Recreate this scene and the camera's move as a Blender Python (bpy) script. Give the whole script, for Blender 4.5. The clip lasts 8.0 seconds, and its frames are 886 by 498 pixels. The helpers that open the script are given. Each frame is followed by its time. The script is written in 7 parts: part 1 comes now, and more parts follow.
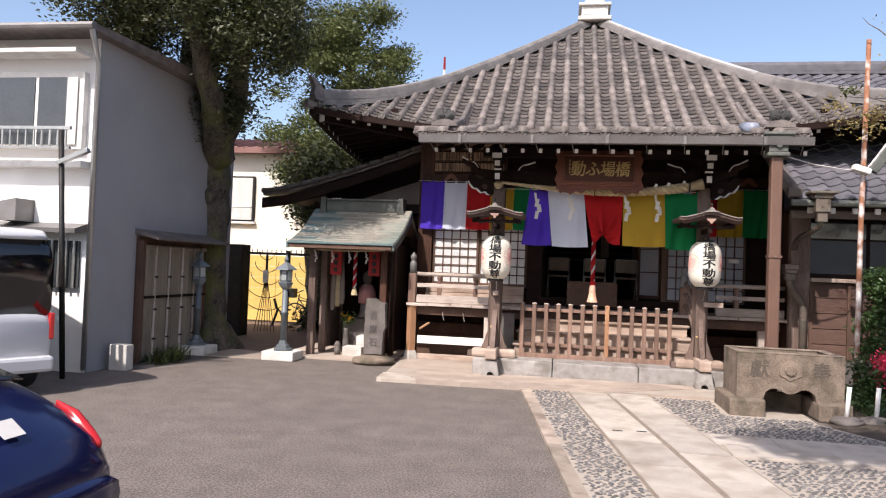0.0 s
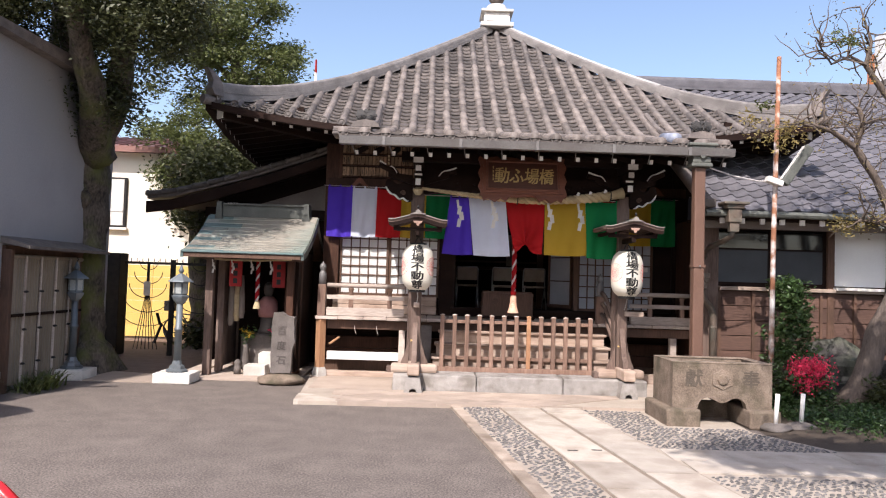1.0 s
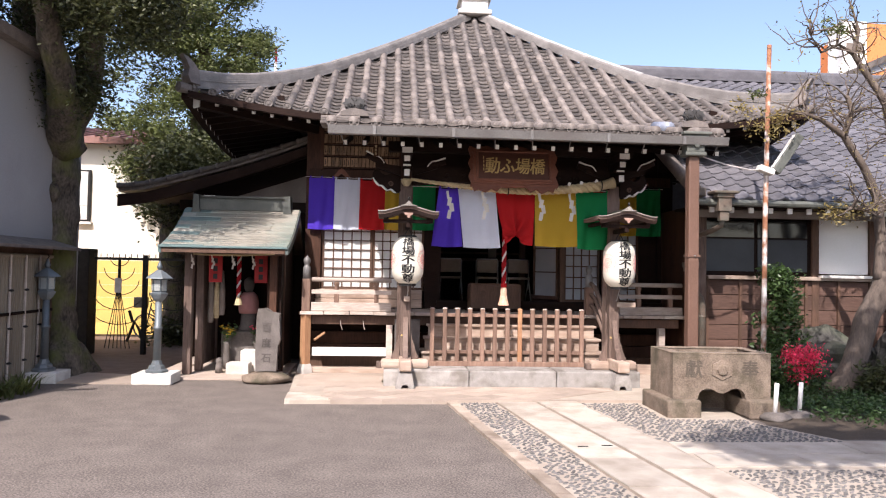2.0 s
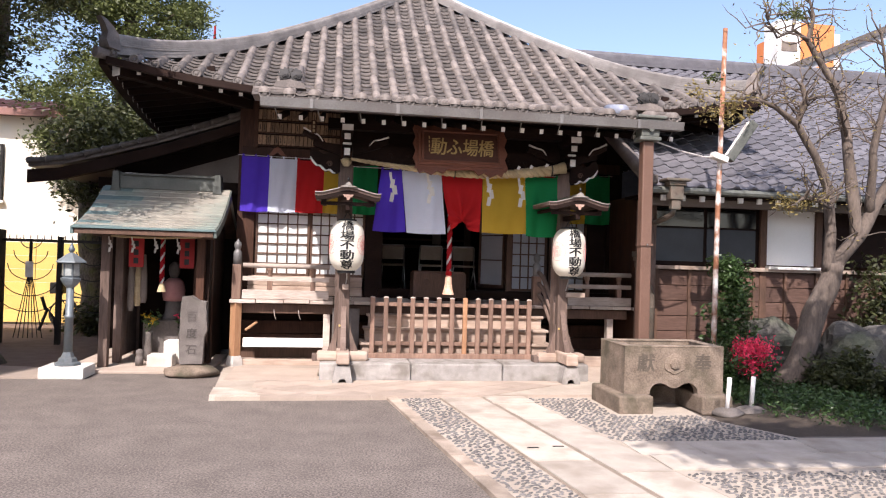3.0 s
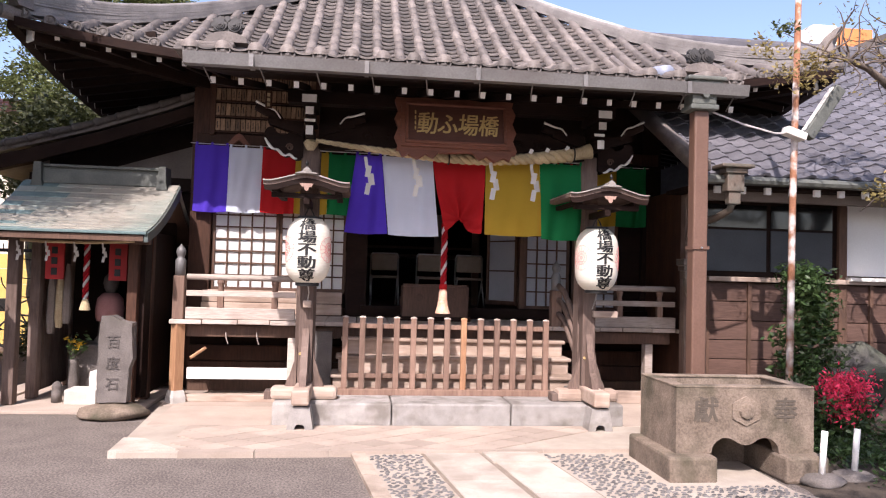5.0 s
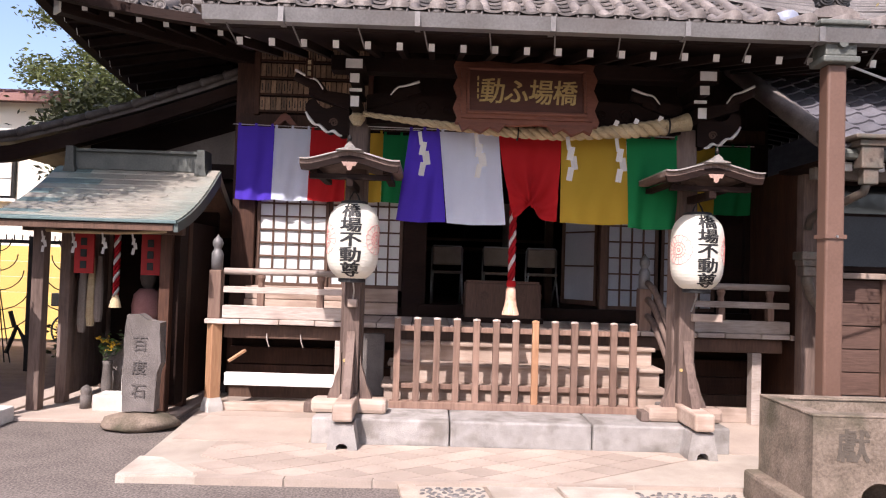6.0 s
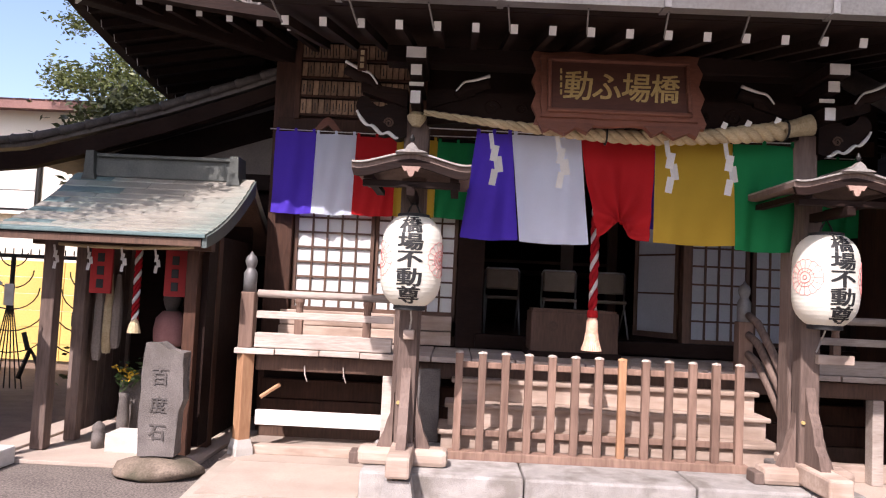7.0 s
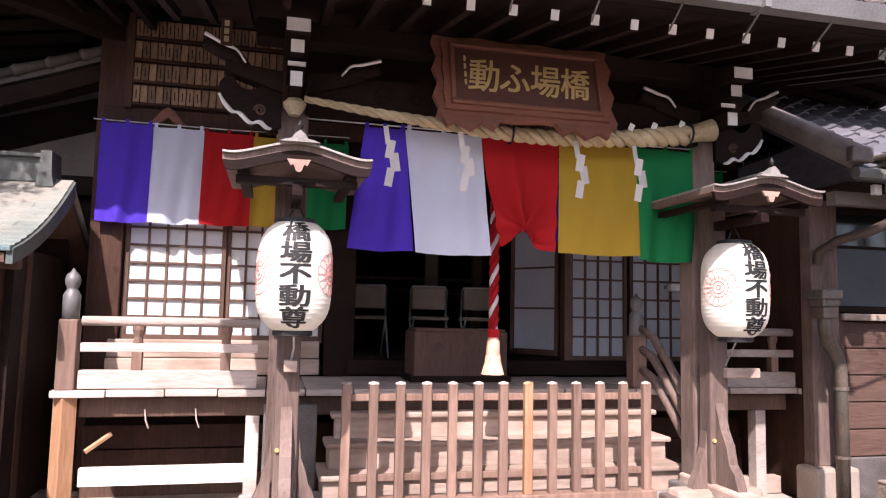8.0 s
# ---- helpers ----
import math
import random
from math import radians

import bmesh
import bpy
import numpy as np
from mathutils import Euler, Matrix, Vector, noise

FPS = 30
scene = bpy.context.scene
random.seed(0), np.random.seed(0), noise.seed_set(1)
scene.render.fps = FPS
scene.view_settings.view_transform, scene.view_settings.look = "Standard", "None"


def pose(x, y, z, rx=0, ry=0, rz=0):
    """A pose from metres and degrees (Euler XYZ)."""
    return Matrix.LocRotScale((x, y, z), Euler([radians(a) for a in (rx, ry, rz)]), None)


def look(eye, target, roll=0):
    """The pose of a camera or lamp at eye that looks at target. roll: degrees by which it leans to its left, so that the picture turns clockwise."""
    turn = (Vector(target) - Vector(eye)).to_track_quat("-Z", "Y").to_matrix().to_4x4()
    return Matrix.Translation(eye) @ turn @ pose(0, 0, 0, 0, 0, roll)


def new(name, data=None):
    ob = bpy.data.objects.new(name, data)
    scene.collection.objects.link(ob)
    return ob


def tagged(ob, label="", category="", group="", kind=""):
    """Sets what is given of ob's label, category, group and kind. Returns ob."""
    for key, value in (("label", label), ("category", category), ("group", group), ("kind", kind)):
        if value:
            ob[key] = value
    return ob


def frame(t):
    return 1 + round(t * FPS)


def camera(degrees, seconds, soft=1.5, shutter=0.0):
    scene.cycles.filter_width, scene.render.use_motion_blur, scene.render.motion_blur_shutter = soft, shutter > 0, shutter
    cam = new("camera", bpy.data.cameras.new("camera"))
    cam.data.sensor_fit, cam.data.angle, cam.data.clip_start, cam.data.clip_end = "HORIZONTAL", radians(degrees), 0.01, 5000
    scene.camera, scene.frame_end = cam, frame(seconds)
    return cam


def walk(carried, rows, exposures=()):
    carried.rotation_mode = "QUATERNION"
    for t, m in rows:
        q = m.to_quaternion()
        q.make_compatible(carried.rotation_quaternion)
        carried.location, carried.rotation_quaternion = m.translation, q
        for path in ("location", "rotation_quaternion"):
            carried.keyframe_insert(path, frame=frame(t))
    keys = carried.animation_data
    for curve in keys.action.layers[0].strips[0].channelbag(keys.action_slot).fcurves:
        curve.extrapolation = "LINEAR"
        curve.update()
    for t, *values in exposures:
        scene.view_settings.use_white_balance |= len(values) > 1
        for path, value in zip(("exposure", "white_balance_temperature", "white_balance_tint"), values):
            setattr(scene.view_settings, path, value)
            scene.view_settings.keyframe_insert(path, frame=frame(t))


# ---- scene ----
cam = camera(63.3, 8.0, soft=1.15)
PATH = [
    (0, (-0.491, -0.92, 1.593), (-0.825, 1.051, 1.648), 2.2),
    (0.5, (-0.897, -0.629, 1.636), (-0.975, 1.368, 1.717), 1.8),
    (1, (-1.336, -0.383, 1.627), (-1.3, 1.615, 1.713), 1.8),
    (1.2, (-1.471, -0.33, 1.653), (-1.403, 1.668, 1.717), 1.4),
    (2.3, (-1.787, -0.005, 1.655), (-1.604, 1.985, 1.715), 1.2),
    (2.5, (-1.804, 0.101, 1.68), (-1.585, 2.088, 1.724), 1.3),
    (3, (-1.69, 0.461, 1.646), (-1.386, 2.437, 1.677), 1.7),
    (3.5, (-1.548, 0.95, 1.633), (-1.195, 2.919, 1.663), 1.9),
    (4, (-1.378, 1.472, 1.611), (-1.034, 3.441, 1.663), 1.4),
    (4.2, (-1.264, 1.676, 1.614), (-0.912, 3.643, 1.682), 1.3),
    (5.3, (-0.924, 2.863, 1.565), (-0.767, 4.855, 1.636), 1.6),
    (5.5, (-0.866, 3.079, 1.554), (-0.755, 5.075, 1.623), 1.5),
    (6, (-0.829, 3.646, 1.579), (-0.795, 5.645, 1.635), 1.8),
    (6.5, (-0.922, 4.163, 1.579), (-1.025, 6.159, 1.648), 2.5),
    (7, (-1.176, 4.639, 1.6), (-1.215, 6.635, 1.713), 2.7),
    (7.5, (-1.408, 5.109, 1.6), (-1.208, 7.088, 1.811), 1.9),
    (8, (-1.617, 5.483, 1.589), (-1.166, 7.423, 1.77), 1.2),
]
walk(cam, [(t, look(eye, target, roll)) for t, eye, target, roll in PATH],
     [(0.0, 0.36, 6500, 15), (1.2, 0.54, 6500, 16), (2.5, 0.69, 6500, 17), (4.0, 0.59, 6500, 19), (5.5, 0.72, 6400, 22), (6.5, 0.64, 6400, 22), (8.0, 0.98, 6300, 25)])

# ---- light ----
SUN_WAY = Vector((0.38, 1.0, -1.20)).normalized()
world = bpy.data.worlds.new("world")
scene.world = world
world.use_nodes = True
wn = world.node_tree.nodes
sky = wn.new("ShaderNodeTexSky")
sky.sky_type = 'NISHITA'
sky.sun_disc = False
sky.sun_elevation = math.asin(-SUN_WAY.z)
sky.sun_rotation = math.atan2(-SUN_WAY.x, -SUN_WAY.y)
sky.air_density, sky.dust_density, sky.ozone_density = 1.0, 2.2, 1.0
world.node_tree.links.new(sky.outputs[0], wn["Background"].inputs[0])
wn["Background"].inputs[1].default_value = 0.175
sun = new("sun", bpy.data.lights.new("sun", 'SUN'))
sun.data.energy, sun.data.angle, sun.data.color = 5.0, radians(0.5), (1.0, 0.95, 0.89)
sun.matrix_world = Matrix.Translation((-6, -12, 20)) @ SUN_WAY.to_track_quat("-Z", "Y").to_matrix().to_4x4()


# ---- materials ----
def lin(c):
    return tuple(v / 12.92 if v <= 0.04045 else ((v + 0.055) / 1.055) ** 2.4 for v in c)


def surface(name, dark, light, rough=0.7, scale=6.0, fine=60.0, bump=0.15, metal=0.0, stretch=(1, 1, 1), vary=0.15,
            stain=None, stain_scale=1.2, stain_amount=0.5, island=False, through_light=0.0, spec=0.4, contrast=(0.3, 0.7), fine_mix=0.5):
    """A two-scale procedural surface: base colours, grain, stains, roughness and relief, at real size."""
    m = bpy.data.materials.new(name)
    m.use_nodes = True
    n, l = m.node_tree.nodes, m.node_tree.links
    b = n["Principled BSDF"]
    tc, mp = n.new("ShaderNodeTexCoord"), n.new("ShaderNodeMapping")
    mp.inputs["Scale"].default_value = stretch
    l.new(tc.outputs["Object"], mp.inputs["Vector"])
    a, f = n.new("ShaderNodeTexNoise"), n.new("ShaderNodeTexNoise")
    a.inputs["Scale"].default_value, a.inputs["Detail"].default_value = scale, 5
    f.inputs["Scale"].default_value, f.inputs["Detail"].default_value = fine, 4
    for t in (a, f):
        l.new(mp.outputs["Vector"], t.inputs["Vector"])
    mixn = n.new("ShaderNodeMix")
    mixn.inputs["Factor"].default_value = fine_mix
    l.new(a.outputs["Fac"], mixn.inputs["A"])
    l.new(f.outputs["Fac"], mixn.inputs["B"])
    ramp = n.new("ShaderNodeValToRGB")
    ramp.color_ramp.elements[0].position, ramp.color_ramp.elements[1].position = contrast
    ramp.color_ramp.elements[0].color, ramp.color_ramp.elements[1].color = (*dark, 1), (*light, 1)
    l.new(mixn.outputs["Result"], ramp.inputs["Fac"])
    col = ramp.outputs["Color"]
    if stain:
        s, sr, sm = n.new("ShaderNodeTexNoise"), n.new("ShaderNodeValToRGB"), n.new("ShaderNodeMix")
        s.inputs["Scale"].default_value, s.inputs["Detail"].default_value = stain_scale, 6
        l.new(tc.outputs["Object"], s.inputs["Vector"])
        sr.color_ramp.elements[0].position, sr.color_ramp.elements[1].position = 0.48, 0.68
        sr.color_ramp.elements[1].color = (stain_amount,) * 3 + (1,)
        l.new(s.outputs["Fac"], sr.inputs["Fac"])
        sm.data_type = 'RGBA'
        l.new(sr.outputs["Color"], sm.inputs["Factor"])
        l.new(col, sm.inputs["A"])
        sm.inputs["B"].default_value = (*stain, 1)
        col = sm.outputs["Result"]
    if vary:
        src = n.new("ShaderNodeNewGeometry").outputs["Random Per Island"] if island else n.new("ShaderNodeObjectInfo").outputs["Random"]
        mr, hs = n.new("ShaderNodeMapRange"), n.new("ShaderNodeHueSaturation")
        mr.inputs["To Min"].default_value, mr.inputs["To Max"].default_value = 1 - vary, 1 + vary
        l.new(src, mr.inputs["Value"])
        l.new(mr.outputs["Result"], hs.inputs["Value"])
        l.new(col, hs.inputs["Color"])
        col = hs.outputs["Color"]
    l.new(col, b.inputs["Base Color"])
    rr = n.new("ShaderNodeMapRange")
    rr.inputs["To Min"].default_value, rr.inputs["To Max"].default_value = max(0.03, rough - 0.12), min(1, rough + 0.12)
    l.new(f.outputs["Fac"], rr.inputs["Value"])
    l.new(rr.outputs["Result"], b.inputs["Roughness"])
    b.inputs["Metallic"].default_value = metal
    b.inputs["Specular IOR Level"].default_value = spec
    if bump:
        bn = n.new("ShaderNodeBump")
        bn.inputs["Strength"].default_value, bn.inputs["Distance"].default_value = min(1, bump * 3), 0.012
        l.new(mixn.outputs["Result"], bn.inputs["Height"])
        l.new(bn.outputs["Normal"], b.inputs["Normal"])
    if through_light:
        tr, ms = n.new("ShaderNodeBsdfTranslucent"), n.new("ShaderNodeMixShader")
        ms.inputs["Fac"].default_value = through_light
        l.new(col, tr.inputs["Color"])
        l.new(b.outputs[0], ms.inputs[1])
        l.new(tr.outputs[0], ms.inputs[2])
        l.new(ms.outputs[0], n["Material Output"].inputs["Surface"])
    return m


ASPHALT = surface("asphalt", (0.075, 0.061, 0.052), (0.205, 0.172, 0.150), 0.92, 3.0, 58, 0.05, stain=(0.105, 0.087, 0.075), stain_scale=0.55, stain_amount=0.3, vary=0, contrast=(0.39, 0.61), fine_mix=0.80)


def gravel_specks(m, scale, reach, colour):
    """Sparse pale grains worn bare in the binder."""
    n, l = m.node_tree.nodes, m.node_tree.links
    v, r, k = n.new("ShaderNodeTexVoronoi"), n.new("ShaderNodeValToRGB"), n.new("ShaderNodeMix")
    tc, rnd, th = n.new("ShaderNodeTexCoord"), n.new("ShaderNodeMath"), n.new("ShaderNodeMath")
    v.inputs["Scale"].default_value = scale
    l.new(tc.outputs["Object"], v.inputs["Vector"])
    r.color_ramp.elements[0].position, r.color_ramp.elements[1].position = reach, reach + 0.12
    r.color_ramp.elements[0].color, r.color_ramp.elements[1].color = (1, 1, 1, 1), (0, 0, 0, 1)
    l.new(v.outputs["Distance"], r.inputs["Fac"])
    rnd.operation, rnd.inputs[1].default_value = 'GREATER_THAN', 0.66
    l.new(v.outputs["Color"], rnd.inputs[0])
    th.operation = 'MULTIPLY'
    l.new(r.outputs["Color"], th.inputs[0])
    l.new(rnd.outputs[0], th.inputs[1])
    k.data_type = 'RGBA'
    old = n["Principled BSDF"].inputs["Base Color"].links[0].from_socket
    l.new(th.outputs[0], k.inputs["Factor"])
    l.new(old, k.inputs["A"])
    k.inputs["B"].default_value = (*colour, 1)
    l.new(k.outputs["Result"], n["Principled BSDF"].inputs["Base Color"])


gravel_specks(ASPHALT, 40, 0.06, (0.36, 0.32, 0.29))
gravel_specks(ASPHALT, 47, 0.16, (0.075, 0.06, 0.05))
CONCRETE = surface("concrete", (0.30, 0.238, 0.192), (0.43, 0.35, 0.288), 0.88, 2.5, 90, 0.12, stain=(0.26, 0.21, 0.17), stain_scale=1.5)
SLAB = surface("path_slab_stone", (0.33, 0.285, 0.235), (0.51, 0.45, 0.385), 0.85, 5, 110, 0.15, stain=(0.24, 0.19, 0.145), stain_scale=2.6, stain_amount=0.6, vary=0.14)
MORTAR = surface("pebble_mortar", (0.31, 0.262, 0.212), (0.44, 0.38, 0.315), 0.9, 7, 130, 0.2, stain=(0.25, 0.2, 0.16), vary=0)
KERB = surface("worn_kerb_stone", (0.25, 0.195, 0.15), (0.42, 0.345, 0.28), 0.88, 4, 90, 0.2, stain=(0.15, 0.11, 0.08), stain_scale=3.5, stain_amount=0.7, vary=0.18)
JOINT = surface("tan_joint_mortar", (0.15, 0.115, 0.085), (0.29, 0.235, 0.185), 0.95, 8, 110, 0.2, vary=0)
PEBBLE = surface("dark_pebble", (0.058, 0.053, 0.051), (0.185, 0.172, 0.162), 0.65, 20, 90, 0.05, vary=0.35, island=True)
PEBBLE_ONE = surface("dark_pebble_single", (0.058, 0.053, 0.051), (0.185, 0.172, 0.162), 0.65, 20, 90, 0.05, vary=0.35)
GRANITE = surface("granite_step", (0.22, 0.205, 0.19), (0.42, 0.39, 0.36), 0.8, 9, 130, 0.25, stain=(0.15, 0.13, 0.11), stain_scale=5, stain_amount=0.8)
TROUGH = surface("weathered_andesite", (0.120, 0.089, 0.064), (0.275, 0.212, 0.162), 0.92, 7, 60, 0.3, stain=(0.060, 0.055, 0.032), stain_scale=3.0, stain_amount=0.8, contrast=(0.34, 0.66))
STONE_LIGHT = surface("pale_cut_stone", (0.45, 0.42, 0.38), (0.66, 0.63, 0.58), 0.85, 5, 110, 0.15, stain=(0.3, 0.27, 0.23), stain_scale=3)
STONE_GREY = surface("grey_carved_stone", (0.075, 0.064, 0.057), (0.19, 0.165, 0.15), 0.9, 6, 90, 0.25, stain=(0.065, 0.056, 0.046), stain_scale=4)
ROCK = surface("garden_rock", (0.035, 0.033, 0.031), (0.125, 0.115, 0.105), 0.92, 4, 45, 0.4, stain=(0.1, 0.12, 0.06), stain_scale=2)
# old dark timber, pushed near black to hold the shade of eaves and hall
WOOD_DARK = surface("old_wood_shade_dark", (0.0065, 0.0028, 0.002), (0.021, 0.0098, 0.0066), 0.75, 5, 50, 0.2, stretch=(0.25, 1, 1), stain=(0.036, 0.021, 0.016), stain_scale=1.8, stain_amount=0.3, spec=0.15)
WOOD_BROWN = surface("brown_timber", (0.055, 0.028, 0.017), (0.15, 0.083, 0.055), 0.72, 4, 55, 0.2, stretch=(1, 1, 0.15), stain=(0.05, 0.03, 0.02), stain_scale=2)
WOOD_RED = surface("red_brown_old_post", (0.024, 0.010, 0.006), (0.088, 0.040, 0.024), 0.7, 5, 50, 0.2, stretch=(1, 1, 0.12), stain=(0.02, 0.01, 0.007), stain_scale=2.5, spec=0.25)
WOOD_GREY = surface("weathered_grey_wood", (0.30, 0.24, 0.20), (0.56, 0.48, 0.42), 0.85, 5, 60, 0.25, stretch=(0.15, 1, 1), stain=(0.2, 0.14, 0.11), stain_scale=2)
WOOD_POST = surface("weathered_post_wood", (0.07, 0.045, 0.035), (0.20, 0.138, 0.11), 0.85, 5, 60, 0.25, stretch=(1, 1, 0.12), stain=(0.24, 0.18, 0.15), stain_scale=2.4, stain_amount=0.45)
WOOD_FENCE = surface("fence_timber", (0.120, 0.068, 0.047), (0.27, 0.170, 0.125), 0.75, 5, 40, 0.2, stretch=(1, 1, 0.12), vary=0.2)
WOOD_NEW = surface("fresh_orange_wood", (0.30, 0.145, 0.072), (0.50, 0.285, 0.155), 0.7, 5, 60, 0.15, stretch=(1, 1, 0.12), stain=(0.22, 0.1, 0.05), stain_scale=3)
WOOD_STEP = surface("bleached_step_wood", (0.28, 0.20, 0.15), (0.49, 0.385, 0.315), 0.85, 4, 30, 0.2, stretch=(0.14, 1, 1), stain=(0.16, 0.105, 0.075), stain_scale=2.6, vary=0.15)
WHITE_PAINT = surface("white_paint", (0.66, 0.63, 0.58), (0.80, 0.77, 0.73), 0.7, 8, 80, 0.06, stain=(0.45, 0.4, 0.35), stain_scale=5, vary=0.06)
TILE = surface("grey_roof_tile", (0.080, 0.067, 0.060), (0.215, 0.182, 0.162), 0.62, 7, 70, 0.12, stain=(0.06, 0.052, 0.05), stain_scale=2.5, vary=0.30)
TILE_JOINED = surface("grey_roof_tile_field", (0.075, 0.063, 0.057), (0.18, 0.155, 0.142), 0.62, 7, 70, 0.12, stain=(0.06, 0.052, 0.05), stain_scale=2.5, vary=0.32, island=True)
# ridge tile paled to stand in for its brightly lit tops
TILE_RIDGE = surface("pale_ridge_tile", (0.14, 0.125, 0.115), (0.27, 0.25, 0.235), 0.5, 7, 70, 0.1, stain=(0.08, 0.07, 0.065), stain_scale=2.5, vary=0.1)
TILE_BLACK = surface("black_ornament_tile", (0.022, 0.021, 0.021), (0.07, 0.066, 0.063), 0.55, 9, 70, 0.15, vary=0.15)
# roof tile darkened for the shade lying between the cover rows
TILE_PAN = surface("shaded_pan_tile", (0.052, 0.044, 0.039), (0.145, 0.122, 0.108), 0.65, 9, 70, 0.12, stain=(0.045, 0.04, 0.038), stain_scale=3, vary=0.35, island=True)
# right hip cap: the bright sunlit edge put into the tile colour
TILE_PALE = surface("lit_cap_tile", (0.34, 0.33, 0.32), (0.50, 0.49, 0.475), 0.5, 7, 70, 0.08, stain=(0.2, 0.19, 0.18), stain_scale=3, vary=0.1)
TILE_BLUE = surface("blue_grey_roof_tile", (0.066, 0.063, 0.071), (0.15, 0.144, 0.157), 0.6, 6, 70, 0.1, stain=(0.07, 0.065, 0.07), stain_scale=2.5, vary=0.25, island=True)
COPPER = surface("patinated_copper", (0.20, 0.185, 0.155), (0.34, 0.315, 0.265), 0.6, 4, 60, 0.08, metal=0.15, stain=(0.15, 0.24, 0.22), stain_scale=1.1, stain_amount=0.55, vary=0.10)
COPPER_DULL = surface("dull_grey_copper", (0.055, 0.06, 0.055), (0.11, 0.115, 0.10), 0.65, 5, 60, 0.08, metal=0.15, stain=(0.09, 0.14, 0.135), stain_scale=2)
COPPER_GREEN = surface("green_patina", (0.085, 0.135, 0.135), (0.16, 0.225, 0.22), 0.65, 6, 60, 0.08, metal=0.2)
GUTTER = surface("grey_brown_gutter", (0.125, 0.118, 0.112), (0.235, 0.225, 0.215), 0.5, 3, 60, 0.05, metal=0.35, stain=(0.11, 0.09, 0.08))
PIPE = surface("brown_painted_downpipe", (0.115, 0.062, 0.042), (0.16, 0.09, 0.064), 0.5, 3, 60, 0.04, vary=0)
HOPPER = surface("verdigris_hopper", (0.075, 0.08, 0.07), (0.16, 0.165, 0.145), 0.6, 7, 60, 0.1, metal=0.3)
PAPER = surface("shoji_paper", (0.72, 0.72, 0.70), (0.82, 0.82, 0.80), 0.9, 3, 60, 0.03, vary=0.04, through_light=0.25)
LANTERN_PAPER = surface("lantern_paper", (0.76, 0.72, 0.60), (0.86, 0.82, 0.72), 0.8, 5, 80, 0.04, vary=0, through_light=0.25)
# white screen paper greyed to hold the porch shade
PAPER_SHADED = surface("shaded_screen_paper", (0.36, 0.37, 0.40), (0.47, 0.48, 0.51), 0.9, 3, 60, 0.03, vary=0.08)
INK = surface("black_ink", (0.008, 0.008, 0.008), (0.02, 0.019, 0.018), 0.6, 20, 90, 0.0, vary=0)
RED_INK = surface("red_crest_ink", (0.60, 0.19, 0.17), (0.72, 0.30, 0.26), 0.7, 20, 90, 0.0, vary=0)


def cloth(name, c):
    return surface(name, tuple(v * 0.86 for v in c), c, 0.85, 3, 220, 0.05, vary=0.03, through_light=0.4, spec=0.2)


BLUE, WHITE, RED = cloth("blue_cloth", (0.11, 0.055, 0.60)), cloth("white_cloth", (0.82, 0.87, 1.0)), cloth("red_cloth", (0.60, 0.022, 0.025))
YELLOW, GREEN = cloth("yellow_cloth", (0.60, 0.39, 0.045)), cloth("green_cloth", (0.012, 0.27, 0.085))
STRAW = surface("rice_straw", (0.30, 0.22, 0.115), (0.56, 0.45, 0.28), 0.9, 12, 120, 0.3, stretch=(0.4, 1, 1))
ROPE_RED, ROPE_WHITE = cloth("red_rope_cloth", (0.42, 0.014, 0.02)), cloth("white_rope_cloth", (0.76, 0.72, 0.70))
TASSEL = surface("salmon_tassel", (0.62, 0.30, 0.19), (0.82, 0.56, 0.42), 0.9, 20, 150, 0.2)
GOLD = surface("gold_leaf", (0.40, 0.27, 0.10), (0.66, 0.48, 0.20), 0.5, 12, 80, 0.05, metal=0.15, vary=0)
SIGN_WOOD = surface("red_brown_plaque_wood", (0.10, 0.034, 0.020), (0.20, 0.075, 0.043), 0.6, 4, 60, 0.15, stretch=(0.2, 1, 1))
SIGN_PANEL = surface("dark_plaque_panel", (0.055, 0.020, 0.013), (0.11, 0.042, 0.026), 0.6, 4, 60, 0.12, stretch=(0.2, 1, 1))
PLASTER = surface("white_render", (0.78, 0.76, 0.73), (0.88, 0.87, 0.84), 0.9, 1.5, 60, 0.05, stain=(0.5, 0.47, 0.42), stain_scale=0.6, stain_amount=0.4, vary=0)
# the white render again, greyed to carry shade on the house's side
PLASTER_SHADED = surface("shaded_render", (0.27, 0.26, 0.265), (0.37, 0.36, 0.36), 0.9, 1.2, 60, 0.06, stain=(0.27, 0.26, 0.25), stain_scale=0.6, vary=0)
PLASTER_OLD = surface("stained_old_plaster", (0.135, 0.108, 0.09), (0.235, 0.195, 0.165), 0.9, 2, 60, 0.1, stain=(0.11, 0.09, 0.075), vary=0)
CREAM = surface("cream_wall", (0.74, 0.68, 0.56), (0.82, 0.77, 0.67), 0.9, 1, 40, 0.04, vary=0)
YELLOW_WALL = surface("yellow_site_panel", (0.62, 0.40, 0.10), (0.76, 0.52, 0.17), 0.7, 1, 40, 0.04, vary=0.06)
ROOF_METAL = surface("red_brown_metal_roof", (0.17, 0.08, 0.065), (0.28, 0.15, 0.125), 0.5, 2, 30, 0.04, metal=0.2)
IRON = surface("black_iron", (0.012, 0.012, 0.012), (0.04, 0.036, 0.033), 0.55, 10, 80, 0.1, metal=0.5)
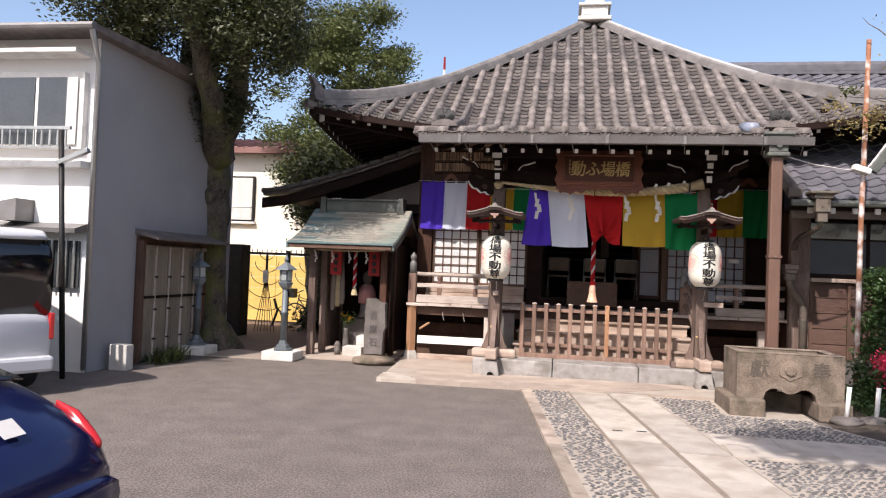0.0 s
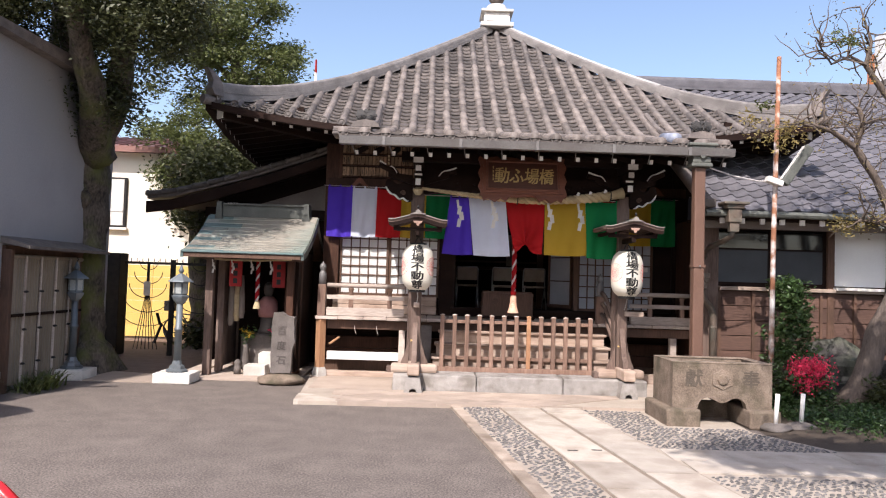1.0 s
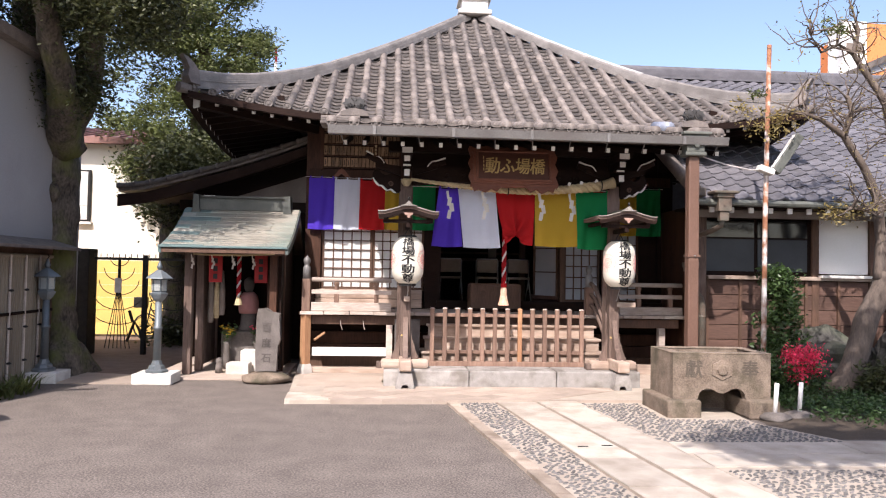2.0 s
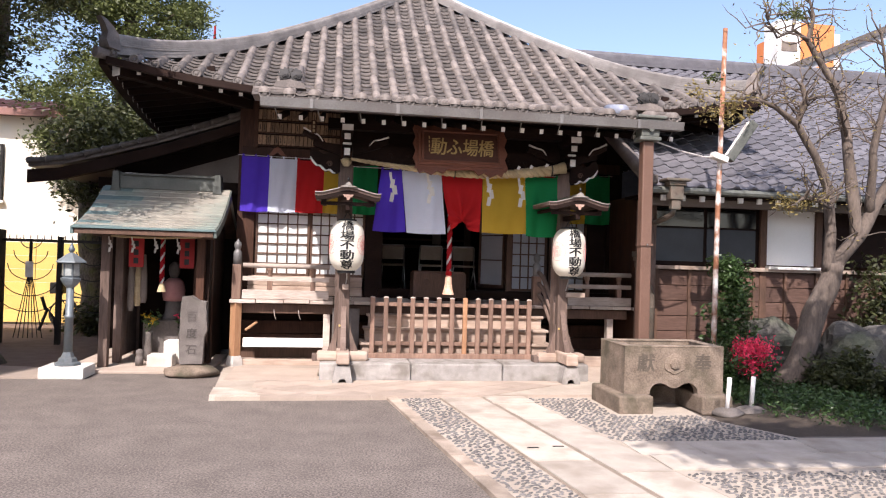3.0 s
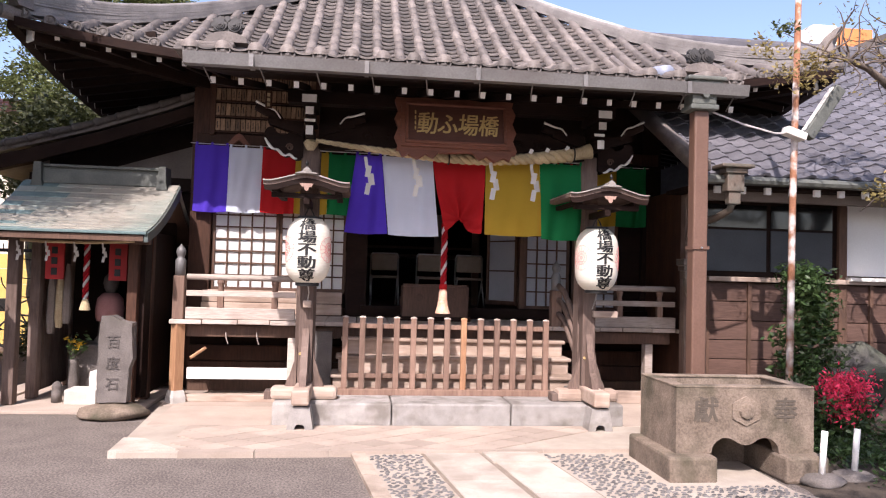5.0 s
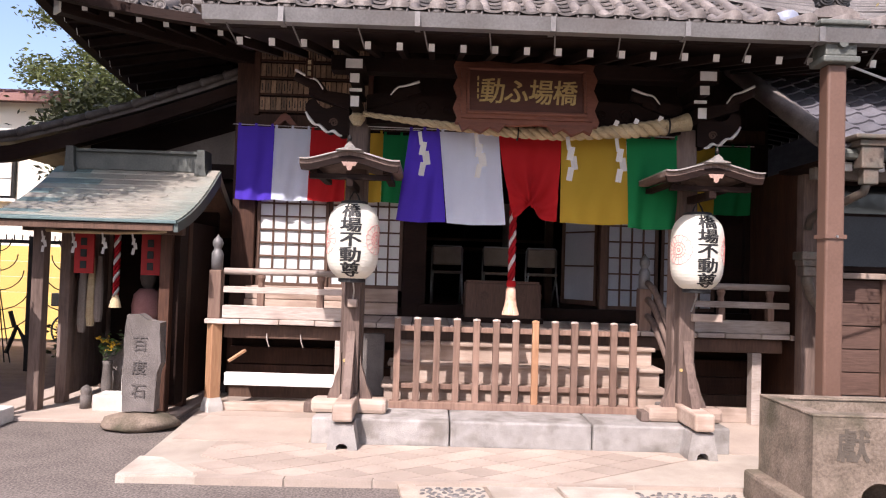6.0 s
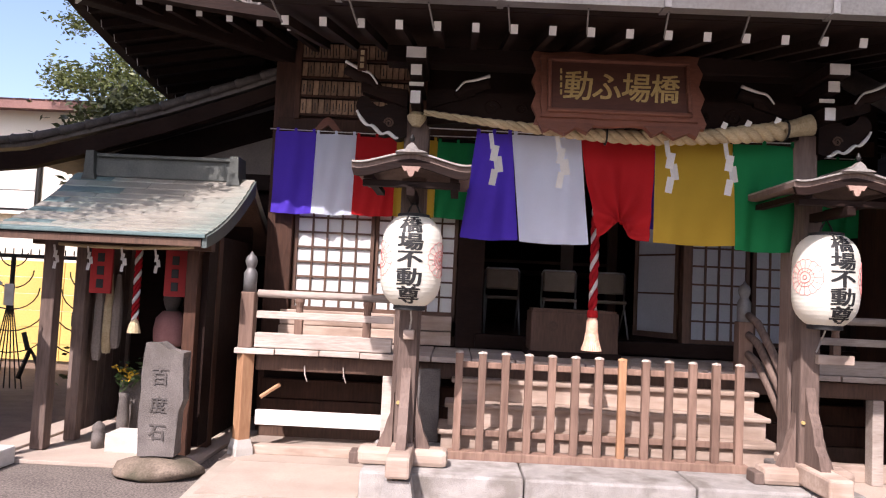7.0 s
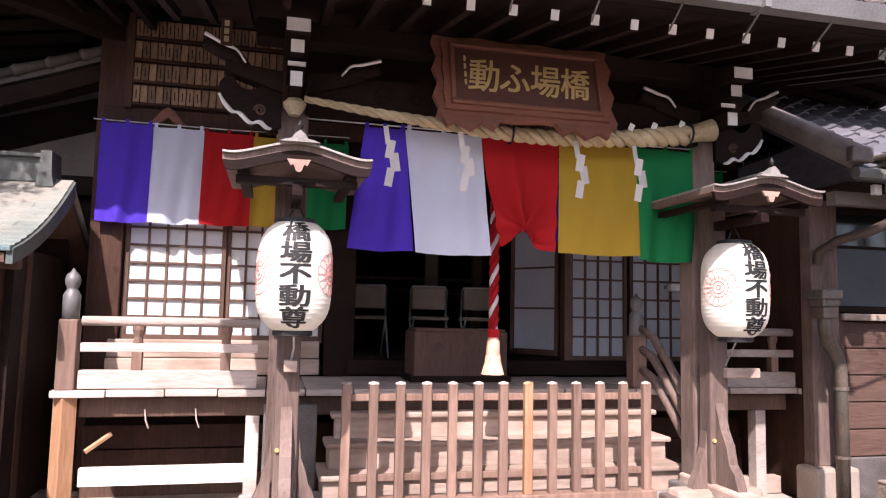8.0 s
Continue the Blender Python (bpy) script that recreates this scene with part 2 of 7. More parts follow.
LAMP_METAL = surface("blue_grey_lamp_casting", (0.10, 0.122, 0.135), (0.19, 0.215, 0.23), 0.5, 8, 80, 0.1, metal=0.3, stain=(0.12, 0.11, 0.1), stain_scale=4)
RUST = surface("rusty_pole", (0.19, 0.075, 0.036), (0.36, 0.17, 0.095), 0.8, 5, 50, 0.2, stain=(0.72, 0.69, 0.66), stain_scale=5, stain_amount=1.0, vary=0)
CAP_METAL = surface("weathered_grey_cap", (0.11, 0.108, 0.105), (0.22, 0.21, 0.205), 0.55, 9, 70, 0.08, metal=0.3)
STEEL = surface("pale_steel", (0.35, 0.35, 0.34), (0.5, 0.5, 0.48), 0.35, 10, 80, 0.03, metal=0.8)
CHAIR_BACK = surface("tan_vinyl", (0.26, 0.205, 0.155), (0.36, 0.29, 0.22), 0.6, 10, 80, 0.03)
BARK = surface("mossy_bark", (0.030, 0.023, 0.018), (0.16, 0.128, 0.098), 0.95, 7, 34, 0.7, stretch=(1, 1, 0.45), stain=(0.115, 0.125, 0.030), stain_scale=2.6, stain_amount=0.8, contrast=(0.36, 0.64))
BARK_PALE = surface("pale_smooth_bark", (0.06, 0.045, 0.036), (0.185, 0.145, 0.118), 0.9, 6, 45, 0.4, stretch=(1, 1, 0.3), stain=(0.06, 0.045, 0.035), stain_scale=3)
LEAF = surface("evergreen_leaf", (0.022, 0.027, 0.010), (0.082, 0.090, 0.030), 0.5, 3, 40, 0, vary=0.4, island=True, through_light=0.25)
LEAF_LIGHT = surface("olive_leaf", (0.045, 0.060, 0.019), (0.15, 0.17, 0.05), 0.5, 3, 40, 0, vary=0.4, island=True, through_light=0.3)
LEAF_BUSH = surface("glossy_shrub_leaf", (0.026, 0.052, 0.016), (0.08, 0.135, 0.042), 0.35, 3, 40, 0, vary=0.35, island=True, through_light=0.25)
LEAF_YOUNG = surface("young_bronze_leaf", (0.17, 0.12, 0.045), (0.32, 0.26, 0.09), 0.6, 3, 40, 0, vary=0.4, island=True, through_light=0.35)
PETAL = surface("pink_petal", (0.66, 0.022, 0.075), (0.86, 0.08, 0.16), 0.6, 5, 40, 0, vary=0.25, island=True, through_light=0.3)
SOIL = surface("damp_soil", (0.035, 0.026, 0.019), (0.09, 0.068, 0.05), 0.95, 6, 60, 0.5, vary=0)
BAMBOO = surface("tan_bamboo", (0.17, 0.135, 0.095), (0.30, 0.245, 0.18), 0.7, 3, 50, 0.2, stretch=(1, 6, 0.2), stain=(0.13, 0.1, 0.075), vary=0.08)
CAR_BLUE = surface("navy_car_paint", (0.008, 0.012, 0.06), (0.010, 0.016, 0.075), 0.12, 3, 200, 0, metal=0.35, vary=0, spec=0.7)
VAN_WHITE = surface("white_car_paint", (0.50, 0.50, 0.51), (0.56, 0.56, 0.57), 0.2, 3, 200, 0, vary=0, spec=0.6)
GLASS_DARK = surface("tinted_glass", (0.006, 0.007, 0.008), (0.012, 0.013, 0.015), 0.06, 3, 50, 0, vary=0, spec=0.8)
WINDOW_GLASS = surface("dim_window_glass", (0.03, 0.034, 0.036), (0.06, 0.065, 0.07), 0.1, 2, 50, 0, vary=0.1, spec=0.7)
CURTAIN = surface("pale_curtain", (0.45, 0.43, 0.40), (0.62, 0.6, 0.56), 0.9, 2, 40, 0.1, stretch=(8, 8, 0.3))
TAIL_RED = surface("red_lamp_lens", (0.42, 0.01, 0.012), (0.6, 0.025, 0.025), 0.12, 10, 90, 0, vary=0, spec=0.8)
RUBBER = surface("black_rubber", (0.012, 0.012, 0.012), (0.025, 0.025, 0.025), 0.8, 10, 90, 0.05)
ORANGE_TOWER = surface("orange_tower_wall", (0.62, 0.19, 0.06), (0.70, 0.24, 0.085), 0.8, 0.3, 5, 0, vary=0)
RED_SIGN = surface("red_banner", (0.25, 0.012, 0.012), (0.36, 0.024, 0.020), 0.75, 8, 80, 0.03)
PINK_BIB = surface("faded_pink_cloth", (0.36, 0.16, 0.15), (0.50, 0.25, 0.23), 0.9, 8, 90, 0.05)


# ---- building blocks ----
def part(name, bm, material, parent, label="", smooth=False):
    """Links a bmesh, given in world metres, as one mesh object under a thing or a part."""
    me = bpy.data.meshes.new(name)
    if isinstance(bm, tuple):
        me.from_pydata(*bm)
    else:
        bmesh.ops.recalc_face_normals(bm, faces=bm.faces)
        bm.to_mesh(me)
        bm.free()
    me.materials.append(material)
    if smooth:
        me.polygons.foreach_set("use_smooth", [True] * len(me.polygons))
    ob = new(name, me)
    if parent is not None:
        ob.parent = parent
        ob.matrix_parent_inverse = Matrix.Translation(-parent.location) if parent.data is None else Matrix()
    if label:
        ob["label"] = label
    return ob


def piece(name, me, m, parent):
    """One more object on a shared mesh, at the world pose m."""
    ob = new(name, me)
    ob.parent = parent
    ob.matrix_parent_inverse = Matrix.Translation(-parent.location) if parent.data is None else Matrix()
    ob.matrix_basis = m
    return ob


def mesh_of(name, bm, material, smooth=False):
    me = bpy.data.meshes.new(name)
    bmesh.ops.recalc_face_normals(bm, faces=bm.faces)
    bm.to_mesh(me)
    bm.free()
    me.materials.append(material)
    if smooth:
        me.polygons.foreach_set("use_smooth", [True] * len(me.polygons))
    return me


def thing(name, x, y, z, label, category, group="", kind=""):
    ob = new(name)
    ob.location = (x, y, z)
    ob.empty_display_size = 0.2
    return tagged(ob, label, category, group, kind)


def structure(name, bm, material, label, category, smooth=False):
    return tagged(part(name, bm, material, None, smooth=smooth), label, category, kind="structure")


def B():
    return bmesh.new()


def box(bm, x0, x1, y0, y1, z0, z1, bevel=0.0, m=None):
    t = bmesh.new()
    bmesh.ops.create_cube(t, size=1)
    for v in t.verts:
        v.co = Vector(((x0 + x1) / 2 + v.co.x * (x1 - x0), (y0 + y1) / 2 + v.co.y * (y1 - y0), (z0 + z1) / 2 + v.co.z * (z1 - z0)))
    if bevel:
        bmesh.ops.bevel(t, geom=t.edges[:], offset=bevel, segments=2, affect='EDGES', profile=0.5)
    if m is not None:
        t.transform(m)
    add(bm, t)
    return bm


def add(bm, t):
    vs = [bm.verts.new(v.co) for v in t.verts]
    t.verts.index_update()
    for f in t.faces:
        bm.faces.new([vs[v.index] for v in f.verts])
    t.free()


def bar(bm, p, q, w, h=None, bevel=0.0, up=(0, 0, 1)):
    """A straight bar of section w by h from p to q."""
    p, q = Vector(p), Vector(q)
    d = (q - p)
    z = d.normalized()
    x = Vector(up).cross(z)
    x = Vector((1, 0, 0)) if x.length < 1e-4 else x.normalized()
    y = z.cross(x)
    m = Matrix.Translation((p + q) / 2) @ Matrix((x, y, z)).transposed().to_4x4()
    h = w if h is None else h
    return box(bm, -w / 2, w / 2, -h / 2, h / 2, -d.length / 2, d.length / 2, bevel, m)


def tube(bm, pts, radii, seg=8, caps=True):
    """A round tube through points; radii one number or one for each point."""
    pts = [Vector(p) for p in pts]
    radii = [radii] * len(pts) if isinstance(radii, (int, float)) else radii
    rings, x = [], None
    for i, p in enumerate(pts):
        d = (pts[min(i + 1, len(pts) - 1)] - pts[max(i - 1, 0)]).normalized()
        if x is None:
            x = d.orthogonal().normalized()
        x = (x - d * x.dot(d)).normalized()
        y = d.cross(x)
        rings.append([bm.verts.new(p + (x * math.cos(a) + y * math.sin(a)) * radii[i]) for a in (2 * math.pi * k / seg for k in range(seg))])
    for r, s in zip(rings, rings[1:]):
        for k in range(seg):
            bm.faces.new((r[k], r[(k + 1) % seg], s[(k + 1) % seg], s[k]))
    if caps:
        bm.faces.new(rings[0][::-1])
        bm.faces.new(rings[-1])
    return bm


def lathe(bm, cx, cy, prof, seg=24, sx=1.0, sy=1.0):
    """A turned form round the vertical at cx, cy, from (radius, height) pairs."""
    rings = []
    for r, z in prof:
        rings.append([bm.verts.new((cx + sx * r * math.cos(2 * math.pi * k / seg), cy + sy * r * math.sin(2 * math.pi * k / seg), z)) for k in range(seg)])
    for r, s in zip(rings, rings[1:]):
        for k in range(seg):
            bm.faces.new((r[k], r[(k + 1) % seg], s[(k + 1) % seg], s[k]))
    bm.faces.new(rings[0][::-1])
    bm.faces.new(rings[-1])
    return bm


def prism(bm, outline, a0, a1, axis="y"):
    """A flat outline pushed through a thickness: outline (x, z) along y, (y, z) along x, or (x, y) along z."""
    def at(p, a):
        return {"y": (p[0], a, p[1]), "x": (a, p[0], p[1]), "z": (p[0], p[1], a)}[axis]
    f, b = [bm.verts.new(at(p, a0)) for p in outline], [bm.verts.new(at(p, a1)) for p in outline]
    bm.faces.new(f)
    bm.faces.new(b[::-1])
    n = len(outline)
    for k in range(n):
        bm.faces.new((f[k], b[k], b[(k + 1) % n], f[(k + 1) % n]))
    return bm


def sweep(bm, pts, sec):
    """A closed section (sideways, up) swept along points, kept upright."""
    pts = [Vector(p) for p in pts]
    rings = []
    for i, p in enumerate(pts):
        d = (pts[min(i + 1, len(pts) - 1)] - pts[max(i - 1, 0)])
        side = Vector((d.y, -d.x, 0)).normalized()
        rings.append([bm.verts.new(p + side * a + Vector((0, 0, b))) for a, b in sec])
    n = len(sec)
    for r, s in zip(rings, rings[1:]):
        for k in range(n):
            bm.faces.new((r[k], r[(k + 1) % n], s[(k + 1) % n], s[k]))
    bm.faces.new(rings[0][::-1])
    bm.faces.new(rings[-1])
    return bm


def curve(pts, n=5):
    """A smooth line through points."""
    p = [Vector(q) for q in pts]
    p = [p[0] * 2 - p[1]] + p + [p[-1] * 2 - p[-2]]
    out = []
    for i in range(1, len(p) - 2):
        for k in range(n):
            t = k / n
            out.append(.5 * (2 * p[i] + (p[i + 1] - p[i - 1]) * t + (2 * p[i - 1] - 5 * p[i] + 4 * p[i + 1] - p[i + 2]) * t * t + (3 * p[i] - p[i - 1] - 3 * p[i + 1] + p[i + 2]) * t ** 3))
    return out + [p[-2]]


def sheet(fn, nu, nv, thick=0.0):
    """A grid of points fn(u, v), u and v from 0 to 1."""
    bm = B()
    g = [[bm.verts.new(fn(i / nu, j / nv)) for j in range(nv + 1)] for i in range(nu + 1)]
    for i in range(nu):
        for j in range(nv):
            bm.faces.new((g[i][j], g[i + 1][j], g[i + 1][j + 1], g[i][j + 1]))
    if thick:
        bmesh.ops.recalc_face_normals(bm, faces=bm.faces)
        bmesh.ops.solidify(bm, geom=bm.faces[:], thickness=thick)
    return bm


def lump(bm, c, r, seed, rough=0.25, sub=3, flat=0.0):
    """An uneven stone."""
    t = bmesh.new()
    bmesh.ops.create_icosphere(t, subdivisions=sub, radius=1)
    for v in t.verts:
        k = 1 + rough * (noise.noise(v.co * 1.3 + Vector((seed * 7.1, seed * 3.3, 0))) + 0.45 * noise.noise(v.co * 3.4 + Vector((seed, 0, seed * 5.0))))
        v.co = Vector((c[0] + v.co.x * k * r[0], c[1] + v.co.y * k * r[1], c[2] + max(v.co.z * k, -flat if flat else -9) * r[2]))
    add(bm, t)
    return bm


def letters(text, size, bold=0.0):
    """Flat mesh (verts, faces) of some characters, centred on the origin in x and y."""
    cu = bpy.data.curves.new("letters", 'FONT')
    cu.body, cu.size, cu.align_x, cu.align_y, cu.resolution_u = text, 1.0, 'CENTER', 'CENTER', 3
    ob = new("letters", cu)
    me = bpy.data.meshes.new_from_object(ob.evaluated_get(bpy.context.evaluated_depsgraph_get()))
    vs, fs = [v.co.copy() for v in me.vertices], [tuple(p.vertices) for p in me.polygons]
    bpy.data.objects.remove(ob)
    bpy.data.curves.remove(cu)
    bpy.data.meshes.remove(me)
    if not vs:
        return [], []
    lo, hi = Vector([min(v[i] for v in vs) for i in range(3)]), Vector([max(v[i] for v in vs) for i in range(3)])
    k = size / max(hi.x - lo.x, hi.y - lo.y)
    out = [(v - (lo + hi) / 2) * k for v in vs]
    if bold:
        n = len(out)
        way = ((-1, -.5), (1, -.5), (-1, .5), (1, .5), (0, 0))
        both = [v + Vector((dx * bold, dy * bold, q * 1e-4)) for q, (dx, dy) in enumerate(way) for v in out]
        return both, [tuple(i + q * n for i in f) for q in range(5) for f in fs]
    return out, fs


def leaves(count, centres, spread, size, seed, flat=0.6):
    """Many small leaves, as joined four-sided blades, scattered round the centres."""
    rng = np.random.default_rng(seed)
    c = np.array(centres)[rng.integers(0, len(centres), count)]
    p = c + rng.normal(0, 1, (count, 3)) * np.array(spread)
    a, b = rng.normal(0, 1, (count, 3)), rng.normal(0, 1, (count, 3))
    a[:, 2] *= flat
    a /= np.linalg.norm(a, axis=1)[:, None]
    b -= a * (a * b).sum(1)[:, None]
    b /= np.linalg.norm(b, axis=1)[:, None]
    s = size * rng.uniform(0.6, 1.35, (count, 1))
    v = np.stack([p - a * s, p + b * s * 0.42, p + a * s, p - b * s * 0.42], 1).reshape(-1, 3)
    f = np.arange(count * 4).reshape(-1, 4)
    return (v.tolist(), [], f.tolist())


# ---- ground ----
bm = B()
g = bmesh.ops.create_grid(bm, x_segments=60, y_segments=60, size=300)
ground = structure("ground", bm, ASPHALT, "grey worn asphalt forecourt reaching past the temple", "ground")


def clip(poly, inside, cut):
    out = []
    for k, p in enumerate(poly):
        q = poly[(k + 1) % len(poly)]
        if inside(p):
            out.append(p)
        if inside(p) != inside(q):
            out.append(cut(p, q))
    return out


def clip_half(poly, a, b, c):
    """The part of a polygon with a x + b y <= c."""
    d = lambda p: a * p[0] + b * p[1] - c
    return clip(poly, lambda p: d(p) <= 0, lambda p, q: tuple(p[i] + (q[i] - p[i]) * d(p) / (d(p) - d(q)) for i in (0, 1)))


apron = thing("pavement", -0.6, 10, 0, "beige concrete apron with diagonal tiles before the hall", "pavement", kind="structure")
OUT = [(-2.98, 8.80), (2.6, 8.92), (3.05, 12.2), (-3.25, 12.2)]
part("bed", prism(B(), OUT, -0.05, 0.044, "z"), MORTAR, apron)


def tile_piece(poly, z0, z1, material, parent, name, gap):
    if len(poly) < 3:
        return
    cx, cy = sum(p[0] for p in poly) / len(poly), sum(p[1] for p in poly) / len(poly)
    size = max(max(abs(p[0] - cx), abs(p[1] - cy)) for p in poly)
    k = 1 - gap / max(size, gap * 1.5)
    inner = [(cx + (p[0] - cx) * k, cy + (p[1] - cy) * k) for p in poly]
    part(name, prism(B(), inner, z0, z1, "z"), material, parent)


part("corner_stone", prism(B(), [(-3.0, 8.79), (-2.48, 8.88), (-2.85, 9.28), (-3.03, 9.3)], 0.0, 0.062, "z"), SLAB, apron, "pale cut corner stone")
for i in range(-2, 22):
    for j in range(-16, 10):
        a, b = 0.40, 0.27
        cx, cy = -3.4 + (i - j) * .0 + i * a * .5 + j * a * .5, 9.0 + (i - j) * b * .5
        poly = [(cx - a / 2, cy), (cx, cy - b / 2), (cx + a / 2, cy), (cx, cy + b / 2)]
        for h in ((0, -1, -8.9), (0, 1, 9.88), (-1, 0, 2.6), (1, 0, 2.2)):
            poly = clip_half(poly, *h) if len(poly) > 2 else []
        if len(poly) > 2 and not (cx < -2.5 and cy < 9.3):
            tile_piece(poly, 0.0, 0.052 + .002 * noise.noise(Vector((cx * 9, cy * 9, 0))), CONCRETE, apron, "tile", .008)
for x0, x1, y0, y1 in ((-3.0, -1.83, 9.9, 10.9), (-3.15, -1.8, 10.91, 12.2), (1.85, 2.7, 9.9, 12.2)):
    part("slab", prism(B(), [(x0, y0), (x1, y0), (x1, y1), (x0, y1)], 0.0, 0.05, "z"), CONCRETE, apron)
for k in range(8):
    x0 = -2.45 + k * .63
    part("edge_stone", prism(B(), [(x0 + .004, 8.80 + .0015 * k * 10), (x0 + .622, 8.81 + .0015 * k * 10), (x0 + .622, 8.895), (x0 + .004, 8.895)], 0.0, 0.0535, "z"), CONCRETE, apron)


# kerb, pebble bands and stone path: a frame that leans a little to the hall's axis
LEAN_X = -0.137


def px(off, y):
    return off + LEAN_X * (y - 8.75)


path = thing("path", 0.3, 5, 0, "pale stone slab path between bands of set dark pebbles", "path", kind="structure")
part("bed", prism(B(), [(px(-1.0, -4), -4), (px(-0.88, 8.86), 8.86), (2.4, 8.9), (2.35, 7.7), (2.85, 6.85), (7.5, 6.85), (7.5, -4)], -0.05, 0.022, "z"), MORTAR, path)
RNG = random.Random(4)
part("joint_bed", prism(B(), [(px(-0.39, -4), -4), (px(0.66, -4), -4), (px(0.66, 8.85), 8.85), (px(-0.39, 8.85), 8.85)], 0.0, 0.026, "z"), JOINT, path)
part("joint_bed", prism(B(), [(1.06, 5.85), (7.5, 5.85), (7.5, 6.75), (0.94, 6.75)], 0.0, 0.026, "z"), MORTAR, path)
part("slab", prism(B(), [(px(.145, 8.52), 8.52), (px(.64, 8.52), 8.52), (px(.64, 8.84), 8.84), (px(.145, 8.84), 8.84)], 0.0, 0.045, "z"), SLAB, path)
y = 8.84
while y > -4:
    ln = RNG.uniform(0.75, 1.1)
    for a, b in ((-0.37, 0.125), (0.165, 0.645)):
        yy = y if a < 0 else y - 0.33
        poly = [(px(a + .008, yy), yy), (px(b - .008, yy), yy), (px(b - .008, yy - ln + .012), yy - ln + .012), (px(a + .008, yy - ln + .012), yy - ln + .012)]
        part("slab", prism(B(), poly[::-1], 0.0, 0.034 + RNG.uniform(-.002, .003), "z"), SLAB, path)
    y -= ln
y = 8.84
while y > -4:
    ln = RNG.uniform(0.5, 0.8)
    part("kerb_stone", prism(B(), [(px(-1.0, y), y), (px(-1.0, y - ln + .01), y - ln + .01), (px(-0.875, y - ln + .01), y - ln + .01), (px(-0.875, y), y)], 0.0, 0.036 + RNG.uniform(-.004, .004), "z"), KERB, path)
    y -= ln
x = 1.02
while x < 7.5:
    ln = RNG.uniform(0.8, 1.2)
    for y0, y1 in ((5.86, 6.29), (6.305, 6.74)):
        xx = x if y0 < 6 else x - 0.4
        xa = max(xx, px(0.66, (y0 + y1) / 2) + 0.02)
        part("slab", prism(B(), [(xa, y0), (xx + ln - .012, y0), (xx + ln - .012, y1), (xa, y1)], 0.0, 0.034 + RNG.uniform(-.002, .002), "z"), SLAB, path)
    x += ln
for xs in (0.09, 0.33):
    box(bm := B(), xs - .05, xs + .05, 6.52 + xs * .15, 6.545 + xs * .15, 0.03, 0.0405)
    part("slot", bm, IRON, path)
# set pebbles
pts = []
def scatter(x0, x1, y0, y1, keep, step=0.058):
    yy = y0
    k = 0
    while yy < y1:
        xx = x0 + (step * 0.5 if k % 2 else 0)
        while xx < x1:
            x_, y_ = xx + RNG.uniform(-.016, .016), yy + RNG.uniform(-.014, .014)
            if keep(x_, y_) and RNG.random() < 0.93:
                pts.append((x_, y_))
            xx += step
        yy += step * 0.8
        k += 1
scatter(-1, 2.6, -1.0, 8.82, lambda a, b: px(-0.85, b) < a < px(-0.41, b))
scatter(0.5, 2.9, 6.8, 8.8, lambda a, b: a > px(0.69, b) and not (a > 1.4 and b > 7.85) and a < 2.3 + max(0, 7.7 - b) * 0.55)
scatter(0.9, 4.6, 2.6, 5.8, lambda a, b: a > px(0.69, b))
bm = B()
lathe(bm, 0, 0, [(1.0, -0.3), (0.95, 0.25), (0.7, 0.7), (0.3, 0.95)], 8)
peb = mesh_of("pebble", bm, PEBBLE_ONE, True)
near = sorted(range(len(pts)), key=lambda i: abs(pts[i][1] - 7.6) + (0 if pts[i][0] < 0.2 else 0.6))[:300]
chosen = set(near)
vs, fs = [], []
for i, (a, b) in enumerate(pts):
    m = Matrix.Translation((a, b, 0.022)) @ Matrix.Rotation(RNG.choice((0.5, -0.6, 0.3)) + RNG.uniform(-.5, .5), 4, 'Z') @ Matrix.Diagonal((RNG.uniform(.019, .029), RNG.uniform(.011, .016), RNG.uniform(.008, .013), 1))
    if i in chosen:
        piece("pebble", peb, m, path)
    else:
        o = len(vs)
        vs += [m @ v.co for v in peb.vertices]
        fs += [tuple(o + k for k in p.vertices) for p in peb.polygons]
tagged(part("pebbles", (vs, [], fs), PEBBLE, path, smooth=True), "many small dark pebbles set in mortar", kind="stuff")

# ---- main hall ----
hall = thing("temple_hall", 0, 15.4, 0, "old dark timber temple hall with a grey tiled pyramid roof", "temple")
YC, HX = 15.75, 4.82
YE, ZA, ZE = YC - HX, 7.36, 3.93


def roof_z(d, a):
    s = d / HX
    if s < 0:
        return ZE + 0.21 * d + 0.42 * min(1, abs(a)) ** 2.5 * max(0, 1 + d / 0.9)
    return ZE + (ZA - ZE) * (0.84 * s + 0.16 * s * s) + 0.42 * min(1, abs(a)) ** 2.5 * (1 - s) ** 3


def front(x, y, lift=0.0):
    d = y - YE
    return Vector((x, y, roof_z(d, x / HX) + lift))


def turned(p, k):
    a = math.pi / 2 * k
    x, y = p[0], p[1] - YC
    return Vector((x * math.cos(a) - y * math.sin(a), YC + x * math.sin(a) + y * math.cos(a), p[2]))


def roof_deck():
    bm = B()
    for k in range(4):
        n = 14
        rows = []
        for j in range(n + 1):
            d = HX * j / n
            w = HX - d
            rows.append([bm.verts.new(turned(front(-w + 2 * w * i / 16, YE + d, -0.055), k)) for i in range(17)] if w > 0.01 else [bm.verts.new(turned(front(0, YC, -0.03), k))] * 17)
        for j in range(n):
            for i in range(16):
                f = [rows[j][i], rows[j][i + 1], rows[j + 1][i + 1], rows[j + 1][i]]
                f = list(dict.fromkeys(f))
                if len(f) > 2:
                    bm.faces.new(f)
    return bm


